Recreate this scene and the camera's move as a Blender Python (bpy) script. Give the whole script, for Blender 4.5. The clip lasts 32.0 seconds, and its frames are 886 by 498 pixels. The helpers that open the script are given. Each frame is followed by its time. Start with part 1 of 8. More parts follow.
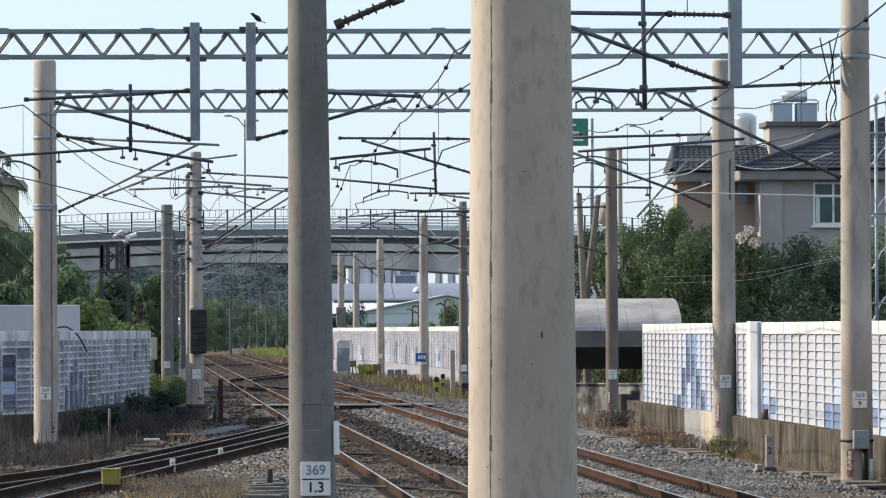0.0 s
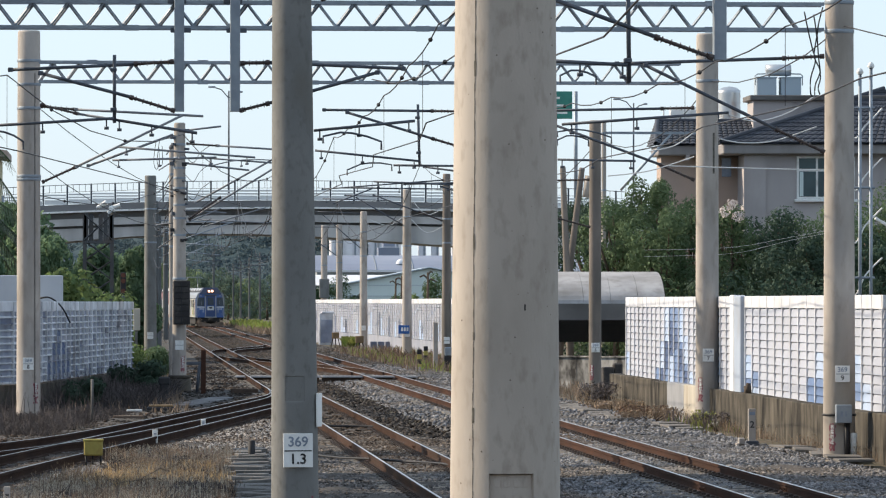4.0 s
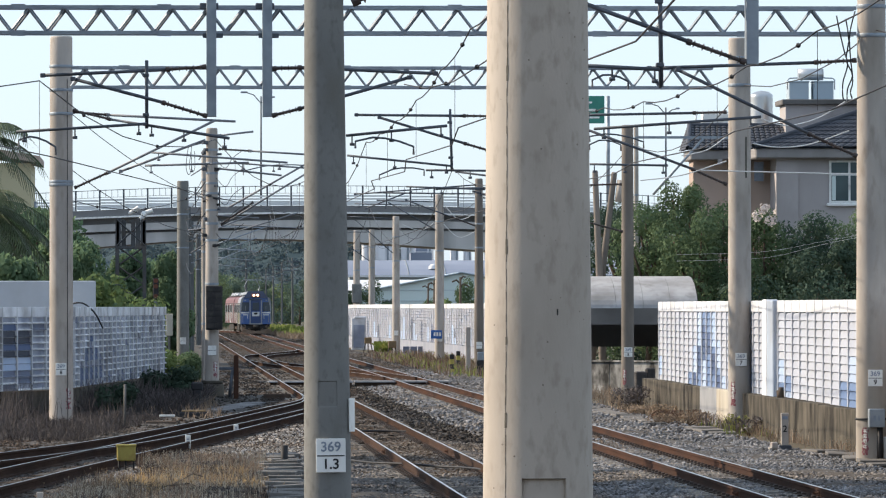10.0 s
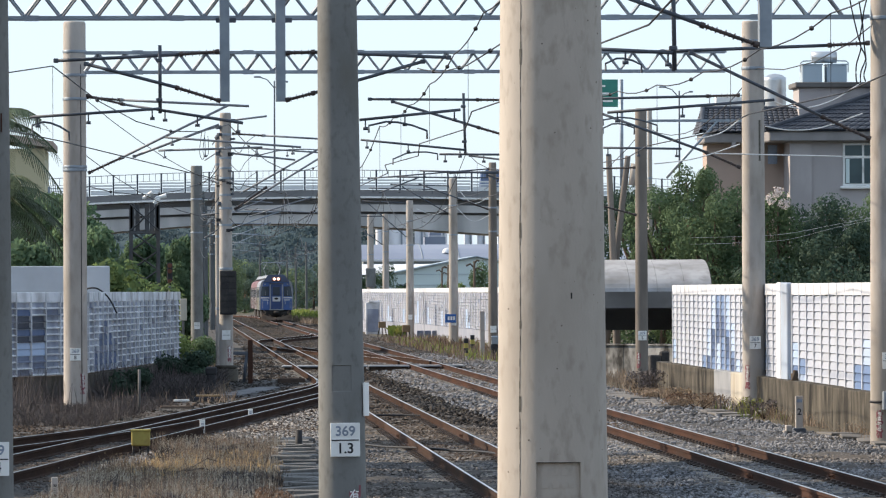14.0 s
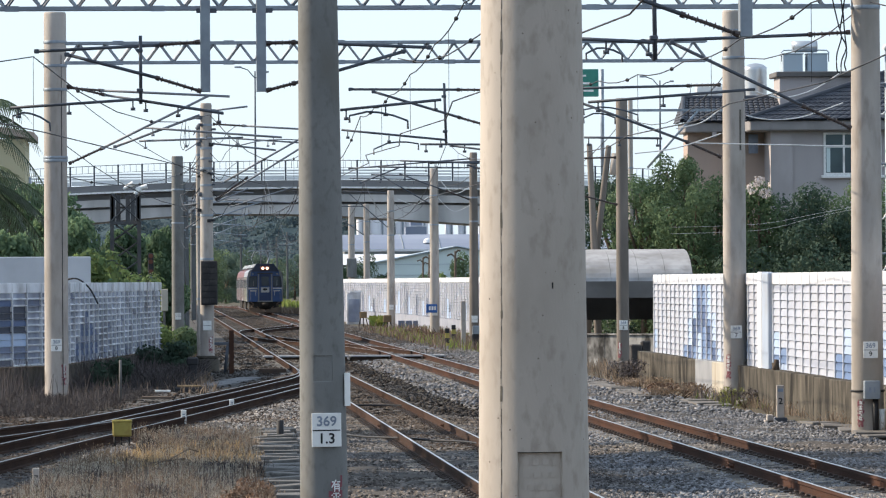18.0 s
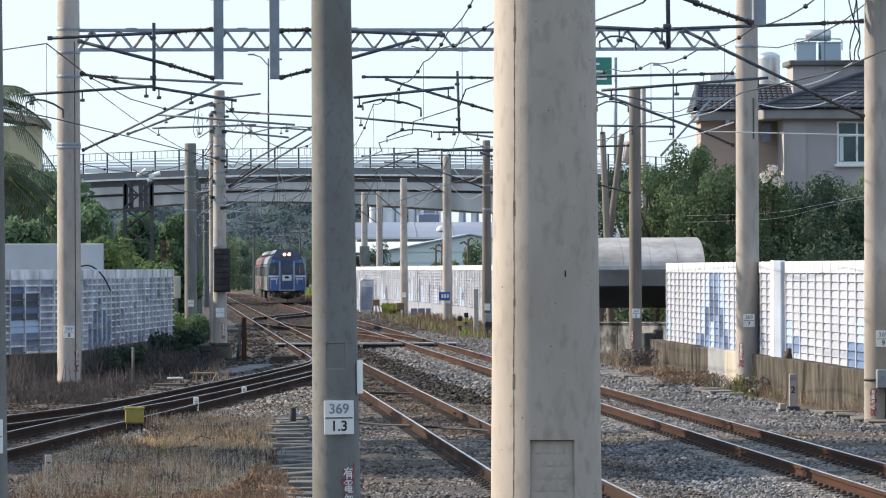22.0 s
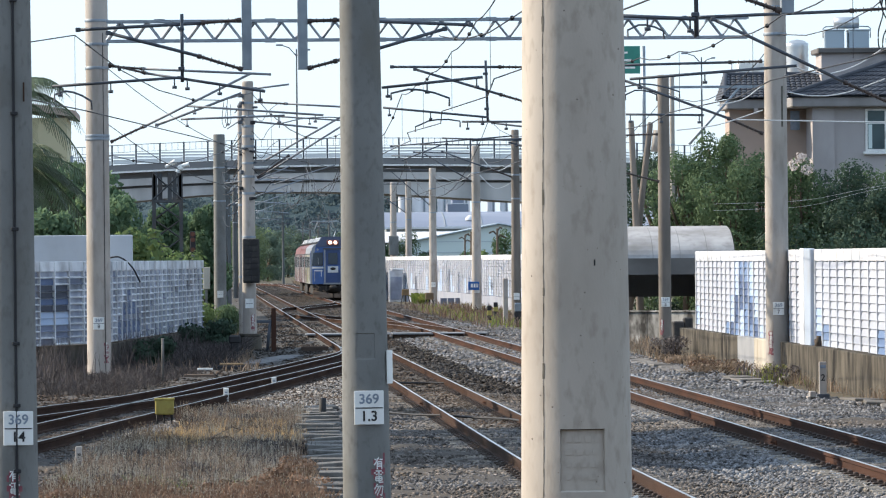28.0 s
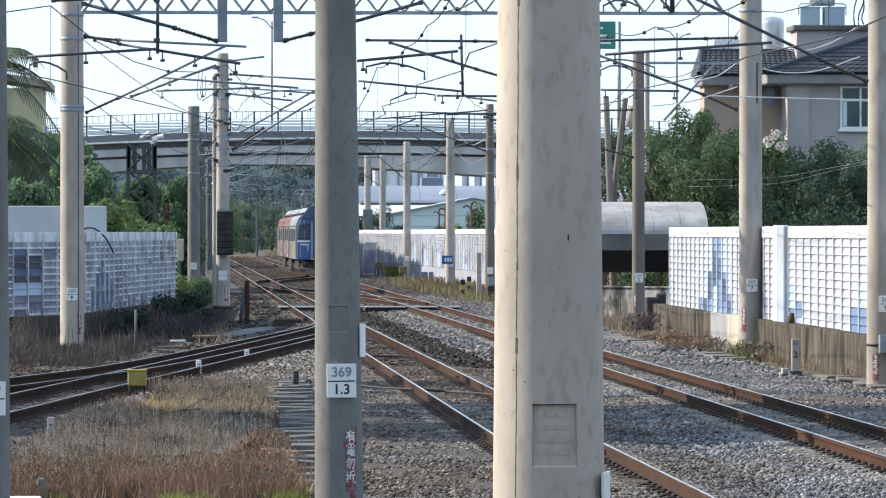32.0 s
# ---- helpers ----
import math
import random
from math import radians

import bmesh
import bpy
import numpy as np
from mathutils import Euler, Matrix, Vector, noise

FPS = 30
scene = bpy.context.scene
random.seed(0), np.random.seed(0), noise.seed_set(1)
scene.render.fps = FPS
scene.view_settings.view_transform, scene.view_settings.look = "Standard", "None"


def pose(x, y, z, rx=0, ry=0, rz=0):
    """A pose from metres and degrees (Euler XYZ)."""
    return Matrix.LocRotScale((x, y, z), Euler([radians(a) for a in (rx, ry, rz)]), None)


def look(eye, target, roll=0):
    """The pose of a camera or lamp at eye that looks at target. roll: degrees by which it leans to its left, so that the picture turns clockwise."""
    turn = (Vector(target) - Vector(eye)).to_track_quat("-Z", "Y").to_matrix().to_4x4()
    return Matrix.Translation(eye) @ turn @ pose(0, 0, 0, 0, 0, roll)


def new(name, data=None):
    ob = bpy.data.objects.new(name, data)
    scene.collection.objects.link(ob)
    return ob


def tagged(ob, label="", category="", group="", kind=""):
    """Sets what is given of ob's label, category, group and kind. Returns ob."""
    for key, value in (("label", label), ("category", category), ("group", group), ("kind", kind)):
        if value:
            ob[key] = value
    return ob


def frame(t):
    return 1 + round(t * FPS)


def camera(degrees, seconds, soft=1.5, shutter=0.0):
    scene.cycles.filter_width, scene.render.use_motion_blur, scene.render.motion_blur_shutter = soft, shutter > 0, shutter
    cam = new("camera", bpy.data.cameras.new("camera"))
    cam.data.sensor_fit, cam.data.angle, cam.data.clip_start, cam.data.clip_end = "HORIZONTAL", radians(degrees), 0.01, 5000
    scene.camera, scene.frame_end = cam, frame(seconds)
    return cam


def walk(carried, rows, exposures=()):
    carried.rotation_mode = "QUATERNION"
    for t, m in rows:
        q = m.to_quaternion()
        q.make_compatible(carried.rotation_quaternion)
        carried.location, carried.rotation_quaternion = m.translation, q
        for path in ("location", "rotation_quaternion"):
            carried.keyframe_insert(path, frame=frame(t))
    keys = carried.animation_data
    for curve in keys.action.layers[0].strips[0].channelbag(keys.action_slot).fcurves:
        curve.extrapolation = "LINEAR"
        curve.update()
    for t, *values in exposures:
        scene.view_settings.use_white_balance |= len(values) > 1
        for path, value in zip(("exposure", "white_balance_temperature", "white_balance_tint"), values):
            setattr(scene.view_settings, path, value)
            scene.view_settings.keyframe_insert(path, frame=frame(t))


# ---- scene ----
cam = camera(9.0, 32.0, soft=1.15)
EYE = 2.7
# seconds, yaw, pitch, roll: a long lens held by hand on the platform's end
TURNS = [
    (0, -2.9935, 0.8248, 0.2314),
    (0.5, -2.9534, 0.8509, 0.2275),
    (1, -2.9346, 0.8430, 0.1484),
    (1.5, -2.9887, 0.7735, 0.1314),
    (2, -3.0619, 0.7097, 0.1258),
    (2.5, -3.0987, 0.6367, 0.0359),
    (3, -3.1262, 0.5847, 0.0386),
    (3.5, -3.1561, 0.5416, -0.0125),
    (5.5, -3.1591, 0.5457, -0.0824),
    (6, -3.1491, 0.5386, -0.1055),
    (6.5, -3.1293, 0.5537, -0.1162),
    (7, -3.1115, 0.5518, -0.1030),
    (7.5, -3.0777, 0.5658, -0.0570),
    (8, -3.0431, 0.5604, -0.0461),
    (8.5, -2.9922, 0.5787, 0.0090),
    (9, -2.9380, 0.6008, -0.0467),
    (9.5, -2.8781, 0.5929, -0.0518),
    (10, -2.8345, 0.5920, 0.0544),
    (10.5, -2.8196, 0.5710, 0.1420),
    (11, -2.7894, 0.5543, 0.1132),
    (11.5, -2.7373, 0.5553, 0.0987),
    (12, -2.6767, 0.5466, 0.0962),
    (12.5, -2.6301, 0.5062, 0.1008),
    (13, -2.6144, 0.4899, 0.1841),
    (13.5, -2.6427, 0.4477, 0.2097),
    (14, -2.6923, 0.4299, 0.2342),
    (14.5, -2.7615, 0.4014, 0.2100),
    (16.5, -2.8554, 0.3393, 0.1423),
    (17, -2.8442, 0.3500, 0.2063),
    (17.5, -2.8571, 0.3509, 0.2173),
    (18, -2.8852, 0.3269, 0.3367),
    (18.5, -2.9175, 0.2881, 0.2319),
    (19, -2.8981, 0.2266, 0.2263),
    (19.5, -2.8370, 0.1944, 0.3602),
    (20, -2.8050, 0.2062, 0.5021),
    (20.5, -2.7742, 0.2398, 0.4723),
    (21, -2.7489, 0.2656, 0.4871),
    (21.5, -2.7452, 0.2503, 0.3137),
    (22, -2.7552, 0.2034, 0.1939),
    (22.5, -2.7724, 0.1460, 0.1540),
    (23, -2.7728, 0.1108, 0.1520),
    (23.5, -2.7588, 0.0678, 0.1938),
    (24, -2.7326, 0.0528, 0.2044),
    (24.5, -2.6701, 0.0708, 0.1928),
    (25, -2.6209, 0.1152, 0.2432),
    (25.5, -2.5789, 0.1447, 0.3386),
    (27.5, -2.4725, 0.1177, 0.3789),
    (28, -2.4578, 0.1000, 0.4894),
    (28.5, -2.4774, 0.0560, 0.5080),
    (29, -2.5057, 0.0312, 0.5249),
    (29.5, -2.4857, 0.0235, 0.5378),
    (30, -2.4384, 0.0129, 0.4766),
    (30.5, -2.4272, -0.0218, 0.4050),
    (31, -2.4989, -0.0711, 0.2246),
    (31.5, -2.6254, -0.1259, 0.0573),
    (32, -2.7242, -0.1668, -0.0000),
]
walk(cam, [(t, pose(0, 0, EYE, 90 + pitch, roll, yaw)) for t, yaw, pitch, roll in TURNS], exposures=[(0.0, -0.01, 6560, 11.5), (12.0, 0.11, 6480, 12), (22.0, 0.21, 6350, 11.5), (28.0, 0.29, 6230, 10.5), (32.0, 0.36, 6120, 9.5)])

# ---- light ----
SUN_AZ, SUN_EL = radians(-69), radians(30)   # clockwise from the tracks' direction; the sun stands ahead on the left
world = bpy.data.worlds.new("sky")
scene.world = world
world.use_nodes = True
wn = world.node_tree.nodes
sky = wn.new("ShaderNodeTexSky")
sky.sky_type, sky.sun_disc = "NISHITA", False
sky.sun_elevation, sky.sun_rotation = SUN_EL, SUN_AZ
sky.air_density, sky.dust_density, sky.ozone_density, sky.altitude = 1.0, 0.7, 4.0, 0
wn["Background"].inputs["Strength"].default_value = 0.06
world.node_tree.links.new(sky.outputs[0], wn["Background"].inputs["Color"])
# the even brightness of a hazy afternoon sky
haze = wn.new("ShaderNodeBackground")
haze.inputs["Color"].default_value, haze.inputs["Strength"].default_value = (0.655, 0.80, 0.935, 1), 0.80
both = wn.new("ShaderNodeAddShader")
world.node_tree.links.new(wn["Background"].outputs[0], both.inputs[0])
world.node_tree.links.new(haze.outputs[0], both.inputs[1])
world.node_tree.links.new(both.outputs[0], wn["World Output"].inputs["Surface"])
sun_way = Vector((math.sin(SUN_AZ) * math.cos(SUN_EL), math.cos(SUN_AZ) * math.cos(SUN_EL), math.sin(SUN_EL)))
sun = new("sun", bpy.data.lights.new("sun", "SUN"))
sun.data.energy, sun.data.angle, sun.data.color = 6.3, radians(0.5), (1.0, 0.86, 0.66)
sun.matrix_world = look(sun_way * 300, (0, 0, 0))


# ---- materials ----
def mat(name, c1, c2=None, scale=3.0, rough=0.8, bump=0.0, bscale=40.0, metal=0.0, stain=None, stain_scale=0.6, stain_amount=0.35,
        stretch=(1, 1, 1), local=False, spread=0.0, grime=None, grime_scale=9.0, emit=None, power=0.0, translucent=0.0, spec=0.3, stain_hi=0.8):
    """Two scales of colour change, an optional stain colour, fine relief, and a spread of brightness from piece to piece."""
    m = bpy.data.materials.new(name)
    m.use_nodes = True
    nt = m.node_tree
    n, l = nt.nodes, nt.links
    b = n["Principled BSDF"]
    b.inputs["Roughness"].default_value, b.inputs["Metallic"].default_value = rough, metal
    b.inputs["Specular IOR Level"].default_value = spec
    if emit:
        b.inputs["Emission Color"].default_value, b.inputs["Emission Strength"].default_value = (*emit, 1), power
    c2 = c2 or tuple(v * 0.82 for v in c1)
    if local:
        src = n.new("ShaderNodeTexCoord").outputs["Object"]
    else:
        src = n.new("ShaderNodeNewGeometry").outputs["Position"]
    mp = n.new("ShaderNodeMapping")
    mp.inputs["Scale"].default_value = stretch
    l.new(src, mp.inputs["Vector"])
    src = mp.outputs["Vector"]

    def noise_tex(sc, detail=4.0):
        t = n.new("ShaderNodeTexNoise")
        t.inputs["Scale"].default_value, t.inputs["Detail"].default_value = sc, detail
        l.new(src, t.inputs["Vector"])
        return t.outputs["Fac"]

    def ramp(fac, lo, hi):
        r = n.new("ShaderNodeMapRange")
        r.inputs["From Min"].default_value, r.inputs["From Max"].default_value = lo, hi
        l.new(fac, r.inputs["Value"])
        return r.outputs[0]

    def mix(fac, a, bb):
        x = n.new("ShaderNodeMix")
        x.data_type = "RGBA"
        l.new(fac, x.inputs["Factor"])
        for k, v in (("A", a), ("B", bb)):
            s = [i for i in x.inputs if i.name == k and i.type == "RGBA"][0]
            if isinstance(v, tuple):
                s.default_value = (*v, 1)
            else:
                l.new(v, s)
        return [o for o in x.outputs if o.type == "RGBA"][0]

    col = mix(ramp(noise_tex(scale), 0.36, 0.64), c1, c2)
    if stain:
        f = ramp(noise_tex(stain_scale, 6.0), 0.62 - stain_amount * 0.5, stain_hi)
        col = mix(f, col, stain)
    if grime:
        col = mix(ramp(noise_tex(grime_scale, 8.0), 0.52, 0.78), col, grime)
    if spread:
        info = n.new("ShaderNodeObjectInfo")
        geo = n.new("ShaderNodeNewGeometry")
        add = n.new("ShaderNodeMath")
        add.operation = "ADD"
        l.new(info.outputs["Random"], add.inputs[0])
        l.new(geo.outputs["Random Per Island"], add.inputs[1])
        r = n.new("ShaderNodeMapRange")
        r.inputs["From Max"].default_value = 2.0
        r.inputs["To Min"].default_value, r.inputs["To Max"].default_value = 1 - spread, 1 + spread
        l.new(add.outputs[0], r.inputs["Value"])
        hs = n.new("ShaderNodeHueSaturation")
        l.new(r.outputs[0], hs.inputs["Value"])
        l.new(col, hs.inputs["Color"])
        col = hs.outputs["Color"]
    l.new(col, b.inputs["Base Color"])
    if bump:
        bp = n.new("ShaderNodeBump")
        bp.inputs["Strength"].default_value, bp.inputs["Distance"].default_value = bump, 0.02
        l.new(noise_tex(bscale, 5.0), bp.inputs["Height"])
        l.new(bp.outputs["Normal"], b.inputs["Normal"])
    if translucent:
        tr = n.new("ShaderNodeBsdfTranslucent")
        l.new(col, tr.inputs["Color"])
        ms = n.new("ShaderNodeMixShader")
        ms.inputs["Fac"].default_value = translucent
        l.new(b.outputs[0], ms.inputs[1])
        l.new(tr.outputs[0], ms.inputs[2])
        l.new(ms.outputs[0], n["Material Output"].inputs["Surface"])
    return m


M = {}
M["concrete_pole"] = mat("concrete_pole", (0.43, 0.385, 0.345), (0.34, 0.31, 0.285), 2.2, 0.9, 0.12, 60, stain=(0.24, 0.21, 0.175), stain_scale=1.3, stain_amount=0.25, stretch=(1, 1, 0.35), grime=(0.27, 0.235, 0.205), grime_scale=7.0)
M["concrete_pole_pale"] = mat("concrete_pole_pale", (0.47, 0.42, 0.37), (0.435, 0.39, 0.343), 5.0, 0.9, 0.06, 90, stain=(0.35, 0.308, 0.265), stain_scale=3.5, stain_amount=0.26, stretch=(1, 1, 0.5), grime=(0.33, 0.287, 0.245), grime_scale=22.0)
M["concrete_pole_grey"] = mat("concrete_pole_grey", (0.195, 0.195, 0.187), (0.16, 0.162, 0.157), 2.5, 0.9, 0.12, 60, stain=(0.14, 0.132, 0.115), stain_scale=2.5, stain_amount=0.15, stretch=(1, 1, 0.6), grime=(0.13, 0.128, 0.12), grime_scale=18.0)
M["seam_dark"] = mat("seam_dirt_rim_shade", (0.085, 0.078, 0.065), (0.15, 0.14, 0.12), 18.0, 0.95)
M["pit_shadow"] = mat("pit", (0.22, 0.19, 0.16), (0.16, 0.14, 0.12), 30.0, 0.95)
M["old_pole"] = mat("old_pole", (0.215, 0.185, 0.16), (0.14, 0.124, 0.11), 1.6, 0.9, 0.3, 30, stretch=(1, 1, 0.3))
M["far_pole"] = mat("distant_pole", (0.105, 0.112, 0.115), (0.08, 0.087, 0.09), 1.0, 0.9)
M["galv"] = mat("galvanised_steel", (0.30, 0.34, 0.38), (0.23, 0.26, 0.3), 3.0, 0.55, 0.05, 30, metal=0.55)
M["galv_mid"] = mat("grey_steel", (0.235, 0.25, 0.275), (0.175, 0.188, 0.21), 3.0, 0.6, metal=0.4)
M["galv_dark"] = mat("dark_steel", (0.098, 0.11, 0.132), (0.07, 0.08, 0.098), 3.0, 0.6, metal=0.35)
M["wire"] = mat("weathered_wire", (0.05, 0.05, 0.055), (0.03, 0.03, 0.035), 2.0, 0.6, metal=0.3)
M["wire_pale"] = mat("pale_cable", (0.72, 0.72, 0.70), (0.6, 0.6, 0.6), 2.0, 0.6)
M["insulator"] = mat("insulator", (0.075, 0.055, 0.05), (0.05, 0.04, 0.038), 5.0, 0.4)
M["rail_side"] = mat("rusted_rail", (0.074, 0.038, 0.027), (0.046, 0.027, 0.021), 0.22, 0.85, 0.2, 60, stain=(0.04, 0.026, 0.021), stain_scale=0.4, stain_amount=0.25, spec=0.06)
M["rail_pale"] = mat("pale_rusted_rail", (0.07, 0.042, 0.032), (0.046, 0.031, 0.025), 0.3, 0.85, 0.2, 60, stain=(0.04, 0.028, 0.023), stain_scale=0.4, stain_amount=0.25, spec=0.06)
# on the diverging tracks this dark also holds the rails' near-side shade
M["rail_dark"] = mat("dark_rail", (0.036, 0.022, 0.017), (0.056, 0.033, 0.024), 0.6, 0.9, 0.2, 60, spec=0.05)
M["rail_head"] = mat("worn_rail_head", (0.5, 0.48, 0.46), (0.36, 0.33, 0.31), 0.7, 0.28, metal=0.9)
M["rail_head_dull"] = mat("dull_rail_head", (0.20, 0.188, 0.182), (0.085, 0.072, 0.066), 0.35, 0.36, metal=0.75, stain=(0.45, 0.44, 0.43), stain_scale=0.12, stain_amount=0.3)
M["sleeper"] = mat("sleeper_concrete", (0.25, 0.22, 0.185), (0.17, 0.15, 0.125), 3.0, 0.9, 0.3, 40, spread=0.25)
M["sleeper_wood"] = mat("sleeper_timber", (0.085, 0.06, 0.045), (0.055, 0.04, 0.032), 3.0, 0.95, 0.4, 40, spread=0.3)
M["clip"] = mat("rail_clip", (0.05, 0.035, 0.028), None, 6.0, 0.7, metal=0.3)
M["ballast"] = mat("ballast_bed", (0.07, 0.064, 0.06), (0.04, 0.038, 0.036), 9.0, 0.95, 0.9, 26, stain=(0.085, 0.066, 0.05), stain_scale=0.22, stain_amount=0.4)
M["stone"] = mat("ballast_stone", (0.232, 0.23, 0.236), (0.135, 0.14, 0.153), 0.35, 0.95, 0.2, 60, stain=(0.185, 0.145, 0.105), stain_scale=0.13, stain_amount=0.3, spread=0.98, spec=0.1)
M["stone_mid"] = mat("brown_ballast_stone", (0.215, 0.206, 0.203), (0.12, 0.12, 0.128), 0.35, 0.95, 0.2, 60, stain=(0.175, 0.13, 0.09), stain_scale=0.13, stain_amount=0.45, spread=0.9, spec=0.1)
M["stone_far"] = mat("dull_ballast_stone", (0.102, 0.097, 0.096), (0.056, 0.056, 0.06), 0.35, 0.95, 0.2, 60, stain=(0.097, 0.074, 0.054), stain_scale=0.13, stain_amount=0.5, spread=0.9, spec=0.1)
# paler copy of the ballast: sunlight is put into the stone colour
M["stone_lit"] = mat("lit_ballast_stone", (0.27, 0.256, 0.243), (0.165, 0.163, 0.165), 0.35, 0.95, 0.2, 60, stain=(0.20, 0.16, 0.12), stain_scale=0.2, stain_amount=0.3, spread=0.9, spec=0.1)
# darker stones for the bed of the left and farther tracks
M["stone_dark"] = mat("dark_ballast_stone", (0.068, 0.062, 0.057), (0.04, 0.038, 0.036), 0.5, 0.9, 0.2, 60, stain=(0.068, 0.044, 0.032), stain_scale=0.2, stain_amount=0.45, spread=0.6, spec=0.1)
M["stone_rust"] = mat("rusty_ballast_stone", (0.105, 0.078, 0.06), (0.064, 0.051, 0.043), 0.5, 0.95, 0.2, 60, spread=0.8, spec=0.1)
M["soil"] = mat("dry_soil", (0.112, 0.088, 0.06), (0.08, 0.068, 0.048), 0.7, 0.95, 0.6, 12, stain=(0.06, 0.066, 0.035), stain_scale=0.15, stain_amount=0.4)
M["wall_old"] = mat("stained_concrete", (0.098, 0.087, 0.071), (0.064, 0.058, 0.049), 2.4, 0.95, 0.4, 20, stain=(0.022, 0.02, 0.018), stain_scale=1.9, stain_amount=0.38, stain_hi=0.66, stretch=(1.0, 1.0, 0.42), grime=(0.155, 0.136, 0.11), grime_scale=2.2, spec=0.1)
M["wall_station"] = mat("station_wall", (0.13, 0.125, 0.12), (0.10, 0.097, 0.094), 0.6, 0.95, 0.2, 8, spec=0.05)
M["wall_patchy"] = mat("patchy_old_concrete", (0.42, 0.40, 0.375), (0.25, 0.24, 0.225), 2.0, 0.95, 0.4, 20, stain=(0.04, 0.037, 0.034), stain_scale=2.6, stain_amount=0.42, stain_hi=0.62, stretch=(1, 1, 0.55), grime=(0.08, 0.075, 0.07), grime_scale=5)
M["wall_fresh"] = mat("patched_concrete", (0.46, 0.42, 0.35), (0.36, 0.33, 0.28), 1.5, 0.9, 0.3, 20, stain=(0.25, 0.2, 0.14), stain_scale=1.0, stain_amount=0.3, stretch=(1, 1, 0.4))
M["slat_white"] = mat("white_panel", (0.392, 0.412, 0.472), (0.345, 0.366, 0.43), 0.7, 0.6, 0.05, 20, stain=(0.35, 0.358, 0.385), stain_scale=0.5, stain_amount=0.25, spread=0.07)
M["post_white"] = mat("white_post", (0.64, 0.648, 0.68), (0.55, 0.56, 0.595), 0.7, 0.6, 0.05, 20, stain=(0.45, 0.435, 0.42), stain_scale=0.8, stain_amount=0.25, spread=0.1)
# the left barrier's shade is put into this colour, besides its stains
M["slat_grey"] = mat("shaded_weathered_panel", (0.365, 0.39, 0.455), (0.19, 0.215, 0.285), 1.1, 0.7, 0.05, 20, stain=(0.135, 0.142, 0.17), stain_scale=0.8, stain_amount=0.45, spread=0.4)
M["slat_rib"] = mat("panel_rib", (0.68, 0.69, 0.72), (0.52, 0.53, 0.565), 1.2, 0.7, stain=(0.22, 0.21, 0.215), stain_scale=1.1, stain_amount=0.35, spread=0.2)
M["slat_pale"] = mat("pale_blue_panel", (0.30, 0.39, 0.55), (0.37, 0.44, 0.57), 0.9, 0.6, spread=0.1)
M["slat_blue"] = mat("blue_panel", (0.10, 0.16, 0.30), (0.14, 0.20, 0.33), 0.9, 0.6, spread=0.12)
M["slat_navy"] = mat("navy_panel", (0.026, 0.03, 0.05), (0.038, 0.045, 0.07), 0.9, 0.6, spread=0.2)
M["slat_dull"] = mat("dull_blue_panel", (0.15, 0.175, 0.245), (0.11, 0.13, 0.195), 0.9, 0.7, stain=(0.2, 0.19, 0.19), stain_scale=0.9, stain_amount=0.3, spread=0.3)
# far barrier and wall: shade is put into the grey-blue, under real streaks
M["slat_shade"] = mat("shaded_streaky_panel", (0.325, 0.335, 0.38), (0.26, 0.27, 0.32), 0.35, 0.7, stain=(0.20, 0.217, 0.27), stain_scale=0.25, stain_amount=0.4, stretch=(1, 1, 0.3), spread=0.1)
M["slat_dusk"] = mat("dusk_blue_panel", (0.042, 0.07, 0.15), (0.06, 0.092, 0.185), 0.9, 0.6, spread=0.25)
M["white_paint"] = mat("white_paint", (0.78, 0.78, 0.76), (0.7, 0.7, 0.68), 3.0, 0.6, stain=(0.45, 0.42, 0.38), stain_scale=3, stain_amount=0.15)
M["ink"] = mat("black_paint", (0.025, 0.025, 0.028), None, 5, 0.6)
M["ink_grey"] = mat("faded_paint", (0.24, 0.28, 0.35), None, 9, 0.7)
M["signal_red"] = mat("dull_signal_red", (0.14, 0.05, 0.03), None, 3, 0.6)
M["purple_red"] = mat("faded_red_paint", (0.20, 0.055, 0.075), (0.26, 0.1, 0.11), 14, 0.7)
M["yellow"] = mat("yellow_paint", (0.38, 0.32, 0.085), (0.33, 0.27, 0.07), 4, 0.55, stain=(0.25, 0.17, 0.05), stain_scale=6, stain_amount=0.15)
M["bridge"] = mat("bridge_concrete", (0.56, 0.545, 0.53), (0.48, 0.47, 0.46), 0.25, 0.9, 0.15, 3, stain=(0.2, 0.2, 0.2), stain_scale=0.3, stain_amount=0.3, stretch=(1, 1, 0.3))
M["bridge_dark"] = mat("bridge_parapet", (0.20, 0.198, 0.2), (0.16, 0.16, 0.163), 0.3, 0.9, 0.15, 3)
M["fence_panel"] = mat("railing_panel", (0.72, 0.74, 0.74), (0.64, 0.66, 0.67), 0.4, 0.5)
M["bark"] = mat("bark", (0.12, 0.09, 0.065), (0.08, 0.06, 0.045), 4, 0.95, 0.5, 20)
M["leaf"] = mat("leaf_green", (0.132, 0.188, 0.098), (0.09, 0.135, 0.074), 0.6, 0.6, spread=0.22, translucent=0.32, spec=0.05)
M["leaf_light"] = mat("leaf_yellow_green", (0.17, 0.225, 0.085), (0.115, 0.165, 0.068), 0.6, 0.6, spread=0.35, translucent=0.38, spec=0.05)
M["leaf_dark"] = mat("leaf_deep_green", (0.062, 0.096, 0.066), (0.044, 0.07, 0.05), 0.5, 0.6, spread=0.22, translucent=0.22, spec=0.05)
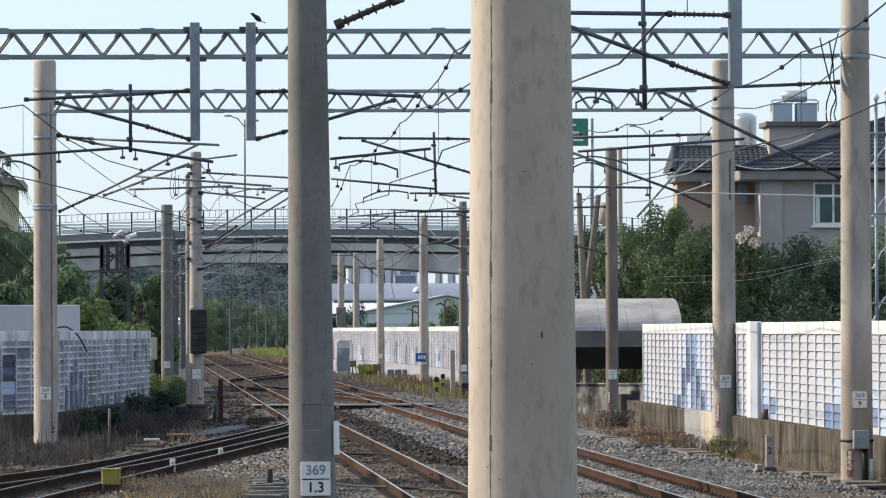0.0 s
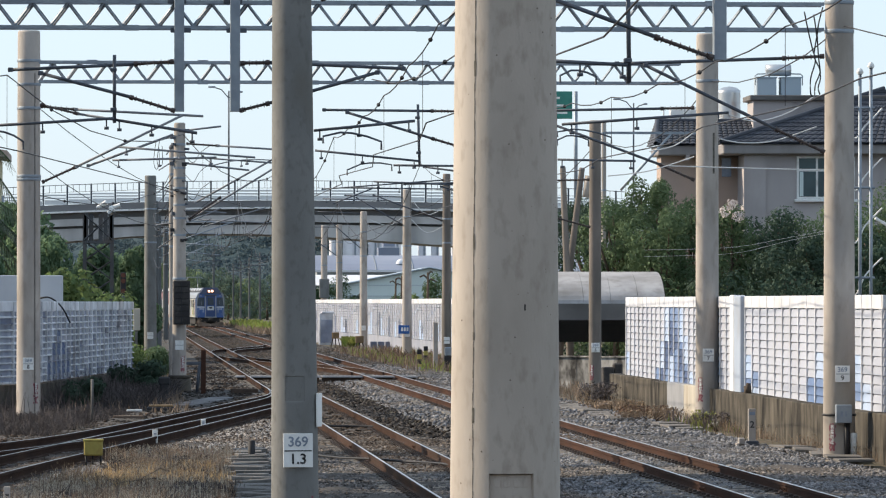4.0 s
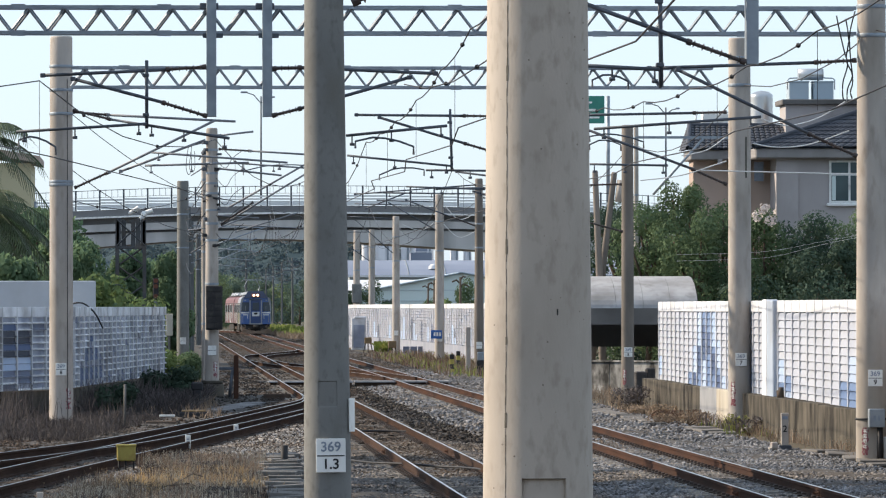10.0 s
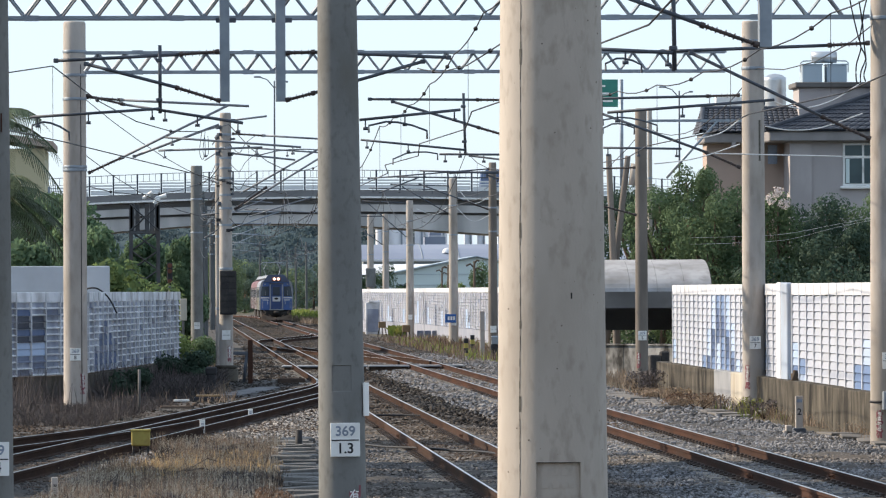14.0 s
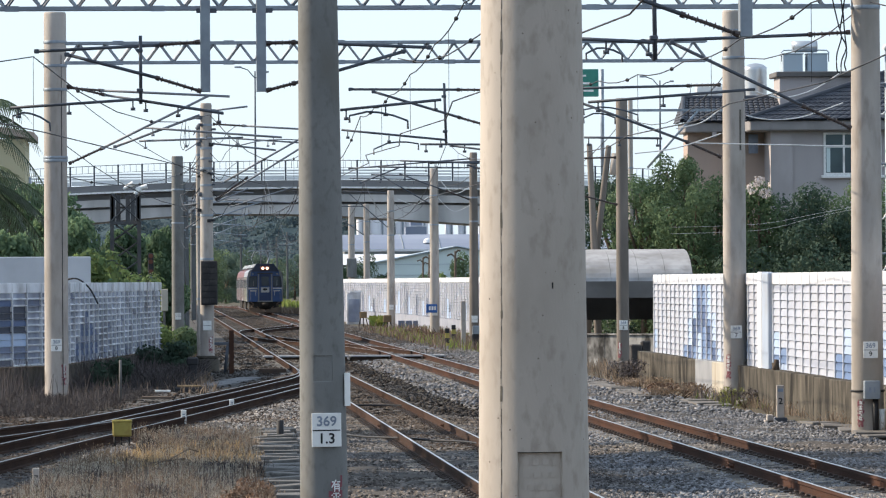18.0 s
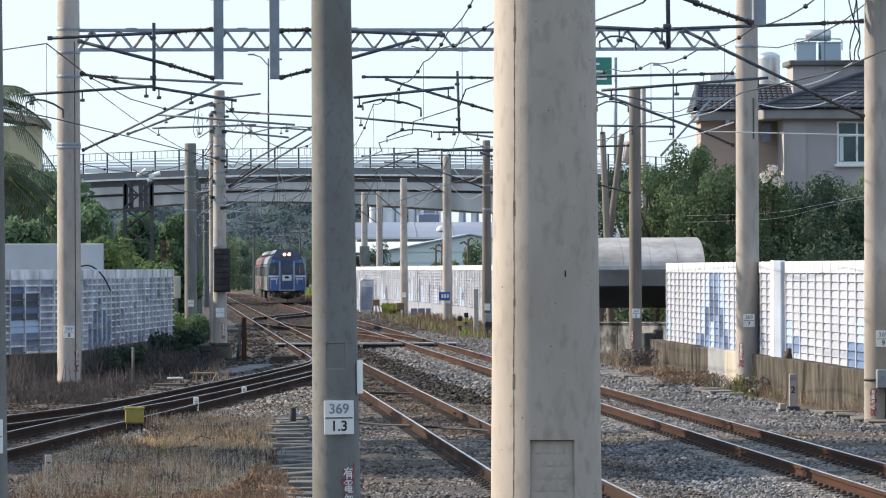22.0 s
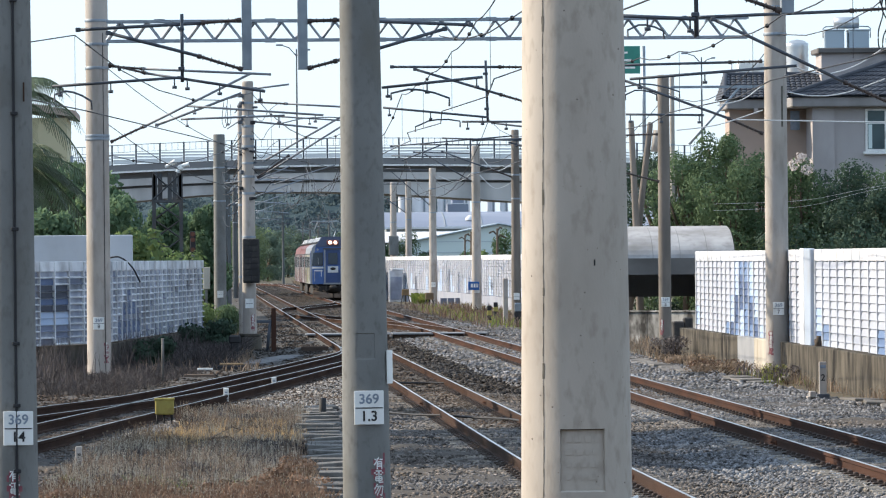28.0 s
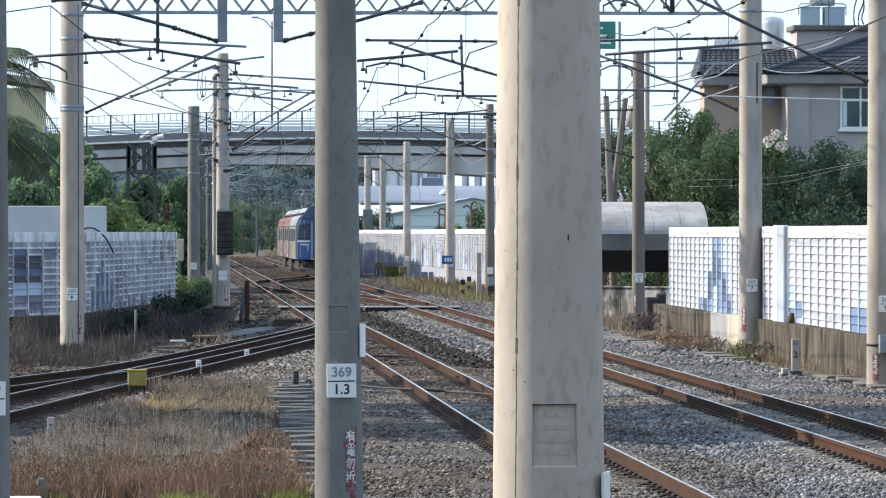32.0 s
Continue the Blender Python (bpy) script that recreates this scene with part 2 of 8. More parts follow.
M["leaf_feather"] = mat("feathery_leaf", (0.165, 0.24, 0.135), (0.10, 0.158, 0.094), 0.45, 0.6, spread=0.2, translucent=0.45, spec=0.05)
M["palm"] = mat("palm_leaf", (0.085, 0.115, 0.06), (0.06, 0.085, 0.045), 0.6, 0.5, spread=0.3, translucent=0.2)
M["dry_grass"] = mat("dry_grass", (0.33, 0.245, 0.18), (0.19, 0.148, 0.12), 0.8, 0.8, spread=0.65, translucent=0.22, stain=(0.13, 0.095, 0.06), stain_scale=0.35, stain_amount=0.7)
M["grey_grass"] = mat("grey_tan_grass", (0.225, 0.168, 0.127), (0.115, 0.09, 0.074), 0.9, 0.85, spread=0.7, translucent=0.18, stain=(0.07, 0.058, 0.05), stain_scale=0.5, stain_amount=0.55)
M["red_grass"] = mat("reddish_grass", (0.255, 0.16, 0.105), (0.105, 0.066, 0.048), 0.8, 0.8, spread=0.65, translucent=0.18)
M["gold_grass"] = mat("golden_grass", (0.45, 0.32, 0.17), (0.32, 0.225, 0.12), 0.8, 0.8, spread=0.5, translucent=0.35)
M["seed_head"] = mat("pale_seed_head", (0.55, 0.49, 0.40), (0.42, 0.36, 0.28), 2.0, 0.9, spread=0.4)
M["green_grass"] = mat("green_grass", (0.14, 0.2, 0.04), (0.2, 0.21, 0.06), 0.7, 0.7, spread=0.4, translucent=0.4)
M["dark_brush"] = mat("withered_brush", (0.118, 0.101, 0.098), (0.053, 0.046, 0.046), 0.8, 0.9, spread=0.7, translucent=0.12)
# hill and canopy: the air's haze is mixed into these bluish colours
M["hill"] = mat("hazy_wooded_hill", (0.072, 0.098, 0.112), (0.056, 0.08, 0.094), 0.12, 1.0, 0.6, 0.3, stain=(0.052, 0.074, 0.078), stain_scale=0.06, stain_amount=0.5, spec=0.0)
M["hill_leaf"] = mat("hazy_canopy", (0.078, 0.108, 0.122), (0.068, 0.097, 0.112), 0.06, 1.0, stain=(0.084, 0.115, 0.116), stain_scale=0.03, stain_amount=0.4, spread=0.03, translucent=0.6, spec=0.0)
M["petal"] = mat("pale_petal", (0.66, 0.60, 0.57), (0.55, 0.48, 0.46), 3.0, 0.8, spread=0.2, translucent=0.3)
# far leaves are paler and bluer, with haze put into the colour
M["far_leaf"] = mat("hazy_distant_leaf", (0.125, 0.17, 0.125), (0.085, 0.125, 0.105), 0.2, 0.8, spread=0.4, translucent=0.3, spec=0.05)
M["far_leaf_light"] = mat("distant_light_leaf", (0.19, 0.24, 0.12), (0.13, 0.18, 0.10), 0.2, 0.8, spread=0.4, translucent=0.35, spec=0.05)
M["house_wall"] = mat("grey_render", (0.405, 0.372, 0.368), (0.36, 0.332, 0.33), 0.6, 0.9, 0.1, 20, stain=(0.2, 0.18, 0.17), stain_scale=0.5, stain_amount=0.2, stretch=(1, 1, 0.4))
M["house_wall2"] = mat("beige_render", (0.42, 0.325, 0.275), (0.375, 0.295, 0.25), 0.6, 0.9, 0.1, 20)
M["roof_tile"] = mat("dark_roof_tile", (0.055, 0.06, 0.074), (0.036, 0.04, 0.052), 1.5, 0.55, 0.1, 10, spread=0.25)
M["steel_tank"] = mat("stainless_tank", (0.55, 0.56, 0.57), (0.48, 0.49, 0.5), 1.0, 0.35, metal=0.8)
M["glass"] = mat("window_glass", (0.05, 0.085, 0.095), (0.035, 0.06, 0.07), 0.8, 0.12)
M["shed_roof"] = mat("shed_roof_sheet", (0.40, 0.39, 0.39), (0.30, 0.295, 0.30), 0.9, 0.7, 0.1, 6, stain=(0.20, 0.185, 0.17), stain_scale=1.1, stain_amount=0.36, grime=(0.22, 0.21, 0.20), grime_scale=2.5)
M["shed_fascia"] = mat("fascia_paint", (0.15, 0.142, 0.138), (0.115, 0.11, 0.107), 0.8, 0.85, stain=(0.07, 0.065, 0.06), stain_scale=0.7, stain_amount=0.3)
# the dimness inside the shed is put into its walls' dark colour
M["shed_shade"] = mat("shaded_interior", (0.16, 0.15, 0.145), (0.12, 0.115, 0.11), 1.0, 0.95)
M["white_building"] = mat("white_cladding", (0.46, 0.49, 0.54), (0.39, 0.425, 0.485), 0.05, 0.7, stain=(0.36, 0.39, 0.44), stain_scale=0.12, stain_amount=0.3)
M["grey_cladding"] = mat("grey_cladding", (0.40, 0.47, 0.52), (0.34, 0.41, 0.47), 0.05, 0.7)
M["green_cladding"] = mat("pale_green_cladding", (0.60, 0.69, 0.68), (0.55, 0.64, 0.64), 0.05, 0.7)
M["silo"] = mat("silo_concrete", (0.72, 0.72, 0.75), (0.60, 0.61, 0.65), 0.1, 0.8)
M["yellow_wall"] = mat("pale_yellow_wall", (0.52, 0.47, 0.30), (0.46, 0.42, 0.28), 0.4, 0.9)
M["lilac_roof"] = mat("lilac_grey_roof", (0.215, 0.25, 0.33), (0.185, 0.215, 0.285), 0.08, 0.8, stain=(0.27, 0.30, 0.37), stain_scale=0.1, stain_amount=0.35)
M["hall_wall"] = mat("grey_hall_wall", (0.27, 0.30, 0.315), (0.23, 0.26, 0.28), 0.1, 0.85)
M["white_sheet"] = mat("white_roof_sheet", (0.66, 0.67, 0.70), (0.58, 0.60, 0.64), 0.1, 0.8)
# the pier's shading is put into this grey-blue; the stain is its own
M["pier_shade"] = mat("pier_shade_blue", (0.36, 0.415, 0.50), (0.32, 0.375, 0.465), 0.8, 0.6, stain=(0.30, 0.31, 0.34), stain_scale=0.9, stain_amount=0.25)
M["eave_paint"] = mat("grey_eave_paint", (0.27, 0.255, 0.252), (0.225, 0.213, 0.212), 0.8, 0.9, stain=(0.15, 0.14, 0.135), stain_scale=1.0, stain_amount=0.3)
M["hoarding"] = mat("hoarding_paint", (0.47, 0.495, 0.53), (0.42, 0.445, 0.485), 0.5, 0.6, stain=(0.36, 0.37, 0.39), stain_scale=0.7, stain_amount=0.25)
M["green_sign"] = mat("green_road_sign", (0.045, 0.23, 0.185), None, 1.0, 0.5)
M["blue_sign"] = mat("blue_sign", (0.03, 0.12, 0.38), None, 1.0, 0.5)
M["old_board"] = mat("weathered_board", (0.165, 0.158, 0.15), (0.092, 0.088, 0.084), 3, 0.9, 0.4, 30, stretch=(1, 6, 1), spread=0.25)
M["crossing"] = mat("crossing_slab", (0.27, 0.275, 0.285), (0.21, 0.215, 0.23), 1.0, 0.8, spread=0.1)
M["slab_grey"] = mat("old_slab", (0.15, 0.15, 0.155), (0.10, 0.10, 0.105), 1.5, 0.9, 0.3, 25, spread=0.2)
M["slab_pale"] = mat("trough_lid", (0.165, 0.153, 0.14), (0.115, 0.107, 0.10), 1.5, 0.9, 0.3, 25, spread=0.25)
M["brown_box"] = mat("brown_painted_box", (0.20, 0.135, 0.07), (0.15, 0.105, 0.06), 3.0, 0.7)
M["tower_steel"] = mat("tower_steel", (0.075, 0.08, 0.085), (0.052, 0.055, 0.06), 2.0, 0.7, stain=(0.10, 0.08, 0.065), stain_scale=1.5, stain_amount=0.3)
M["sooty_sheet"] = mat("sooty_sheet", (0.042, 0.038, 0.037), (0.028, 0.026, 0.026), 3.0, 0.8, stain=(0.075, 0.066, 0.06), stain_scale=5, stain_amount=0.3)
M["rubber"] = mat("black_sheet", (0.03, 0.03, 0.033), None, 4, 0.7)


# ---- mesh tools ----
class Mesh:
    """Collects boxes, tapered rods and strips, and links them as one mesh object."""

    def __init__(self):
        self.v, self.f, self.s = [], [], []

    def add(self, verts, faces, smooth=False):
        o = len(self.v)
        self.v += [tuple(p) for p in verts]
        self.f += [tuple(i + o for i in f) for f in faces]
        self.s += [smooth] * len(faces)
        return self

    def box(self, x0, y0, z0, x1, y1, z1, m=None):
        p = [Vector((x, y, z)) for z in (z0, z1) for y in (y0, y1) for x in (x0, x1)]
        if m is not None:
            p = [m @ q for q in p]
        return self.add(p, [(0, 2, 3, 1), (4, 5, 7, 6), (0, 1, 5, 4), (2, 6, 7, 3), (0, 4, 6, 2), (1, 3, 7, 5)])

    def cbox(self, x0, y0, z0, x1, y1, z1, c, m=None):
        """A box whose edges are cut off by c."""
        v = []
        cx, cy, cz = (x0 + x1) / 2, (y0 + y1) / 2, (z0 + z1) / 2
        bm = bmesh.new()
        bmesh.ops.create_cube(bm, size=1)
        for q in bm.verts:
            q.co = Vector((cx + q.co.x * (x1 - x0), cy + q.co.y * (y1 - y0), cz + q.co.z * (z1 - z0)))
        bmesh.ops.bevel(bm, geom=bm.edges[:], offset=c, segments=1, affect="EDGES")
        bm.verts.ensure_lookup_table()
        v = [m @ q.co if m is not None else q.co.copy() for q in bm.verts]
        f = [[q.index for q in face.verts] for face in bm.faces]
        bm.free()
        return self.add(v, f)

    def rod(self, a, b, r0, r1=None, n=10, caps=True):
        a, b = Vector(a), Vector(b)
        r1 = r0 if r1 is None else r1
        q = (b - a).to_track_quat("Z", "Y") if (b - a).length > 1e-9 else None
        ring = [Vector((math.cos(2 * math.pi * i / n), math.sin(2 * math.pi * i / n), 0)) for i in range(n)]
        vs = [a + q @ (p * r0) for p in ring] + [b + q @ (p * r1) for p in ring]
        self.add(vs, [(i, (i + 1) % n, n + (i + 1) % n, n + i) for i in range(n)], n > 4)
        if caps:
            o = len(self.v) - 2 * n
            self.f += [tuple(o + i for i in reversed(range(n))), tuple(o + n + i for i in range(n))]
            self.s += [False, False]
        return self

    def line(self, pts, r, n=5):
        """A tube along points."""
        pts = [Vector(p) for p in pts]
        vs = []
        for i, p in enumerate(pts):
            d = (pts[min(i + 1, len(pts) - 1)] - pts[max(i - 1, 0)])
            q = d.to_track_quat("Z", "Y")
            vs += [p + q @ Vector((math.cos(2 * math.pi * k / n) * r, math.sin(2 * math.pi * k / n) * r, 0)) for k in range(n)]
        fs = [(i * n + k, i * n + (k + 1) % n, (i + 1) * n + (k + 1) % n, (i + 1) * n + k) for i in range(len(pts) - 1) for k in range(n)]
        return self.add(vs, fs, True)

    def sweep(self, profile, path, close=True):
        """A profile of (side, height) carried along points in the plan."""
        path = [Vector(p) for p in path]
        n = len(profile)
        vs = []
        for i, p in enumerate(path):
            d = path[min(i + 1, len(path) - 1)] - path[max(i - 1, 0)]
            side = Vector((d.y, -d.x, 0)).normalized()
            vs += [p + side * a + Vector((0, 0, h)) for a, h in profile]
        fs = [(i * n + k, i * n + (k + 1) % n, (i + 1) * n + (k + 1) % n, (i + 1) * n + k) for i in range(len(path) - 1) for k in range(n if close else n - 1)]
        if close:
            fs += [tuple(reversed(range(n))), tuple((len(path) - 1) * n + k for k in range(n))]
        return self.add(vs, fs)

    def lathe(self, profile, n=16, m=None, smooth=True):
        vs = []
        for r, z in profile:
            vs += [Vector((r * math.cos(2 * math.pi * k / n), r * math.sin(2 * math.pi * k / n), z)) for k in range(n)]
        if m is not None:
            vs = [m @ p for p in vs]
        fs = [(i * n + k, i * n + (k + 1) % n, (i + 1) * n + (k + 1) % n, (i + 1) * n + k) for i in range(len(profile) - 1) for k in range(n)]
        return self.add(vs, fs, smooth)

    def mesh(self, name, *mats):
        me = bpy.data.meshes.new(name)
        me.from_pydata(self.v, [], self.f)
        me.polygons.foreach_set("use_smooth", self.s)
        for m in mats:
            me.materials.append(M[m])
        me.update()
        return me


def part(name, mb, material, parent, label=""):
    ob = new(name, mb if isinstance(mb, bpy.types.Mesh) else mb.mesh(name, material))
    ob.parent = parent
    if label:
        ob["label"] = label
    return ob


def thing(name, label, category, at=(0, 0, 0), group="", kind="", turn=0):
    ob = new(name)
    ob.empty_display_size = 0.2
    ob.matrix_basis = pose(*at, 0, 0, turn)
    return tagged(ob, label, category, group, kind)


def single(name, mb, material, label, category, group="", kind="", at=None):
    ob = new(name, mb if isinstance(mb, bpy.types.Mesh) else mb.mesh(name, material))
    if at is not None:
        ob.matrix_basis = at if isinstance(at, Matrix) else pose(*at)
    return tagged(ob, label, category, group, kind)


def soup(name, verts, tris, material, smooth=False):
    """A mesh from arrays, for very many small pieces."""
    me = bpy.data.meshes.new(name)
    verts, tris = np.asarray(verts, np.float32).reshape(-1, 3), np.asarray(tris, np.int32)
    k = tris.shape[1]
    me.vertices.add(len(verts))
    me.vertices.foreach_set("co", verts.ravel())
    me.loops.add(tris.size)
    me.loops.foreach_set("vertex_index", tris.ravel())
    me.polygons.add(len(tris))
    me.polygons.foreach_set("loop_start", np.arange(0, tris.size, k, dtype=np.int32))
    me.materials.append(M[material])
    me.update(calc_edges=True)
    me.validate()
    return me


rng = np.random.default_rng(5)


def text(name, words, size, material, parent, at, turn=(90, 0, 0), align="CENTER"):
    """Flat lettering in the built-in font, turned into a mesh."""
    cu = bpy.data.curves.new(name, "FONT")
    cu.body, cu.size, cu.align_x, cu.align_y, cu.extrude, cu.offset = words, size, align, "CENTER", 0.0008, size * 0.018
    ob = bpy.data.objects.new(name, cu)
    me = bpy.data.meshes.new_from_object(ob)
    bpy.data.objects.remove(ob)
    me.materials.clear()
    me.materials.append(M[material])
    o = new(name, me)
    o.parent = parent
    o.matrix_basis = pose(*at, *turn)
    return o


# ---- ground ----
g = Mesh()
g.add([(-4000, -600, -0.06), (4000, -600, -0.06), (4000, 4500, -0.06), (-4000, 4500, -0.06)], [(0, 1, 2, 3)])
single("ground", g, "soil", "dry brown soil of the railway yard and land beyond", "ground", kind="structure")

# ballast bed, one sheet with a rough surface
nx, ny = 90, 420
xs = np.linspace(-9, 12.2, nx)
ys = np.concatenate([np.linspace(20, 160, 300), np.linspace(163, 640, ny - 300)])
gx, gy = np.meshgrid(xs, ys)
gz = 0.012 * np.sin(gx * 3.1 + gy * 0.7) + rng.normal(0, 0.016, gx.shape)
edge = np.clip((12.0 - gx) / 0.8, 0, 1)
gz = (gz + 0.03) * edge - 0.05 * (1 - edge)
hollow = np.exp(-((gx - 6.55) / 0.7) ** 2) * 0.10
gz -= hollow
vv = np.stack([gx, gy, gz], -1).reshape(-1, 3)
idx = np.arange(nx * ny).reshape(ny, nx)
qq = np.stack([idx[:-1, :-1], idx[:-1, 1:], idx[1:, 1:], idx[1:, :-1]], -1).reshape(-1, 4)
single("ballast_bed", soup("ballast_bed", vv, qq, "ballast"), None, "grey and rust-stained crushed stone bed under the tracks", "ballast", kind="structure")

# the plain station wall behind the platform end
single("wall_station", Mesh().box(-32, -6.0, -0.1, 32, -5.5, 12.0), "wall_station", "plain weathered grey wall of the station behind the platform end", "wall", kind="structure")

# ---- tracks ----
GAUGE = 1.067
profile_rail = [(-0.065, 0.045), (0.065, 0.045), (0.065, 0.06), (0.012, 0.075), (0.012, 0.145), (0.034, 0.155), (0.034, 0.195), (-0.034, 0.195), (-0.034, 0.155), (-0.012, 0.145), (-0.012, 0.075), (-0.065, 0.06)]
profile_head = [(-0.018, 0.1952), (0.018, 0.1952), (0.015, 0.199), (-0.015, 0.199)]


def offset_path(path, d):
    out = []
    for i, p in enumerate(path):
        a, b = Vector(path[max(i - 1, 0)]), Vector(path[min(i + 1, len(path) - 1)])
        w = b - a
        s = Vector((w.y, -w.x, 0)).normalized()
        out.append(Vector(p) + s * d)
    return out


def bend(points, steps=14):
    """A smooth path in the plan through a few points."""
    pts = [Vector((x, y, 0)) for x, y in points]
    out = []
    for i in range(len(pts) - 1):
        p0, p1, p2, p3 = pts[max(i - 1, 0)], pts[i], pts[i + 1], pts[min(i + 2, len(pts) - 1)]
        for k in range(steps):
            t = k / steps
            out.append(0.5 * ((2 * p1) + (p2 - p0) * t + (2 * p0 - 5 * p1 + 4 * p2 - p3) * t * t + (3 * p1 - p0 - 3 * p2 + p3) * t ** 3))
    return out + [pts[-1]]


sleeper_mesh, timber_mesh, clip_mesh = Mesh().cbox(-1.0, -0.11, -0.1, 1.0, 0.11, 0.045, 0.02).mesh("sleeper", "sleeper"), Mesh().cbox(-1.15, -0.12, -0.1, 1.15, 0.12, 0.045, 0.012).mesh("sleeper", "sleeper_wood"), None
clip_mesh = Mesh().cbox(-0.19, -0.07, 0.04, 0.19, 0.07, 0.066, 0.01).cbox(-0.13, -0.05, 0.05, -0.07, 0.05, 0.09, 0.012).cbox(0.07, -0.05, 0.05, 0.13, 0.05, 0.09, 0.012).mesh("rail_clip", "clip")
mb = Mesh()
for s in (-1, 1):
    mb.cbox(s * 0.014 - 0.012, -0.3, 0.08, s * 0.014 + 0.012, 0.3, 0.14, 0.006)
    for k in range(4):
        mb.rod((s * 0.02, -0.22 + k * 0.147, 0.11), (s * 0.05, -0.22 + k * 0.147, 0.11), 0.016, n=6)
joint_mesh = mb.mesh("fishplate", "rail_side")


def track(name, label, path, side="rail_side", sleepers=(0, 0), timber=False, joints=()):
    """Two rails with worn heads along a path, and sleepers with clips over a stretch of it."""
    t = thing(name, label, "railway track", group="yard tracks", kind="")
    for s in (-1, 1):
        p = offset_path(path, s * (GAUGE / 2 + 0.034))
        r = part("rail", Mesh().sweep(profile_rail, p), side, t)
        part("rail_head", Mesh().sweep(profile_head, p), "rail_head_dull" if timber else "rail_head", r, "worn running surface")
    walked, spot, n = 0.0, 0.3, 0
    for a, b in zip(path[:-1], path[1:]):
        d = b - a
        ang = math.degrees(math.atan2(-d.x, d.y))
        while spot < walked + d.length:
            q = a + d * ((spot - walked) / d.length)
            if sleepers[0] < q.y < sleepers[1] and n < 300:
                o = part("sleeper", timber_mesh if timber else sleeper_mesh, None, t)
                o.matrix_basis = pose(q.x, q.y, random.uniform(-0.012, 0.004), 0, 0, ang + random.uniform(-0.6, 0.6))
                n += 1
                if q.y < 150 and not timber:
                    for s in (-1, 1):
                        c = part("rail_clip", clip_mesh, None, t)
                        c.matrix_basis = pose(q.x, q.y, 0, 0, 0, ang) @ pose(s * (GAUGE / 2 + 0.034), 0, 0)
            spot += 0.6
        walked += d.length
    for y in joints:
        for s in (-1, 1):
            j = part("fishplate", joint_mesh, None, t)
            j.matrix_basis = pose(path[0].x + s * (GAUGE / 2 + 0.034), y, 0)
    return t


XM, XR = 4.52, 8.52
far_bend = [(0, 560), (-0.75, 585), (-2.0, 600), (-4.2, 616), (-9.6, 646), (-17.5, 682), (-31, 738)]
path_r = [Vector((XR, y, 0)) for y in np.arange(30, 556, 6.0)] + bend([(XR + a, b) for a, b in far_bend])
path_m = [Vector((XM, y, 0)) for y in np.arange(30, 556, 6.0)] + bend([(XM + a, b) for a, b in far_bend])
track("railway_track", "straight railway track with rusty brown rails on concrete sleepers", path_r, "rail_side", (45, 215), joints=(78, 135))
track("railway_track", "railway track with brown rails running into the turnouts", path_m[:14], "rail_pale", (45, 109), joints=(66.5, 101))
track("railway_track", "dark rails of the middle track beyond the turnouts", path_m[13:], "rail_dark", (109, 245))
track("diverging_track", "dark rails of a track that leaves the yard on timber sleepers", bend([(4.5, 162), (4.25, 150), (3.1, 137), (1.1, 117), (-0.62, 100.5), (-1.95, 88), (-2.85, 79), (-4.9, 60), (-7.2, 40)]), "rail_dark", (60, 165), True)
track("diverging_track", "dark outer rails of a second track that leaves the yard", bend([(4.5, 160), (4.2, 152), (3.0, 140), (1.7, 127.5), (-0.6, 107.5), (-2.25, 97.5), (-4.9, 84), (-9, 66)]), "rail_dark", (70, 165), True)
track("crossover_track", "dark rails of a crossover between the two straight tracks", bend([(4.55, 284), (5.0, 296), (6.5, 310), (8.0, 325), (8.5, 337)]), "rail_dark", (0, 0))
track("crossover_track", "rails of a crossover that leads from one track to the other", bend([(4.55, 268), (5.2, 250), (6.6, 232), (7.9, 215), (8.45, 202)]), "rail_dark", (200, 270), True)

# ---- poles ----
BAND = Mesh().lathe([(1.0, -0.035), (1.06, -0.03), (1.06, 0.03), (1.0, 0.035)], 20).mesh("pole_band", "galv")


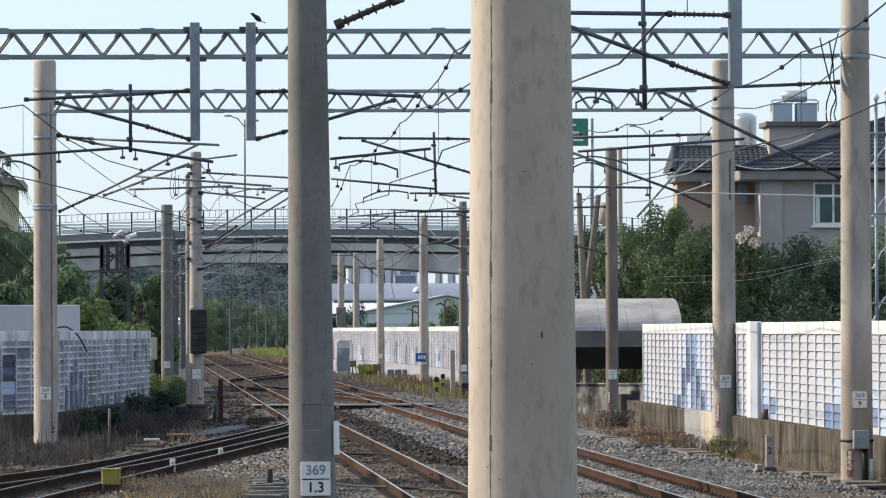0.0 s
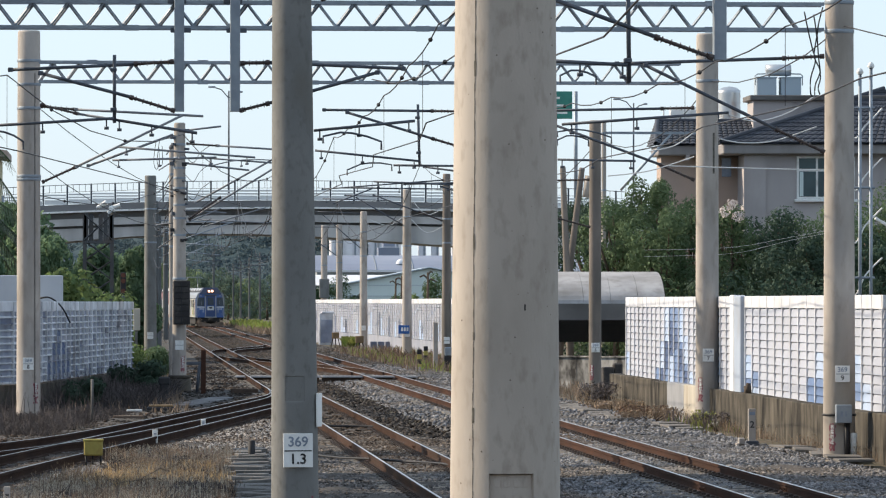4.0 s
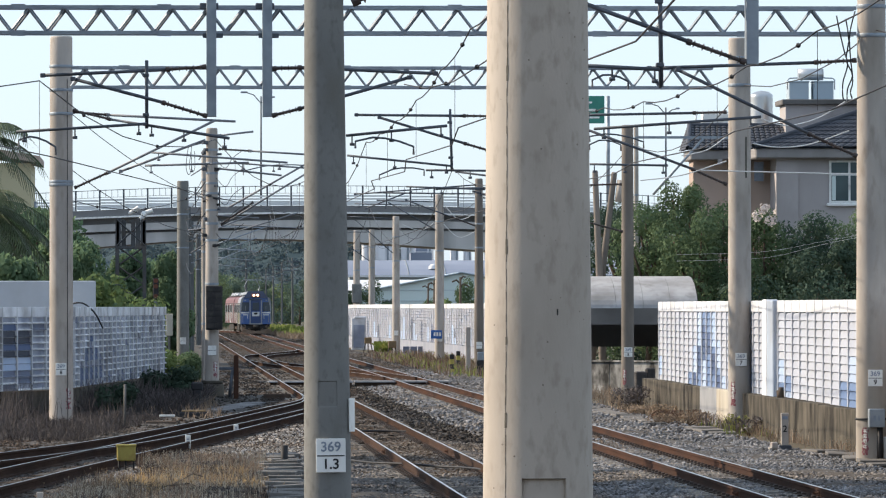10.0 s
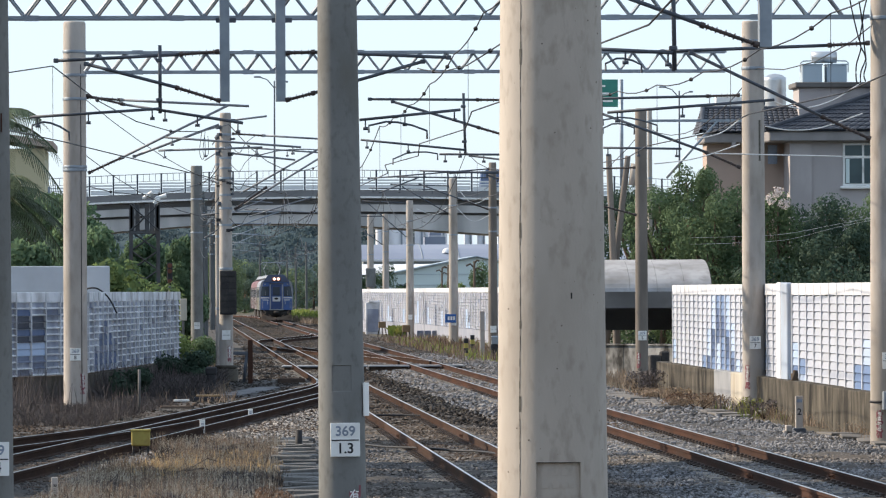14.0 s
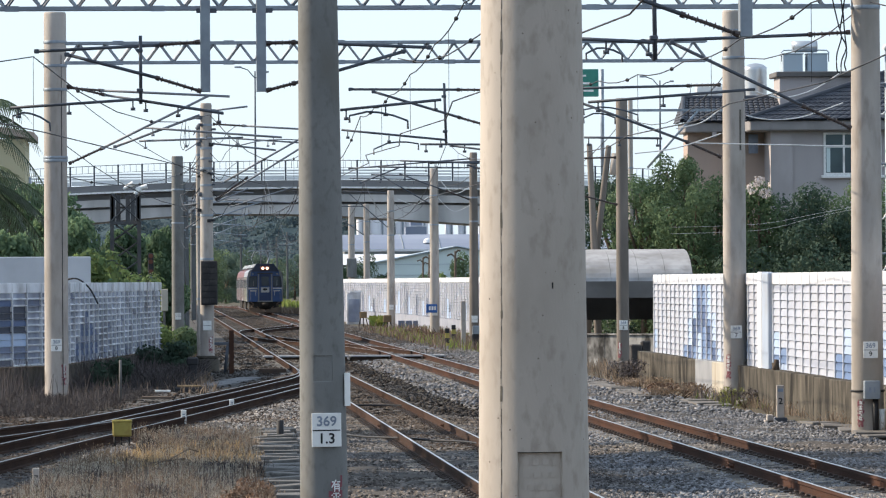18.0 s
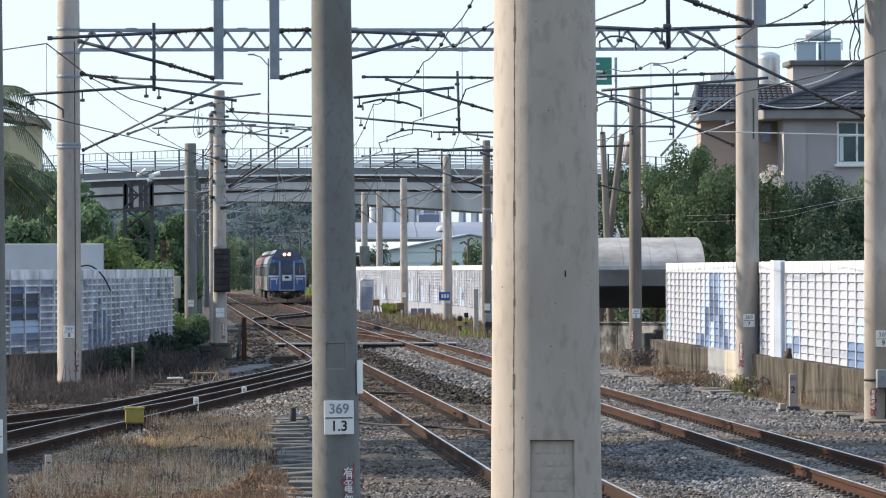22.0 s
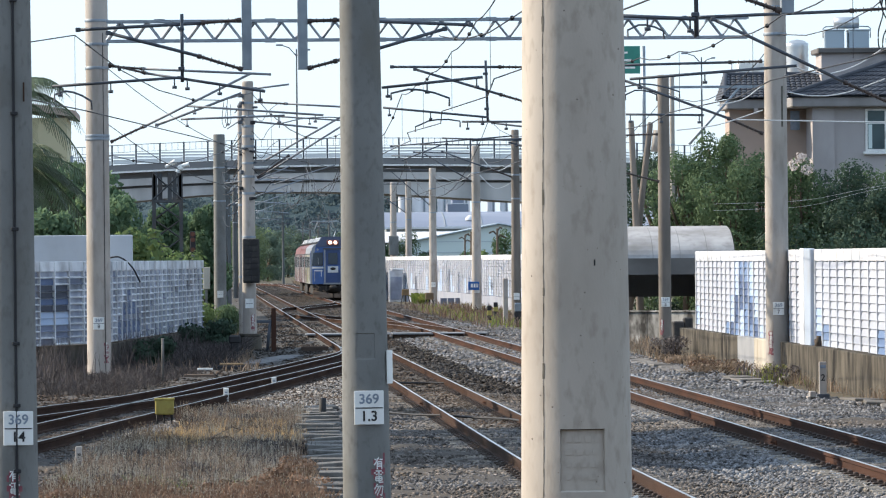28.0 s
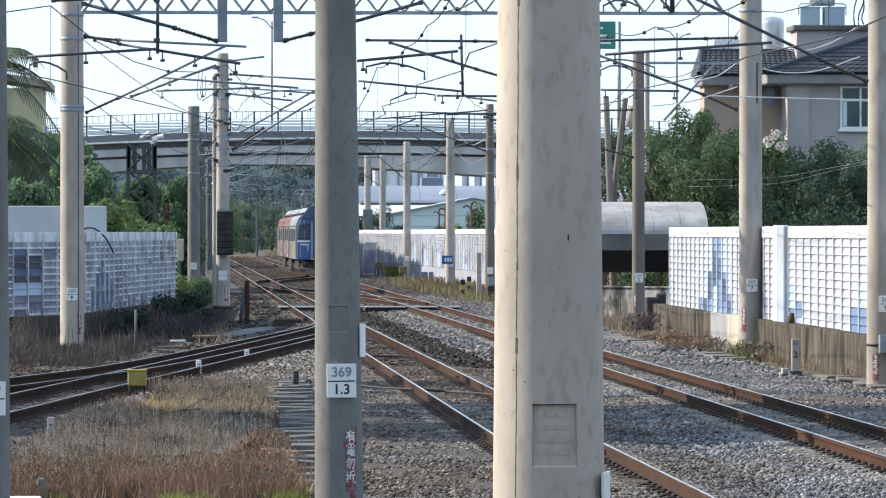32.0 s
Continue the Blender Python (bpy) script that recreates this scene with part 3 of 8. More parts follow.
def sunk_shaft(r, zs, top, n, z, w, h, dx, depth, material, t):
    """A round shaft with a shallow rectangular hatch cast into it: wall, recess and its four sides."""
    rr = r(z)
    c = math.asin(dx / rr)
    a0, a1 = c - w / 2 / rr, c + w / 2 / rr
    angs = sorted([a0, a1] + [a for a in (2 * math.pi * k / n - math.pi for k in range(n)) if abs(a - a0) > 0.03 and abs(a - a1) > 0.03])
    z0, z1 = z - h / 2, z + h / 2
    rows = sorted(set(list(zs) + [z0, z1]))
    at = lambda a, q, d=0.0: (math.sin(a) * (r(q) - d), -math.cos(a) * (r(q) - d), q)
    m, mb = len(angs), Mesh()
    vs = [at(a, q) for q in rows for a in angs]
    fs = []
    for i in range(len(rows) - 1):
        for k in range(m):
            inside = rows[i] >= z0 - 1e-6 and rows[i + 1] <= z1 + 1e-6 and angs[k] >= a0 - 1e-6 and angs[(k + 1) % m] <= a1 + 1e-6 and k + 1 < m
            if not inside:
                fs.append((i * m + k, i * m + (k + 1) % m, (i + 1) * m + (k + 1) % m, (i + 1) * m + k))
    mb.add(vs, fs, True)
    mb.add([at(a, top) for a in angs], [tuple(range(m))])
    part("shaft", mb, material, t)
    s = [a for a in angs if a0 - 1e-6 <= a <= a1 + 1e-6]
    k = len(s)
    top_d, low_d = depth, depth * 0.45
    plate = Mesh().add([at(a, z0 + 0.006, low_d) for a in s] + [at(a, z1 - 0.004, top_d) for a in s], [(i, i + 1, k + i + 1, k + i) for i in range(k - 1)], True)
    p = part("cover_plate", plate, material, t, "sunk rectangular cement hatch")
    # the shadow under the hatch's upper edge is put into this dark face
    part("rim", Mesh().add([at(a, z1) for a in s] + [at(a, z1 - 0.004, top_d) for a in s], [(i, i + 1, k + i + 1, k + i) for i in range(k - 1)]), "seam_dark", p, "upper edge of the hatch, coloured dark as its shadow")
    part("rim", Mesh().add([at(a, z0) for a in s] + [at(a, z0 + 0.006, low_d) for a in s], [(i, i + 1, k + i + 1, k + i) for i in range(k - 1)]), material, p)
    for a in (a0, a1):
        part("rim", Mesh().add([at(a, z0), at(a, z1), at(a, z1 - 0.004, top_d), at(a, z0 + 0.006, low_d)], [(0, 1, 2, 3)]), material, p)
    rnd = random.Random(5)
    for i in range(4):
        zc = z + h * (0.34 - i * 0.2)
        u = a0 + (a1 - a0) * 0.12
        while u < a0 + (a1 - a0) * 0.82:
            v = u + (a1 - a0) * rnd.uniform(0.08, 0.16)
            f = (zc - z0) / h
            d = low_d + (top_d - low_d) * f - 0.0034
            part("worn_lettering", Mesh().add([at(u, zc - 0.013, d), at(v, zc - 0.011, d), at(v, zc + 0.013, d), at(u, zc + 0.010, d)], [(0, 1, 2, 3)]), material, p)
            u = v + (a1 - a0) * rnd.uniform(0.05, 0.09)


def line_pole(name, label, x, y, d0, taper, top, material, bands=(), cap=True, group="line poles", lean=0.0, hatch=None):
    """A tapered round spun-concrete pole with clamp bands, and a hatch where it has one."""
    t = thing(name, label, "pole", (x, y, 0), group)
    t.matrix_basis = pose(x, y, 0, 0, lean, 0)
    r = lambda z: (d0 - z * taper) / 2
    zs = [-0.3, 0, 0.8, 1.6, 2.6, 4.0, 5.5, 7.0, top - 0.05, top]
    zs = [z for z in zs if z <= top]
    prof = [(r(z) - (0.02 if z == top else 0), z) for z in zs] + [(0.001, top)]
    if hatch:
        sunk_shaft(r, zs, top, 72, *hatch, material, t)
    else:
        part("shaft", Mesh().lathe(prof, 32), material, t)
    for z in bands:
        b = part("clamp_band", BAND, None, t)
        b.matrix_basis = Matrix.Translation((0, 0, z)) @ Matrix.Diagonal((r(z), r(z), 1, 1))
    return t, r


def number_plate(t, r, z, upper, lower, size=0.25, turn=0.0, dx=0.0, letters=True):
    """A small white enamel plate in two fields on the side of a pole that faces the platform."""
    y = -r(z) - 0.012
    p = part("location_plate", Mesh().cbox(-size / 2, -0.006, -size * 0.57, size / 2, 0.006, size * 0.57, 0.003), "white_paint", t, "white location plate in two fields")
    p.matrix_basis = pose(dx, y, z, 0, 0, turn)
    part("divider", Mesh().box(-size * 0.46, -0.009, -0.008, size * 0.46, -0.0062, 0.002), "ink", p)
    if letters:
        text("numeral", upper, size * 0.46, "ink_grey", p, (0, -0.0085, size * 0.28))
        text("numeral", lower, size * 0.48, "ink", p, (0, -0.0085, -size * 0.3))
    return p


def warning_strip(t, r, z, height=0.62, dx=0.0, material="purple_red"):
    """The painted danger notice down a pole: a dull red field with white strokes."""
    rr = r(z)
    a = math.asin(max(-0.95, min(0.95, dx / rr)))
    field = Mesh()
    w, k = 0.13, rr + 0.004
    rnd = random.Random(int(z * 1000 + rr * 7000))
    cols, rws = 7, 16
    for i in range(cols):
        for j in range(rws):
            edge = i in (0, cols - 1) or j in (0, rws - 1)
            if rnd.random() < (0.7 if edge else 0.35):
                continue
            a0, a1 = (a + (q / cols - 0.5) * w / rr for q in (i - 0.04, i + 1.04))
            z0, z1 = (z - height / 2 + height * q / rws for q in (j - rnd.uniform(0, 0.3), j + 1 + rnd.uniform(0, 0.3)))
            field.add([(math.sin(q) * k, -math.cos(q) * k, h_) for q, h_ in ((a0, z0), (a1, z0), (a1, z1), (a0, z1))], [(0, 1, 2, 3)])
    f = part("warning_notice", field, material, t, "worn dull red painted notice")
    f.matrix_basis = Matrix.Identity(4)
    return f, a


def glyphs(t, r, a, z0, rows, material="white_paint"):
    """Chinese characters as short strokes: each is a list of strokes in a unit square."""
    rr = r(z0) + 0.0065
    for strokes, zc, s in rows:
        mb = Mesh()
        for x0, y0, x1, y1 in strokes:
            d = Vector((x1 - x0, y1 - y0))
            nrm = Vector((-d.y, d.x)).normalized() * 0.055
            vs = []
            for u, v in ((x0 + nrm.x, y0 + nrm.y), (x0 - nrm.x, y0 - nrm.y), (x1 - nrm.x, y1 - nrm.y), (x1 + nrm.x, y1 + nrm.y)):
                ang = a + (u - 0.5) * s / rr
                vs.append((math.sin(ang) * rr, -math.cos(ang) * rr, zc + (v - 0.5) * s))
            mb.add(vs, [(0, 1, 2, 3)])
        part("painted_character", mb, material, t)


CH_YOU = [(0.1, 0.82, 0.92, 0.82), (0.5, 1.0, 0.08, 0.35), (0.35, 0.62, 0.35, 0.0), (0.35, 0.62, 0.8, 0.62), (0.8, 0.62, 0.8, 0.0), (0.35, 0.44, 0.8, 0.44), (0.35, 0.26, 0.8, 0.26)]
CH_DIAN = [(0.2, 0.97, 0.8, 0.97), (0.05, 0.82, 0.95, 0.82), (0.5, 0.97, 0.5, 0.55), (0.2, 0.68, 0.38, 0.68), (0.62, 0.68, 0.8, 0.68), (0.2, 0.48, 0.8, 0.48), (0.2, 0.32, 0.8, 0.32), (0.2, 0.16, 0.8, 0.16), (0.2, 0.48, 0.2, 0.16), (0.8, 0.48, 0.8, 0.16), (0.5, 0.48, 0.5, 0.02), (0.5, 0.02, 0.95, 0.02)]
CH_WU = [(0.35, 1.0, 0.08, 0.55), (0.28, 0.8, 0.9, 0.8), (0.9, 0.8, 0.75, 0.02), (0.75, 0.02, 0.58, 0.12), (0.5, 0.8, 0.12, 0.2), (0.7, 0.8, 0.3, 0.05)]
CH_JIN = [(0.12, 0.92, 0.22, 0.8), (0.05, 0.62, 0.25, 0.62), (0.25, 0.62, 0.12, 0.2), (0.05, 0.1, 0.95, 0.02), (0.85, 0.98, 0.45, 0.85), (0.45, 0.85, 0.4, 0.25), (0.45, 0.6, 0.92, 0.6), (0.7, 0.6, 0.7, 0.15)]


def danger(t, r, z, dx, s=0.1):
    f, a = warning_strip(t, r, z, s * 6.6, dx)
    rows = [(c, z + s * 2.55 - i * s * 1.12, s) for i, c in enumerate((CH_YOU, CH_DIAN, CH_WU, CH_JIN))]
    glyphs(t, r, a, z, rows)
    return a


# the two poles nearest the platform
t, r = line_pole("line_pole", "tall pale concrete pole with a mould seam, lit on one edge", 1.494, 22.5, 0.478, 1 / 52, 9.0, "concrete_pole_pale", group="line poles", hatch=(1.895, 0.185, 0.25, 0.012, 0.015))
seam = Mesh()
for k in range(300):
    z = k * 0.03
    a = radians(-40 + 0.25 * math.sin(k * 0.31) + 0.2 * math.sin(k * 1.7))
    rr = r(z) - 0.0003
    w = 0.0013 + 0.0009 * math.sin(k * 2.3) + (0.0045 if k % 23 in (5, 6) else 0) + (0.003 if k % 37 == 11 else 0)
    seam.box(-w * 0.6, -0.0012, z, w, 0.004, z + 0.031, pose(math.sin(a) * rr, -math.cos(a) * rr, 0, 0, 0, math.degrees(a)))
part("mould_seam", seam, "seam_dark", t, "dark ragged mould seam")
p = number_plate(t, r, 1.62, "369", "15", 0.25, 78, r(1.6) * 0.985, letters=False)
p.matrix_basis = pose(r(1.62) + 0.004, -0.03, 1.6, 0, 0, 80)
# pits as small raised dots, the hollows' shade put into their dark colour
for _ in range(60):
    a, z = random.uniform(-1.2, 1.2), random.uniform(1.4, 4.2)
    part("pit", Mesh().rod((math.sin(a) * (r(z) - 0.004), -math.cos(a) * (r(z) - 0.004), z), (math.sin(a) * (r(z) + 0.0012), -math.cos(a) * (r(z) + 0.0012), z), random.choice((0.001, 0.0015, 0.002, 0.0035)), n=7), "pit_shadow", t)
part("slot", Mesh().box(-0.003, -0.006, -0.012, 0.003, 0.0, 0.012, pose(0.065, -math.sqrt(r(2.68) ** 2 - 0.065 ** 2) + 0.004, 2.68)), "ink", t)

t, r = line_pole("line_pole", "grey concrete pole with a location plate and danger notice", 1.385, 47.5, 0.418, 1 / 60, 9.0, "concrete_pole_grey", lean=-0.42, hatch=(1.97, 0.165, 0.22, 0.0, 0.008))
number_plate(t, r, 1.455, "369", "1.3", 0.25, 4, 0.022)
danger(t, r, 0.73, 0.095)
part("side_plate", Mesh().cbox(-0.004, -0.06, -0.14, 0.004, 0.06, 0.14, 0.002, pose(r(1.8) + 0.012, -0.05, 1.79, 0, 0, -24)), "white_paint", t, "narrow white plate seen edge on")
wz = 0.34
text("warning_word", "DANGER", 0.034, "white_paint", t, (0.095, -math.sqrt(r(wz) ** 2 - 0.095 ** 2) - 0.012, 0.42), (90, 0, 24))
part("earth_cable", Mesh().line([(0.2, -0.06, 0), (0.205, -0.05, 0.25), (0.21, -0.02, 0.33)], 0.012), "ink", t)

t, r = line_pole("line_pole", "grey concrete pole with a cable clipped along it", -1.60, 47.5, 0.437, 1 / 62, 9.0, "concrete_pole_grey")
number_plate(t, r, 1.31, "369", "14", 0.25, 4, 0.055)
danger(t, r, 0.66, 0.02)
cab = [(r(z) * 0.2, -r(z) * 0.98 - 0.014, z) for z in np.linspace(0, 8, 30)]
part("cable", Mesh().line(cab, 0.012, 6), "ink", t, "black cable")
for z in (0.95, 1.5, 2.02, 2.98, 3.95, 4.9):
    part("cable_clip", Mesh().cbox(r(z) * 0.2 - 0.03, -r(z) - 0.03, z - 0.015, r(z) * 0.2 + 0.035, -r(z) * 0.95, z + 0.015, 0.005), "ink", t)
part("rust_streak", Mesh().box(0.115, -0.004, 0, 0.128, 0.0, 0.16, pose(0, -r(4) * 0.80, 4.05)), "rail_side", t)

POLES = {}
POLES[9], r = line_pole("line_pole", "thick concrete pole with plate and switch box beside the barrier", 12.24, 97, 0.565, 1 / 105, 9.6, "concrete_pole", (7.4, 7.9))
number_plate(POLES[9], r, 1.47, "369", "9", 0.25, -4, 0.02)
part("switch_box", Mesh().cbox(-0.14, -0.16, -0.16, 0.14, 0.0, 0.16, 0.012, pose(0.03, -r(0.8), 0.78)), "galv", POLES[9], "grey steel switch box")
part("lettering_bar", Mesh().box(-0.06, -0.006, -0.045, -0.02, 0.0, 0.045, pose(0.03, -r(0.8) - 0.161, 0.78)).box(0.02, -0.006, -0.045, 0.05, 0.0, 0.045, pose(0.03, -r(0.8) - 0.161, 0.78)), "ink_grey", POLES[9])
part("box_band", Mesh().lathe([(0.29, 0.74), (0.3, 0.745), (0.3, 0.775), (0.29, 0.78)], 20), "ink", POLES[9])
part("pipe", Mesh().rod((0.1, -0.3, 0), (0.1, -0.3, 0.62), 0.05), "ink", POLES[9])
part("guard_pipe", Mesh().rod((0.22, -0.22, 0), (0.22, -0.22, 0.45), 0.06), "white_paint", POLES[9])
danger(POLES[9], r, 0.36, -0.15, 0.075)
POLES[7], r = line_pole("line_pole", "thick pale concrete pole with location plate beside the barrier", 12.71, 124, 0.525, 1 / 220, 8.65, "concrete_pole", (7.6, 8.2))
number_plate(POLES[7], r, 1.54, "369", "7", 0.25, -4, 0.0)
danger(POLES[7], r, 0.78, -0.17, 0.08)
part("crack", Mesh().box(-0.02, -0.006, -0.45, 0.02, 0, 0.45, pose(0.12, -r(5) * 0.9, 6.0)), "seam_dark", POLES[7])
POLES[8], r = line_pole("line_pole", "thick concrete pole carrying the end of a lattice beam", -2.39, 131, 0.56, 1 / 220, 9.0, "concrete_pole", (5.55, 7.2, 7.75, 8.3, 5.62))
number_plate(POLES[8], r, 1.27, "369", "8", 0.25, 4, 0.0)
danger(POLES[8], r, 0.6, 0.17, 0.075)
part("earth_wire", Mesh().line([(r(z) * 0.55, -r(z) * 0.86, z) for z in np.linspace(0, 8, 12)], 0.008), "ink", POLES[8])
POLES[10], r = line_pole("line_pole", "thick concrete pole carrying the far end of a beam", -6.2, 97, 0.54, 1 / 105, 9.6, "concrete_pole", (7.45, 7.95))
POLES[5], r = line_pole("line_pole", "weathered brown concrete pole with location plate", 13.85, 168, 0.385, 1 / 210, 8.15, "old_pole")
number_plate(POLES[5], r, 1.35, "369", "5", 0.25, -4, 0.0)
danger(POLES[5], r, 0.6, -0.11, 0.075)
POLES[6], r = line_pole("line_pole", "old concrete pole crowded with clamps and fittings", 1.42, 168, 0.43, 1 / 85, 8.05, "concrete_pole", (3.4, 4.7, 5.2, 5.6, 6.1, 6.4, 6.7, 7.0, 7.4))
number_plate(POLES[6], r, 1.42, "369", "6", 0.25, 4, 0.0, letters=False)
danger(POLES[6], r, 0.85, 0.1, 0.075)
part("collar", Mesh().lathe([(0.3, 0.42), (0.33, 0.43), (0.33, 0.5), (0.3, 0.52)], 16), "wall_old", POLES[6])
part("footing", Mesh().lathe([(0.36, -0.1), (0.36, 0.4), (0.3, 0.42), (0.01, 0.42)], 16), "wall_old", POLES[6], "round concrete footing")
POLES[3], r = line_pole("line_pole", "dark weathered pole near the far barrier", 13.2, 236, 0.42, 1 / 80, 8.1, "old_pole", (5.2, 6.2))
number_plate(POLES[3], r, 1.1, "369", "3", 0.25, -4, 0, letters=False)
POLES[4], r = line_pole("line_pole", "weathered concrete pole standing among the bushes", 0.78, 236, 0.53, 1 / 160, 8.0, "concrete_pole_grey", (5.2, 6.6))
number_plate(POLES[4], r, 1.3, "369", "4", 0.25, 4, 0, letters=False)
for x, y, top in ((13.15, 269, 8.1), (13.5, 328, 8.0), (14.15, 384, 8.0)):
    t, r = line_pole("line_pole", "pale concrete line pole by the far barrier", x, y, 0.47, 1 / 110, top, "concrete_pole", (5.4, 6.8))
    number_plate(t, r, 1.2, "", "", 0.25, 0, 0, letters=False)
for x, y, top in ((14.1, 620, 8.2), (14.4, 690, 8.2), (14.5, 750, 8.2), (14.6, 810, 8.2), (8.6, 592, 8.0)):
    t, r = line_pole("line_pole", "slim far line pole beside the bend of the tracks", x, y, 0.27, 1 / 160, top, "far_pole", (6.8,))
    for dz in (0.5, 1.0, 1.5):
        part("crossarm", Mesh().box(-0.75, -0.05, top - dz, 0.75, 0.05, top - dz + 0.1), "galv_dark", t)
t, r = line_pole("line_pole", "pale thick pole with a dark switch case by the bridge", 14.0, 410, 0.52, 1 / 110, 8.3, "concrete_pole", (5.4, 6.8))
part("switch_case", Mesh().cbox(-0.36, -0.42, 3.0, 0.36, -0.2, 4.4, 0.04), "concrete_pole_grey", t, "grey-green steel switch case")
t, r = line_pole("steel_mast", "slim grey steel mast next to the old pole", 1.22, 172, 0.17, 0, 7.4, "concrete_pole", (2.2, 4.4, 6.6), group="masts")
part("base_plate", Mesh().cbox(-0.2, -0.2, -0.05, 0.2, 0.2, 0.05, 0.02), "galv_dark", t)
part("cap", Mesh().lathe([(0.09, 7.38), (0.1, 7.42), (0.06, 7.5), (0.005, 7.52)], 16), "galv_dark", t)
t, r = line_pole("steel_mast", "slim pale mast behind the weathered pole", 16.8, 200, 0.17, 0, 9.2, "concrete_pole", (6.7, 8.74), group="masts")
part("bracket_arm", Mesh().box(0, -0.04, 8.7, 3.9, 0.04, 8.79).rod((0.6, 0, 6.7), (2.4, 0, 8.7), 0.045), "galv", t)
for x, y, lean in ((15.09, 193, -2.3), (14.6, 193.5, 7.0)):
    t, r = line_pole("utility_pole", "leaning old timber utility pole with cables", x, y, 0.28, 1 / 90, 7.4, "old_pole", group="utility poles", lean=lean)
    part("transformer", Mesh().rod((0.27, -0.1, 6.4), (0.27, -0.1, 7.15), 0.15, n=14), "concrete_pole", t, "pale cylindrical transformer") if lean > 0 else None


# ---- lattice beams ----
def truss(x0, x1, y, zb, zt, drops=(), shift=0.0, step=0.606):
    """A galvanised lattice beam across the tracks: two chords on each face, zigzag bars, plates, drop posts."""
    t = thing("lattice_beam", "galvanised steel lattice beam spanning the tracks between two poles", "gantry beam", ((x0 + x1) / 2, y, zb), "lattice beams")
    L, H = x1 - x0, zt - zb
    n = int((L - shift) / step + 0.02)
    for yy in (-0.2, 0.2):
        for z in (0.0, H - 0.06):
            part("chord", Mesh().box(-L / 2, yy - 0.035, z, L / 2, yy + 0.035, z + 0.062), "galv", t)
        for k in range(n):
            a = -L / 2 + k * step + shift
            for u0, u1 in (((a, 0.05), (a + step / 2, H - 0.05)), ((a + step / 2, H - 0.05), (a + step, 0.05))):
                if yy < 0:
                    part("lattice_bar", Mesh().rod((u0[0], yy, u0[1]), (u1[0], yy, u1[1]), 0.026, n=4), "galv", t)
                else:
                    part("lattice_bar", Mesh().rod((u0[0] + 0.03, yy, u0[1]), (u1[0] + 0.03, yy, u1[1]), 0.022, n=4), "galv_dark", t)
    for k in range(int(L / 2.5)):
        b = part("gusset_plate", Mesh().box(-0.12, -0.245, H - 0.075, 0.12, -0.236, H + 0.02).box(-0.12, -0.245, -0.03, 0.12, -0.236, 0.07), "galv", t)
        b.matrix_basis = pose(-L / 2 + 1.2 + k * 2.5, 0, 0)
    for x, z0, z1 in drops:
        p = part("drop_post", Mesh().cbox(-0.085, -0.32, z0 - zb, 0.085, -0.245, z1 - zb, 0.008).box(-0.085, -0.25, z0 - zb, -0.07, -0.12, z1 - zb).box(0.07, -0.25, z0 - zb, 0.085, -0.12, z1 - zb), "galv", t, "grey steel channel hanging from the beam")
        p.matrix_basis = pose(x - (x0 + x1) / 2, 0, 0)
        part("clamp", Mesh().cbox(-0.2, -0.26, H - 0.06, 0.12, -0.2, H + 0.04, 0.01).cbox(-0.15, -0.26, -0.06, 0.2, -0.2, 0.02, 0.01), "galv_dark", p)
    return t


truss(-6.2, 11.95, 97, 7.39, 7.89, ((0.81, 5.97, 8.0), (1.77, 5.97, 8.0)), 0.497, 0.6138)
truss(-2.1, 12.45, 127.5, 7.65, 8.15)
truss(-5.0, 12.0, 75, 7.4, 7.9, ((7.83, 5.93, 8.0),))
POLES[11], r = line_pole("line_pole", "concrete pole that carries a beam over the tracks", 12.2, 75, 0.54, 1 / 105, 9.6, "concrete_pole", (7.45, 7.95))
POLES[12], r = line_pole("line_pole", "concrete pole that carries the other end of a beam", -5.2, 75, 0.54, 1 / 105, 9.6, "concrete_pole", (7.45, 7.95))

# ---- noise barriers ----
SLAT = {}
for key in ("slat_white", "slat_grey", "slat_pale", "slat_blue", "slat_navy", "slat_dusk", "slat_dull", "slat_shade"):
    sl = Mesh()
    pf = [(-0.018, 0.004), (-0.036, 0.014), (-0.018, 0.146), (-0.008, 0.147), (-0.008, 0.163), (0.02, 0.163), (0.02, 0.004)]
    if key in ("slat_grey", "slat_navy", "slat_dull"):
        pf = [(0.0, 0.004), (-0.06, 0.012), (-0.06, 0.03), (-0.006, 0.05), (-0.002, 0.155), (0.0, 0.163), (0.02, 0.163), (0.02, 0.004)]
    vs = [(x, a, h) for x in (0.0, 1.0) for a, h in pf]
    n = len(pf)
    sl.add(vs, [tuple(reversed(range(n)))] + [tuple(range(n, 2 * n))] + [(k, (k + 1) % n, n + (k + 1) % n, n + k) for k in range(n)])
    SLAT[key] = sl.mesh("slat", key)
    # the pale rib colour on the lip paints the slats' lit edges
    if key == "slat_grey":
        SLAT[key].materials.append(M["slat_rib"])
        for k in (0, 1, 2):
            SLAT[key].polygons[2 + k].material_index = 1
CAP_H = 0.26
CAP = Mesh().cbox(0, -0.05, 0.012, 1, 0.03, CAP_H, 0.01).mesh("cap_rail", "post_white")
POST = Mesh().cbox(-0.03, -0.06, 0, 0.03, 0.035, 1, 0.006).mesh("post", "post_white")
ROW = 0.165


CAP_GREY = Mesh().cbox(0, -0.05, 0.012, 1, 0.03, CAP_H, 0.01).mesh("cap_rail", "slat_rib")
POST_GREY = Mesh().cbox(-0.03, -0.07, 0, 0.03, 0.035, 1, 0.006).mesh("post", "slat_rib")


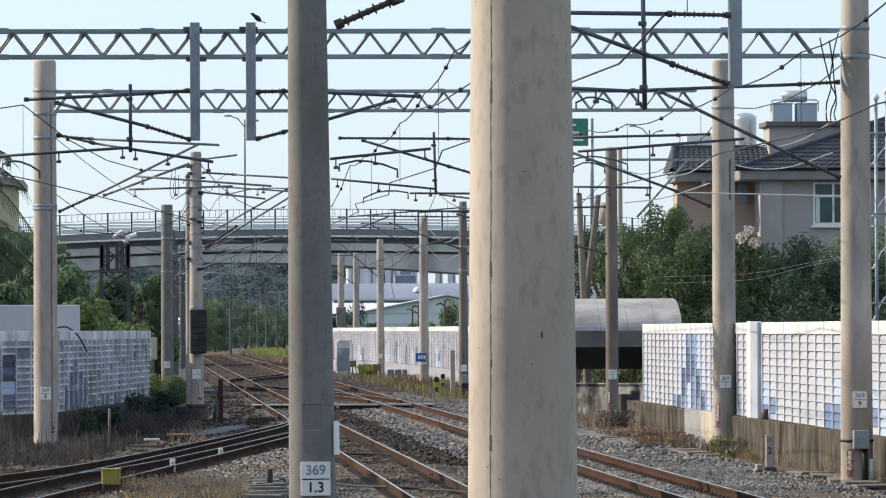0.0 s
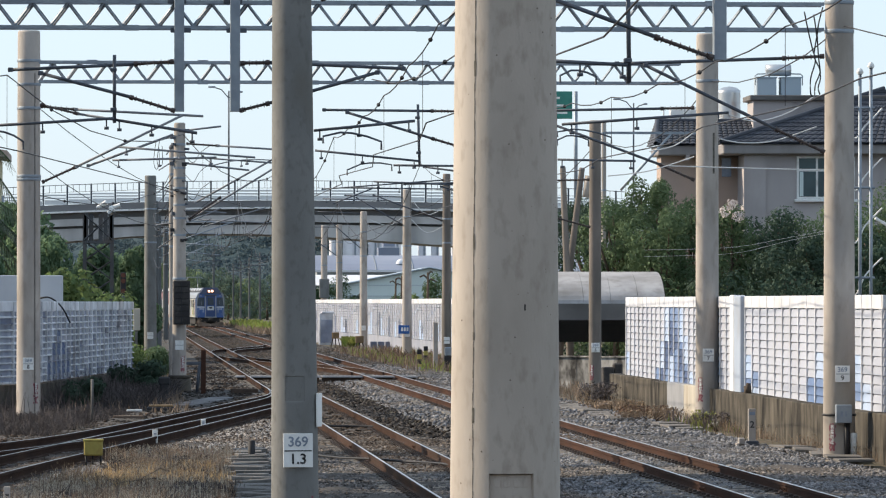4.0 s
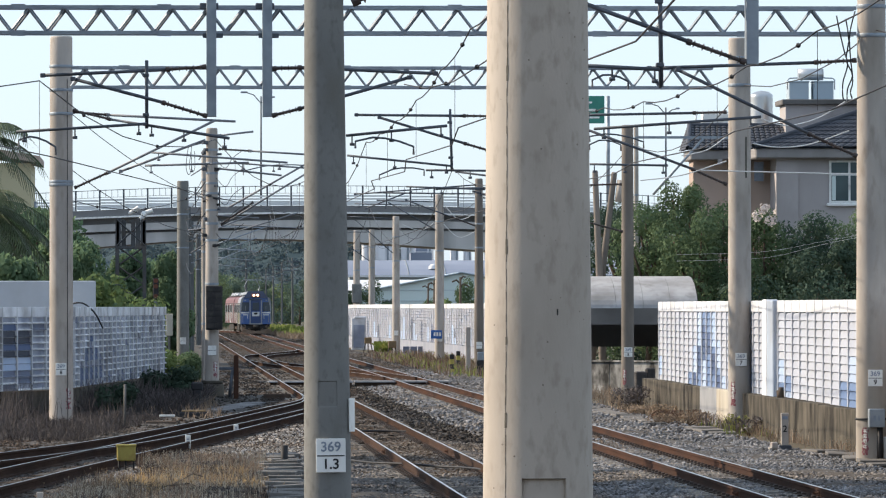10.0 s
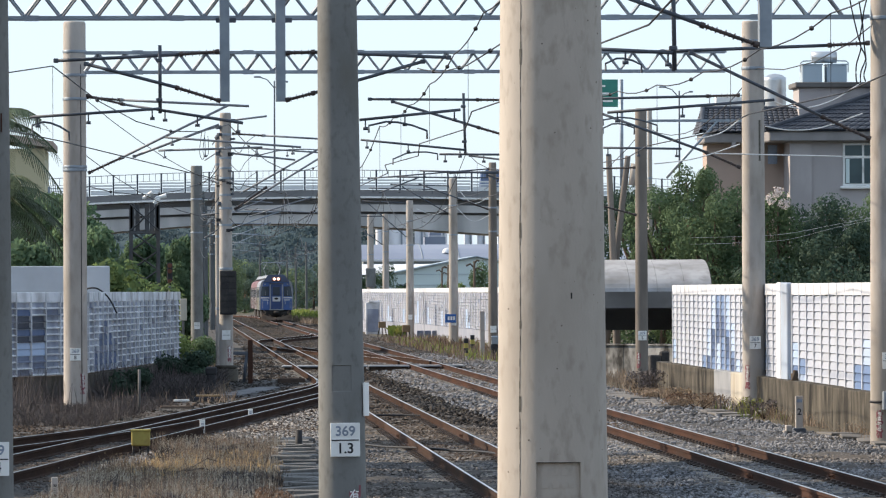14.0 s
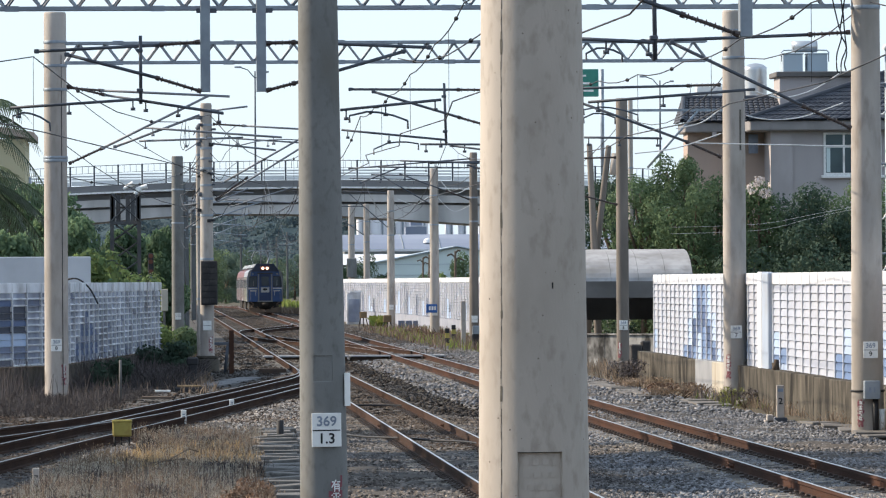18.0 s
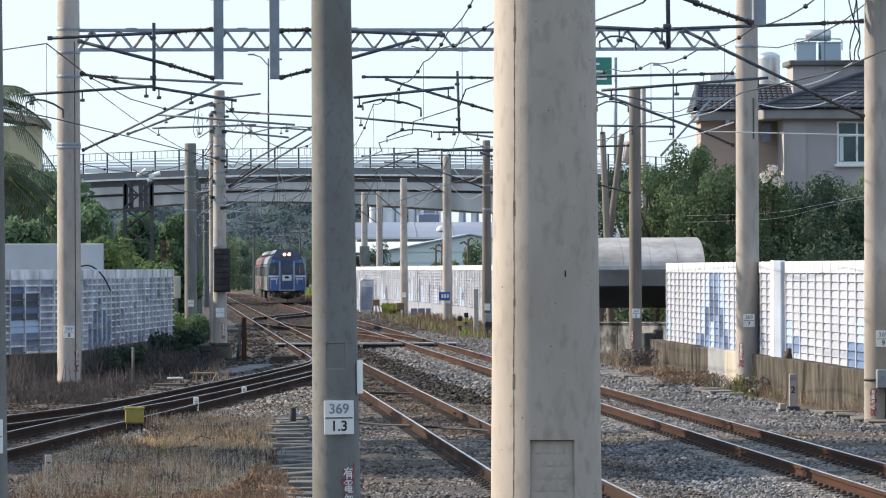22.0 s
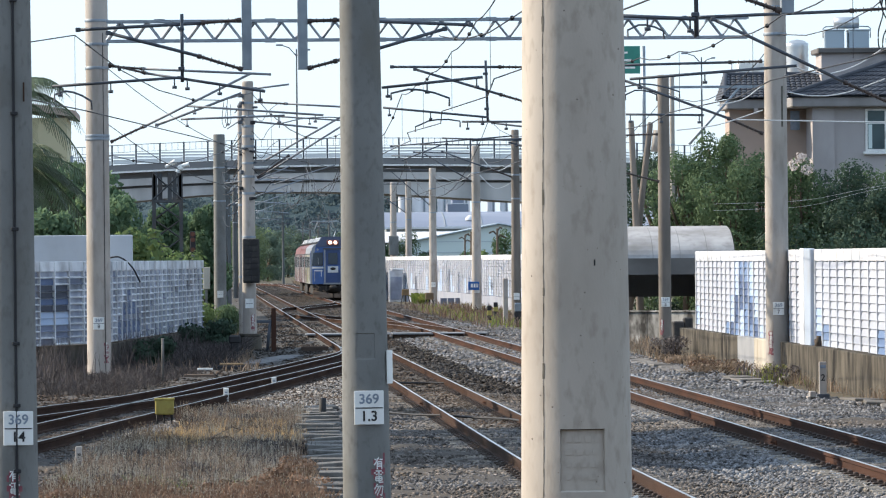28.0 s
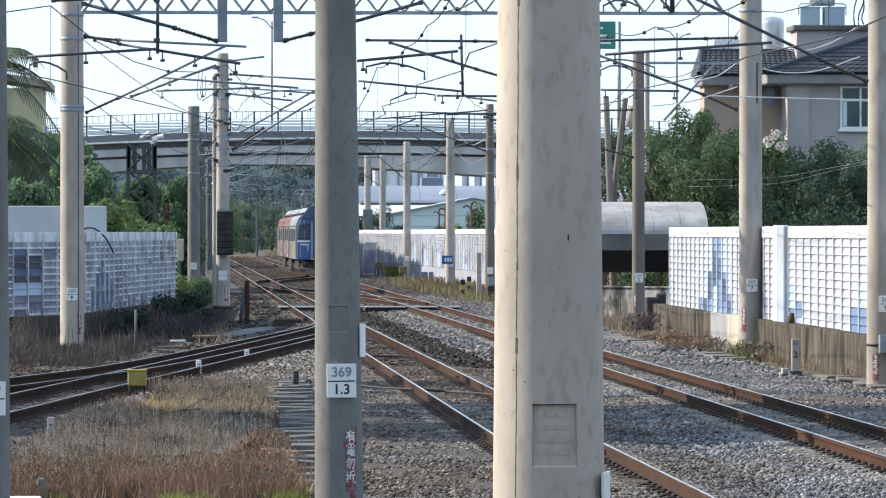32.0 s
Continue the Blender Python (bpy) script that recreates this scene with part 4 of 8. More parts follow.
def barrier(name, label, pts, z0, rows, module, pattern, face=-1, pieces=True, group="noise barriers", old=False):
    """A louvred panel fence on a plan of points: posts every module, slats between them, a cap rail. face: -1 shows its front to the right of the way."""
    t = thing(name, label, "noise barrier", (pts[0][0], pts[0][1], 0), group, "structure" if not pieces else "")
    o = Vector((pts[0][0], pts[0][1], 0))
    col = 0
    for a, b in zip(pts[:-1], pts[1:]):
        a, b = Vector((*a, 0)), Vector((*b, 0))
        L = (b - a).length
        n = max(1, round(L / module))
        w = L / n
        ang = math.degrees(math.atan2(b.y - a.y, b.x - a.x))
        for k in range(n):
            q = a + (b - a) * (k / n) - o
            base = pose(q.x, q.y, z0, 0, 0, ang)
            p = part("post", POST_GREY if old else POST, None, t)
            p.matrix_basis = base @ Matrix.Diagonal((1, -face if face < 0 else -1, rows * ROW + CAP_H, 1))
            c = part("cap_rail", CAP_GREY if old else CAP, None, t)
            c.matrix_basis = base @ pose(0.02, 0, rows * ROW) @ Matrix.Diagonal((w - 0.04, -face if face < 0 else -1, 1, 1))
            if pieces:
                for j in range(rows):
                    s = part("slat", SLAT[pattern(col, j)], None, t)
                    s.matrix_basis = base @ pose(0.028, 0, j * ROW) @ Matrix.Diagonal((w - 0.056, -face if face < 0 else -1, 1, 1))
            else:
                by = {}
                for j in range(rows):
                    by.setdefault(pattern(col, j), []).append(j)
                for key, js in by.items():
                    mb = Mesh()
                    for j in js:
                        mb.add([(x * (w - 0.08) + 0.04, y * (-face if face < 0 else -1), z + j * ROW) for x, y, z in [tuple(v.co) for v in SLAT[key].vertices]], [tuple(f.vertices) for f in SLAT[key].polygons])
                    s = part("barrier_panel", mb, key, t)
                    s.matrix_basis = base
            col += 1
    return t


def right_pattern(c, j):
    """A stepped blue tower among white cells on the farther stretch."""
    navy = {8: (0, 1), 9: (2, 5), 10: (4, 8), 11: (5, 7), 12: (2, 4), 13: (0, 1)}
    blue = {7: (0, 1), 9: (0, 1), 10: (9, 10), 11: (0, 10), 12: (0, 5), 13: (2, 2)}
    pale = {0: (1, 3), 8: (2, 5), 9: (6, 10), 10: (0, 10), 12: (6, 10), 13: (3, 6), 14: (0, 1), 19: (1, 4)}
    for key, spans in (("slat_navy", navy), ("slat_blue", blue), ("slat_pale", pale)):
        if c in spans and spans[c][0] <= j <= spans[c][1]:
            return "slat_dusk" if key == "slat_navy" else key
    return "slat_white"


def near_pattern(c, j):
    """Low blue steps at both sides of the thick pole."""
    blue = {0: (1, 1), 1: (1, 2), 8: (0, 2), 9: (0, 2), 10: (0, 2), 11: (0, 3), 12: (0, 2), 13: (1, 2), 20: (0, 2), 21: (0, 4), 22: (0, 1)}
    pale = {0: (0, 4), 1: (0, 0), 9: (3, 5), 10: (3, 6), 11: (4, 6), 12: (3, 6), 13: (3, 5), 14: (0, 2), 20: (3, 4), 21: (5, 6)}
    for key, spans in (("slat_blue", blue), ("slat_pale", pale)):
        if c in spans and spans[c][0] <= j <= spans[c][1]:
            return key
    return "slat_white"


barrier("noise_barrier", "white louvred noise barrier with blue mosaic cells on a concrete wall", [(12.98, 147.0), (12.98, 121)], 0.76, 11, 1.18, right_pattern)
barrier("noise_barrier", "white louvred noise barrier with a blue stepped pattern", [(13.05, 119.0), (13.05, 78)], 0.76, 11, 1.36, near_pattern)
t = thing("barrier_pier", "wide pier between two stretches of barrier, white with a shaded face", "pier", (12.88, 119.05, 0.74), kind="structure")
part("white_face", Mesh().cbox(0, 1.15, 0, 0.26, 1.9, 2.12, 0.02), "post_white", t)
# the pier's shaded half is a separate face in a bluer colour
part("blue_face", Mesh().cbox(0.02, 0, 0, 0.28, 1.14, 2.1, 0.02), "pier_shade", t, "face coloured pale grey-blue as its shading")


def left_pattern(c, j):
    if (c == 2 and 5 <= j < 10) or (c == 3 and 5 <= j < 9):
        return "slat_navy" if j % 3 else "slat_dusk"
    if c in (2, 3) and j < 5:
        return "slat_pale" if j > 2 else ("slat_dull" if (c + j) % 3 else "slat_grey")
    if c in (8, 9, 10, 11, 12) and j < 8 - 2 * abs(c - 10):
        return "slat_dusk" if (c * 3 + j * 5) % 3 else "slat_dull"
    if c > 13 and j < 2 and c % 3:
        return "slat_dull"
    if (c * 13 + j * 7) % 23 == 0:
        return "slat_dull"
    return "slat_grey"


barrier("noise_barrier", "weathered grey-white louvred barrier with dark blue cells, in shade", [(-4.9, 138.0), (-4.35, 137.0), (-2.35, 144.5), (0.02, 173.0)], 0.64, 11, 1.3, left_pattern, old=True)


def far_pattern(c, j):
    return "slat_pale" if j < (c * 5) % 9 and c % 6 < 2 else ("slat_dull" if j < 3 + (c * 7) % 6 and c % 5 == 2 else "slat_grey" if (c * 11 + j * 3) % 7 == 0 else "slat_shade")


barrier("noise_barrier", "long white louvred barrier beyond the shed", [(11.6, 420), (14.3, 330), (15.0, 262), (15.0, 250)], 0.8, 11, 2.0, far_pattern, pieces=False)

# low walls under the barriers
def low_wall(name, label, pts, z1, thick, material, joints=4.0):
    t = thing(name, label, "wall", (pts[0][0], pts[0][1], 0), kind="structure")
    o = Vector((pts[0][0], pts[0][1], 0))
    for a, b in zip(pts[:-1], pts[1:]):
        a, b = Vector((*a, 0)), Vector((*b, 0))
        L = (b - a).length
        n = max(1, round(L / joints))
        for k in range(n):
            q = a + (b - a) * (k / n) - o
            s = part("wall_panel", Mesh().cbox(0.006, -thick / 2, -0.1, L / n - 0.006, thick / 2, z1 + random.uniform(-0.01, 0.01), 0.015), material if not callable(material) else material(k), t)
            s.matrix_basis = pose(q.x, q.y, 0, 0, 0, math.degrees(math.atan2(b.y - a.y, b.x - a.x)))
    return t


low_wall("wall_right", "low stained concrete wall under the white barrier", [(12.9, 150), (12.9, 77)], 0.8, 0.3, lambda k: "wall_fresh" if k == 5 else "crossing" if k == 4 else "wall_old")
low_wall("wall_left", "dark low concrete wall under the shaded barrier", [(-5.3, 136.5), (-2.3, 145), (0.1, 174)], 0.62, 0.3, "wall_old")
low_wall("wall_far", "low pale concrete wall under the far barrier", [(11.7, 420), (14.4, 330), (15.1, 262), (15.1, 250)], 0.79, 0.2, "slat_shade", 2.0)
low_wall("wall_shed", "patchy old concrete wall in front of the shed", [(12.3, 180.5), (16.2, 177)], 0.95, 0.3, "wall_patchy", 3.0)
single("wall_coping", Mesh().box(0, -0.2, 0.955, 5.2, 0.2, 1.0, pose(12.3, 180.5, 0, 0, 0, -41.9)), "wall_patchy", "pale coping along the old wall", "coping", kind="structure")

# ---- shed with a barrel roof ----
t = thing("barrel_shed", "open shed with a grey barrel roof and dark inside", "shed", (13.95, 188, 0))
rr, prof = 2.6, []
for k in range(25):
    a = radians(8 + k * 6.83)
    prof.append((-math.cos(a) * 3.4, 2.45 + math.sin(a) * 1.28))
for k in range(6):
    rb = Mesh()
    vs = [(x, yy, z) for x in (-1.8 + k * 0.9, -1.8 + (k + 1) * 0.9 - 0.008) for yy, z in prof]
    n = len(prof)
    vs += [(x, yy * 0.985, z - 0.04) for x, yy, z in vs]
    m2 = 2 * n
    rb.add(vs, [(i, i + 1, n + i + 1, n + i) for i in range(n - 1)] + [(m2 + i, m2 + n + i, m2 + n + i + 1, m2 + i + 1) for i in range(n - 1)] + [(i, m2 + i, m2 + i + 1, i + 1) for i in range(n - 1)] + [(n + i, n + i + 1, m2 + n + i + 1, m2 + n + i) for i in range(n - 1)])
    part("roof_sheet", rb, "shed_roof", t)
gable = Mesh()
gv = [(3.62, yy * 0.98, z - 0.02) for yy, z in prof]
gable.add(gv + [(3.56, p[1], p[2]) for p in gv], [tuple(range(len(gv)))])
part("gable", gable, "shed_roof", t)
part("fascia", Mesh().box(-1.8, -3.42, 2.12, 3.64, -3.34, 2.66), "shed_fascia", t, "dark fascia beam")
part("back_wall", Mesh().box(-1.8, 3.2, 1.35, 3.62, 3.35, 2.6).box(-1.8, 3.2, -0.05, 3.62, 3.35, 0.75), "shed_shade", t)
part("side_wall", Mesh().box(3.54, -3.3, -0.05, 3.64, 3.3, 2.6), "shed_shade", t)
part("side_wall", Mesh().box(-1.8, -3.3, -0.05, -1.7, 3.3, 2.6), "shed_shade", t)
for x in (-1.7, 1.2, 3.5):
    part("column", Mesh().box(x - 0.06, -3.38, 0, x + 0.06, -3.26, 2.1), "galv_dark", t)

# ---- road bridge ----
def crest(x):
    return -0.00115 * (x - 13.0) ** 2


BY = 440.0
t = thing("road_bridge", "grey concrete road bridge with railings over the tracks", "bridge", (0, BY, 0))
t.matrix_basis = Matrix.Translation((0, BY, 0.116)) @ Matrix.Scale(0.957, 4)
bx = np.linspace(-75, 75, 31)


def deck_strip(y0, y1, z0, z1, sag=0.0):
    mb = Mesh()
    vs, n = [], len(bx)
    for x in bx:
        d = sag * math.cos((x - 5.5) * math.pi / 25.5) * 0.5 - sag * 0.5 if sag else 0.0
        vs += [(x, y0, z0 + crest(x) + d), (x, y1, z0 + crest(x) + d), (x, y1, z1 + crest(x)), (x, y0, z1 + crest(x))]
    fs = [(4 * i + k, 4 * i + (k + 1) % 4, 4 * i + 4 + (k + 1) % 4, 4 * i + 4 + k) for i in range(n - 1) for k in range(4)]
    fs = [tuple(reversed(f)) for f in fs] + [(0, 1, 2, 3), tuple(4 * (n - 1) + k for k in (3, 2, 1, 0))]
    return mb.add(vs, fs)


part("deck", deck_strip(0.75, 13.4, 9.84, 10.42), "bridge_dark", t)
part("fascia", deck_strip(0.05, 0.9, 9.25, 9.84), "bridge", t, "grey concrete fascia beam")
part("edge_lip", deck_strip(-0.4, 0.9, 10.34, 10.48), "white_paint", t, "pale drip edge")
part("parapet", deck_strip(-0.24, 0.0, 10.45, 11.02), "bridge_dark", t)
part("parapet", deck_strip(14.0, 14.24, 10.45, 11.02), "bridge_dark", t)
part("deck_soffit", deck_strip(0.95, 13.4, 9.0, 9.82), "bridge_dark", t)
part("main_girder", deck_strip(0.35, 6.2, 8.35, 9.05, 0.9), "bridge", t)
part("main_girder", deck_strip(7.6, 12.9, 8.35, 9.05, 0.9), "bridge", t)
BAR = Mesh().box(-0.02, -0.01, 0, 0.02, 0.01, 0.6).mesh("railing_bar", "galv")
for k in range(-36, 37):
    x = k * 1.95 + 0.6
    part("railing_post", Mesh().box(x - 0.07, -0.18, 11.0 + crest(x), x + 0.07, -0.04, 12.66 + crest(x)), "galv_dark", t)
for z, h in ((12.6, 0.05), (12.02, 0.03)):
    part("railing_bar", deck_strip(-0.12, -0.06, z, z + h), "galv_dark", t)
for k in range(-36, 36):
    x = k * 1.95 + 0.6
    m_ = crest(x + 1)
    part("railing_panel", Mesh().box(x + 0.1, -0.09, 11.05 + m_, x + 1.85, -0.07, 11.42 + m_).box(x + 0.1, -0.09, 11.5 + m_, x + 1.85, -0.07, 11.64 + m_).box(x + 0.1, -0.09, 11.74 + m_, x + 1.85, -0.07, 11.88 + m_), "fence_panel", t)
    if -26 < x < 62:
        for q in range(1, 4):
            o = part("railing_bar", BAR, None, t)
            o.matrix_basis = pose(x + q * 0.49, -0.08, 12.02 + m_)
for x in (31.0, -20.0, -71, 82):
    part("pier", Mesh().cbox(x - 1.4, 1.5, -0.1, x + 1.4, 12.5, 8.6 + crest(x), 0.1), "bridge", t, "broad concrete pier")
for x in (8.0, 41.6, -30):
    z = crest(x)
    p = part("lamp_post", Mesh().rod((x, 6, 10.4 + z), (x, 6, 20.2 + z), 0.09, 0.06), "galv_dark", t, "tall double-armed street lamp")
    part("lamp_arm", Mesh().line([(x, 6, 19.6 + z), (x - 0.6, 6, 20.3 + z), (x - 1.2, 6, 20.5 + z)], 0.045).line([(x, 6, 19.6 + z), (x + 0.5, 6, 20.0 + z), (x + 0.9, 6, 20.1 + z)], 0.045), "galv_dark", p)
    part("lamp_head", Mesh().cbox(x - 1.7, 5.85, 20.45 + z, x - 1.1, 6.15, 20.6 + z, 0.04).cbox(x + 0.8, 5.85, 20.05 + z, x + 1.15, 6.15, 20.2 + z, 0.04), "galv", p)
t = thing("road_sign", "green overhead road sign on a steel mast", "road sign", (34.5, 448, 9.95))
part("mast", Mesh().rod((0.9, 0.2, 0), (0.9, 0.2, 9.6), 0.15), "galv", t)
part("sign_panel", Mesh().cbox(-1.9, -0.06, 7.4, 0.6, 0.06, 9.6, 0.03), "green_sign", t, "green panel")
for k in range(3):
    part("lettering_bar", Mesh().box(-1.6, -0.075, 7.8 + k * 0.6, 0.2 - k * 0.3, -0.062, 7.95 + k * 0.6), "white_paint", t)

# ---- house on the right ----
HX, HY = 22.4, 205.0
t = thing("house", "grey two-storey house with dark tiled hip roof and roof tanks", "house", (HX, HY, 0))
part("wall", Mesh().box(0, 0, 0, 11.0, 8, 8.15), "house_wall", t, "grey rendered front wing")
part("wall", Mesh().box(-2.85, 2.5, 0, 0.0, 4.2, 8.15), "house_wall2", t, "beige set-back wing")
part("corner_pilaster", Mesh().box(-0.05, -0.12, 0, 0.75, 0.0, 8.15), "house_wall", t)
part("eave_band", Mesh().cbox(-0.85, -0.5, 8.12, 11.9, 4.0, 8.5, 0.04), "eave_paint", t)
part("eave_band", Mesh().cbox(-3.02, 1.8, 8.12, -0.86, 4.6, 8.5, 0.04), "eave_paint", t)
part("roof_tower", Mesh().box(0.64, 3.0, 8.4, 5.4, 5.0, 10.2), "house_wall", t, "rendered stair tower")
part("tower_cap", Mesh().cbox(0.49, 2.8, 10.2, 5.6, 5.3, 10.4, 0.03), "shed_fascia", t, "dark coping slab")


def tiled(poly, n_axis, name="roof_slope"):
    """A roof slope with raised rolls of tiles: poly is four corners, eave first."""
    a, b, c, d = [Vector(p) for p in poly]
    mb = Mesh()
    nrm = (b - a).cross(d - a).normalized()
    cols, rws = n_axis
    for i in range(cols):
        u = (i + 0.5) / cols
        for j in range(rws):
            v0, v1 = j / rws, (j + 1.06) / rws
            p0 = (a.lerp(b, u)).lerp(d.lerp(c, u), v0)
            p1 = (a.lerp(b, u)).lerp(d.lerp(c, u), min(v1, 1))
            w0 = (b - a).length / cols * (1 - v0) + (c - d).length / cols * v0
            ax = (b - a).normalized()
            vs = []
            for p, lift in ((p0, 0.03), (p1, 0.0)):
                for q in range(5):
                    th = math.pi * q / 4
                    vs.append(p + ax * (-math.cos(th) * w0 * 0.5) + nrm * (lift + 0.012 + math.sin(th) * 0.05))
            mb.add(vs, [(q, q + 1, 6 + q, 5 + q) for q in range(4)] + [(0, 1, 2, 3, 4)], False)
    mb.add([p - nrm * 0.01 for p in (a, b, c, d)], [(0, 1, 2, 3)])
    return mb


part("roof_slope", tiled([(-0.95, -0.6, 8.5), (12.1, -0.6, 8.5), (6.2, 3.6, 10.6), (5.6, 3.6, 10.6)], (44, 14)), "roof_tile", t, "dark glazed tile slope")
part("roof_slope", tiled([(-0.3, 5.0, 8.5), (-0.95, -0.6, 8.5), (5.6, 3.6, 10.6), (5.6, 3.7, 10.6)], (26, 14)), "roof_tile", t)
part("roof_slope", tiled([(-3.12, 1.7, 8.5), (0.7, 1.7, 8.5), (0.7, 4.0, 9.42), (-2.85, 4.0, 9.42)], (18, 9)), "roof_tile", t)
part("roof_slope", tiled([(-3.12, 4.6, 8.5), (-3.12, 1.7, 8.5), (-2.85, 4.0, 9.42), (-2.85, 4.1, 9.42)], (12, 9)), "roof_tile", t)
part("hip_ridge", Mesh().line([(-0.95, -0.6, 8.58), (5.6, 3.6, 10.68)], 0.1, 8), "roof_tile", t)
part("hip_ridge", Mesh().line([(-3.12, 1.7, 8.56), (-2.85, 4.0, 9.5)], 0.09, 8), "roof_tile", t)
part("ridge_cap", Mesh().line([(-2.85, 4.0, 9.47), (0.64, 4.0, 9.47)], 0.09, 8), "roof_tile", t)
w = part("window", Mesh().box(1.9, -0.06, 6.5, 4.03, 0.02, 8.05), "white_paint", t, "white framed sliding window")
for k, (x0, x1) in enumerate(((1.98, 2.6), (2.68, 3.3), (3.38, 3.95))):
    part("pane", Mesh().box(x0, -0.075, 6.58, x1, -0.063, 7.5), "glass", w)
    part("pane", Mesh().box(x0, -0.075, 7.6, x1, -0.063, 7.98), "glass", w)
part("window_sill", Mesh().cbox(1.8, -0.18, 6.38, 4.13, 0.0, 6.49, 0.02), "white_paint", w)
part("curtain", Mesh().box(2.0, -0.085, 6.6, 2.14, -0.077, 7.48), "green_cladding", w, "pale green curtain edge")
part("window", Mesh().box(-0.62, 2.12, 7.35, -0.28, 2.2, 8.05), "ink_grey", t, "small dark window")
for x in (-2.0, -1.6):
    part("bracket", Mesh().box(x, 1.75, 7.95, x + 0.15, 2.2, 8.15), "house_wall", t)

for x in (0.87, 1.8):
    tk = thing("roof_tank_housing", "grey square tank housing on the house's stair tower", "water tank", (HX + x, HY + 4.0, 10.4), "roof tanks")
    part("casing", Mesh().cbox(0, 0, 0, 0.75, 0.9, 0.7, 0.03), "grey_cladding", tk)
    part("lid", Mesh().cbox(-0.03, -0.03, 0.68, 0.78, 0.93, 0.73, 0.01), "grey_cladding", tk)
tk = thing("solar_water_heater", "horizontal stainless steel water heater drum on the tower", "water heater", (HX + 1.75, HY + 4.5, 11.12))
part("drum", Mesh().rod((-0.48, 0, 0.27), (0.46, 0, 0.27), 0.22, n=20), "steel_tank", tk)
part("stand", Mesh().rod((-0.35, 0, 0), (-0.35, 0, 0.2), 0.03).rod((0.3, 0, 0), (0.3, 0, 0.2), 0.03), "galv", tk)
part("pipe", Mesh().line([(-0.9, -0.2, -0.3), (-0.9, -0.2, 0.05), (-0.8, -0.2, 0.12), (-0.5, -0.2, 0.13)], 0.025).line([(0.88, -0.2, -0.3), (0.88, -0.2, 0.05), (0.8, -0.2, 0.12), (0.46, -0.2, 0.13)], 0.025), "galv", tk)
tk = thing("steel_water_tank", "ribbed stainless steel water tank behind the roof", "water tank", (HX + 0.08, HY + 6.2, 8.75))
part("barrel", Mesh().lathe([(0.40, 0), (0.42, 0.9)] + [(0.42 + 0.012 * (k % 2), 0.95 + k * 0.11) for k in range(10)] + [(0.41, 1.95), (0.27, 2.05), (0.01, 2.1)], 20), "steel_tank", tk)
part("stand", Mesh().rod((-0.3, 0, -0.36), (-0.3, 0, 0.1), 0.03).rod((0.3, 0, -0.36), (0.3, 0, 0.1), 0.03), "galv", tk)
tk = thing("roof_machinery", "pale clutter of pumps and pipes on the set-back roof", "machinery", (HX - 2.6, HY + 5.0, 9.4))
part("box", Mesh().cbox(0.35, 0, 0.1, 1.4, 0.6, 0.55, 0.03), "white_paint", tk)
part("pipe", Mesh().rod((0.1, 0.1, -0.1), (0.1, 0.1, 0.6), 0.025).rod((0, 0.1, 0.55), (1.5, 0.1, 0.6), 0.02).rod((1.5, 0.1, -0.1), (1.5, 0.1, 0.75), 0.02), "galv", tk)

# ---- left buildings ----
single("site_wall_panel", Mesh().cbox(-10, 152, 0, -1.85, 152.4, 3.42, 0.02), "hoarding", "plain white steel hoarding behind the barrier", "hoarding", kind="structure")
t = thing("yellow_building", "pale yellow building with a sloped eave behind the palm", "building", (-12.9, 250, 0))
part("wall", Mesh().box(0, 0, 0, 7.0, 8, 9.1), "yellow_wall", t)
part("parapet_roof", Mesh().add([(-0.4, -0.5, 10.7), (7.4, -0.5, 9.4), (7.4, 8.5, 9.4), (-0.4, 8.5, 10.7), (-0.4, -0.5, 10.4), (7.4, -0.5, 9.1), (7.4, 8.5, 9.1), (-0.4, 8.5, 10.4)], [(0, 1, 2, 3), (7, 6, 5, 4), (4, 5, 1, 0), (5, 6, 2, 1), (6, 7, 3, 2), (7, 4, 0, 3)]), "house_wall2", t)
part("lower_band", Mesh().box(-0.05, -0.1, 0, 7.05, 0.0, 6.6), "house_wall", t)
for x in (0.4, 2.2):
    part("window", Mesh().box(x, -0.05, 7.1, x + 1.1, 0.02, 8.5), "glass", t)
part("rain_pipe", Mesh().rod((7.2, -0.1, 0), (7.2, -0.1, 7.4), 0.06), "galv", t)


# ---- vegetation ----
def leaf_cloud(n, centres, radii, size, turn=0.4, droop=0.0):
    """Small leaf blades scattered through overlapping clumps."""
    centres, radii = np.asarray(centres, float), np.asarray(radii, float)
    pick = rng.integers(0, len(centres), n)
    d = rng.normal(size=(n, 3))
    d /= np.linalg.norm(d, axis=1)[:, None]
    rad = rng.uniform(0.45, 1.05, n) ** 0.6
    p = centres[pick] + d * radii[pick] * rad[:, None]
    ax = rng.normal(size=(n, 3))
    ax -= 0.7 * (ax * d).sum(1)[:, None] * d
    ax[:, 2] -= droop
    ax /= np.linalg.norm(ax, axis=1)[:, None]
    side = np.cross(ax, d + rng.normal(0, turn, (n, 3)))
    side /= np.linalg.norm(side, axis=1)[:, None] + 1e-9
    s = size * rng.uniform(0.5, 1.4, n)[:, None]
    v = np.stack([p - ax * s * 0.6, p + side * s * 0.32, p + ax * s * 0.6, p - side * s * 0.32], 1)
    return v.reshape(-1, 3), np.arange(4 * n).reshape(-1, 4)


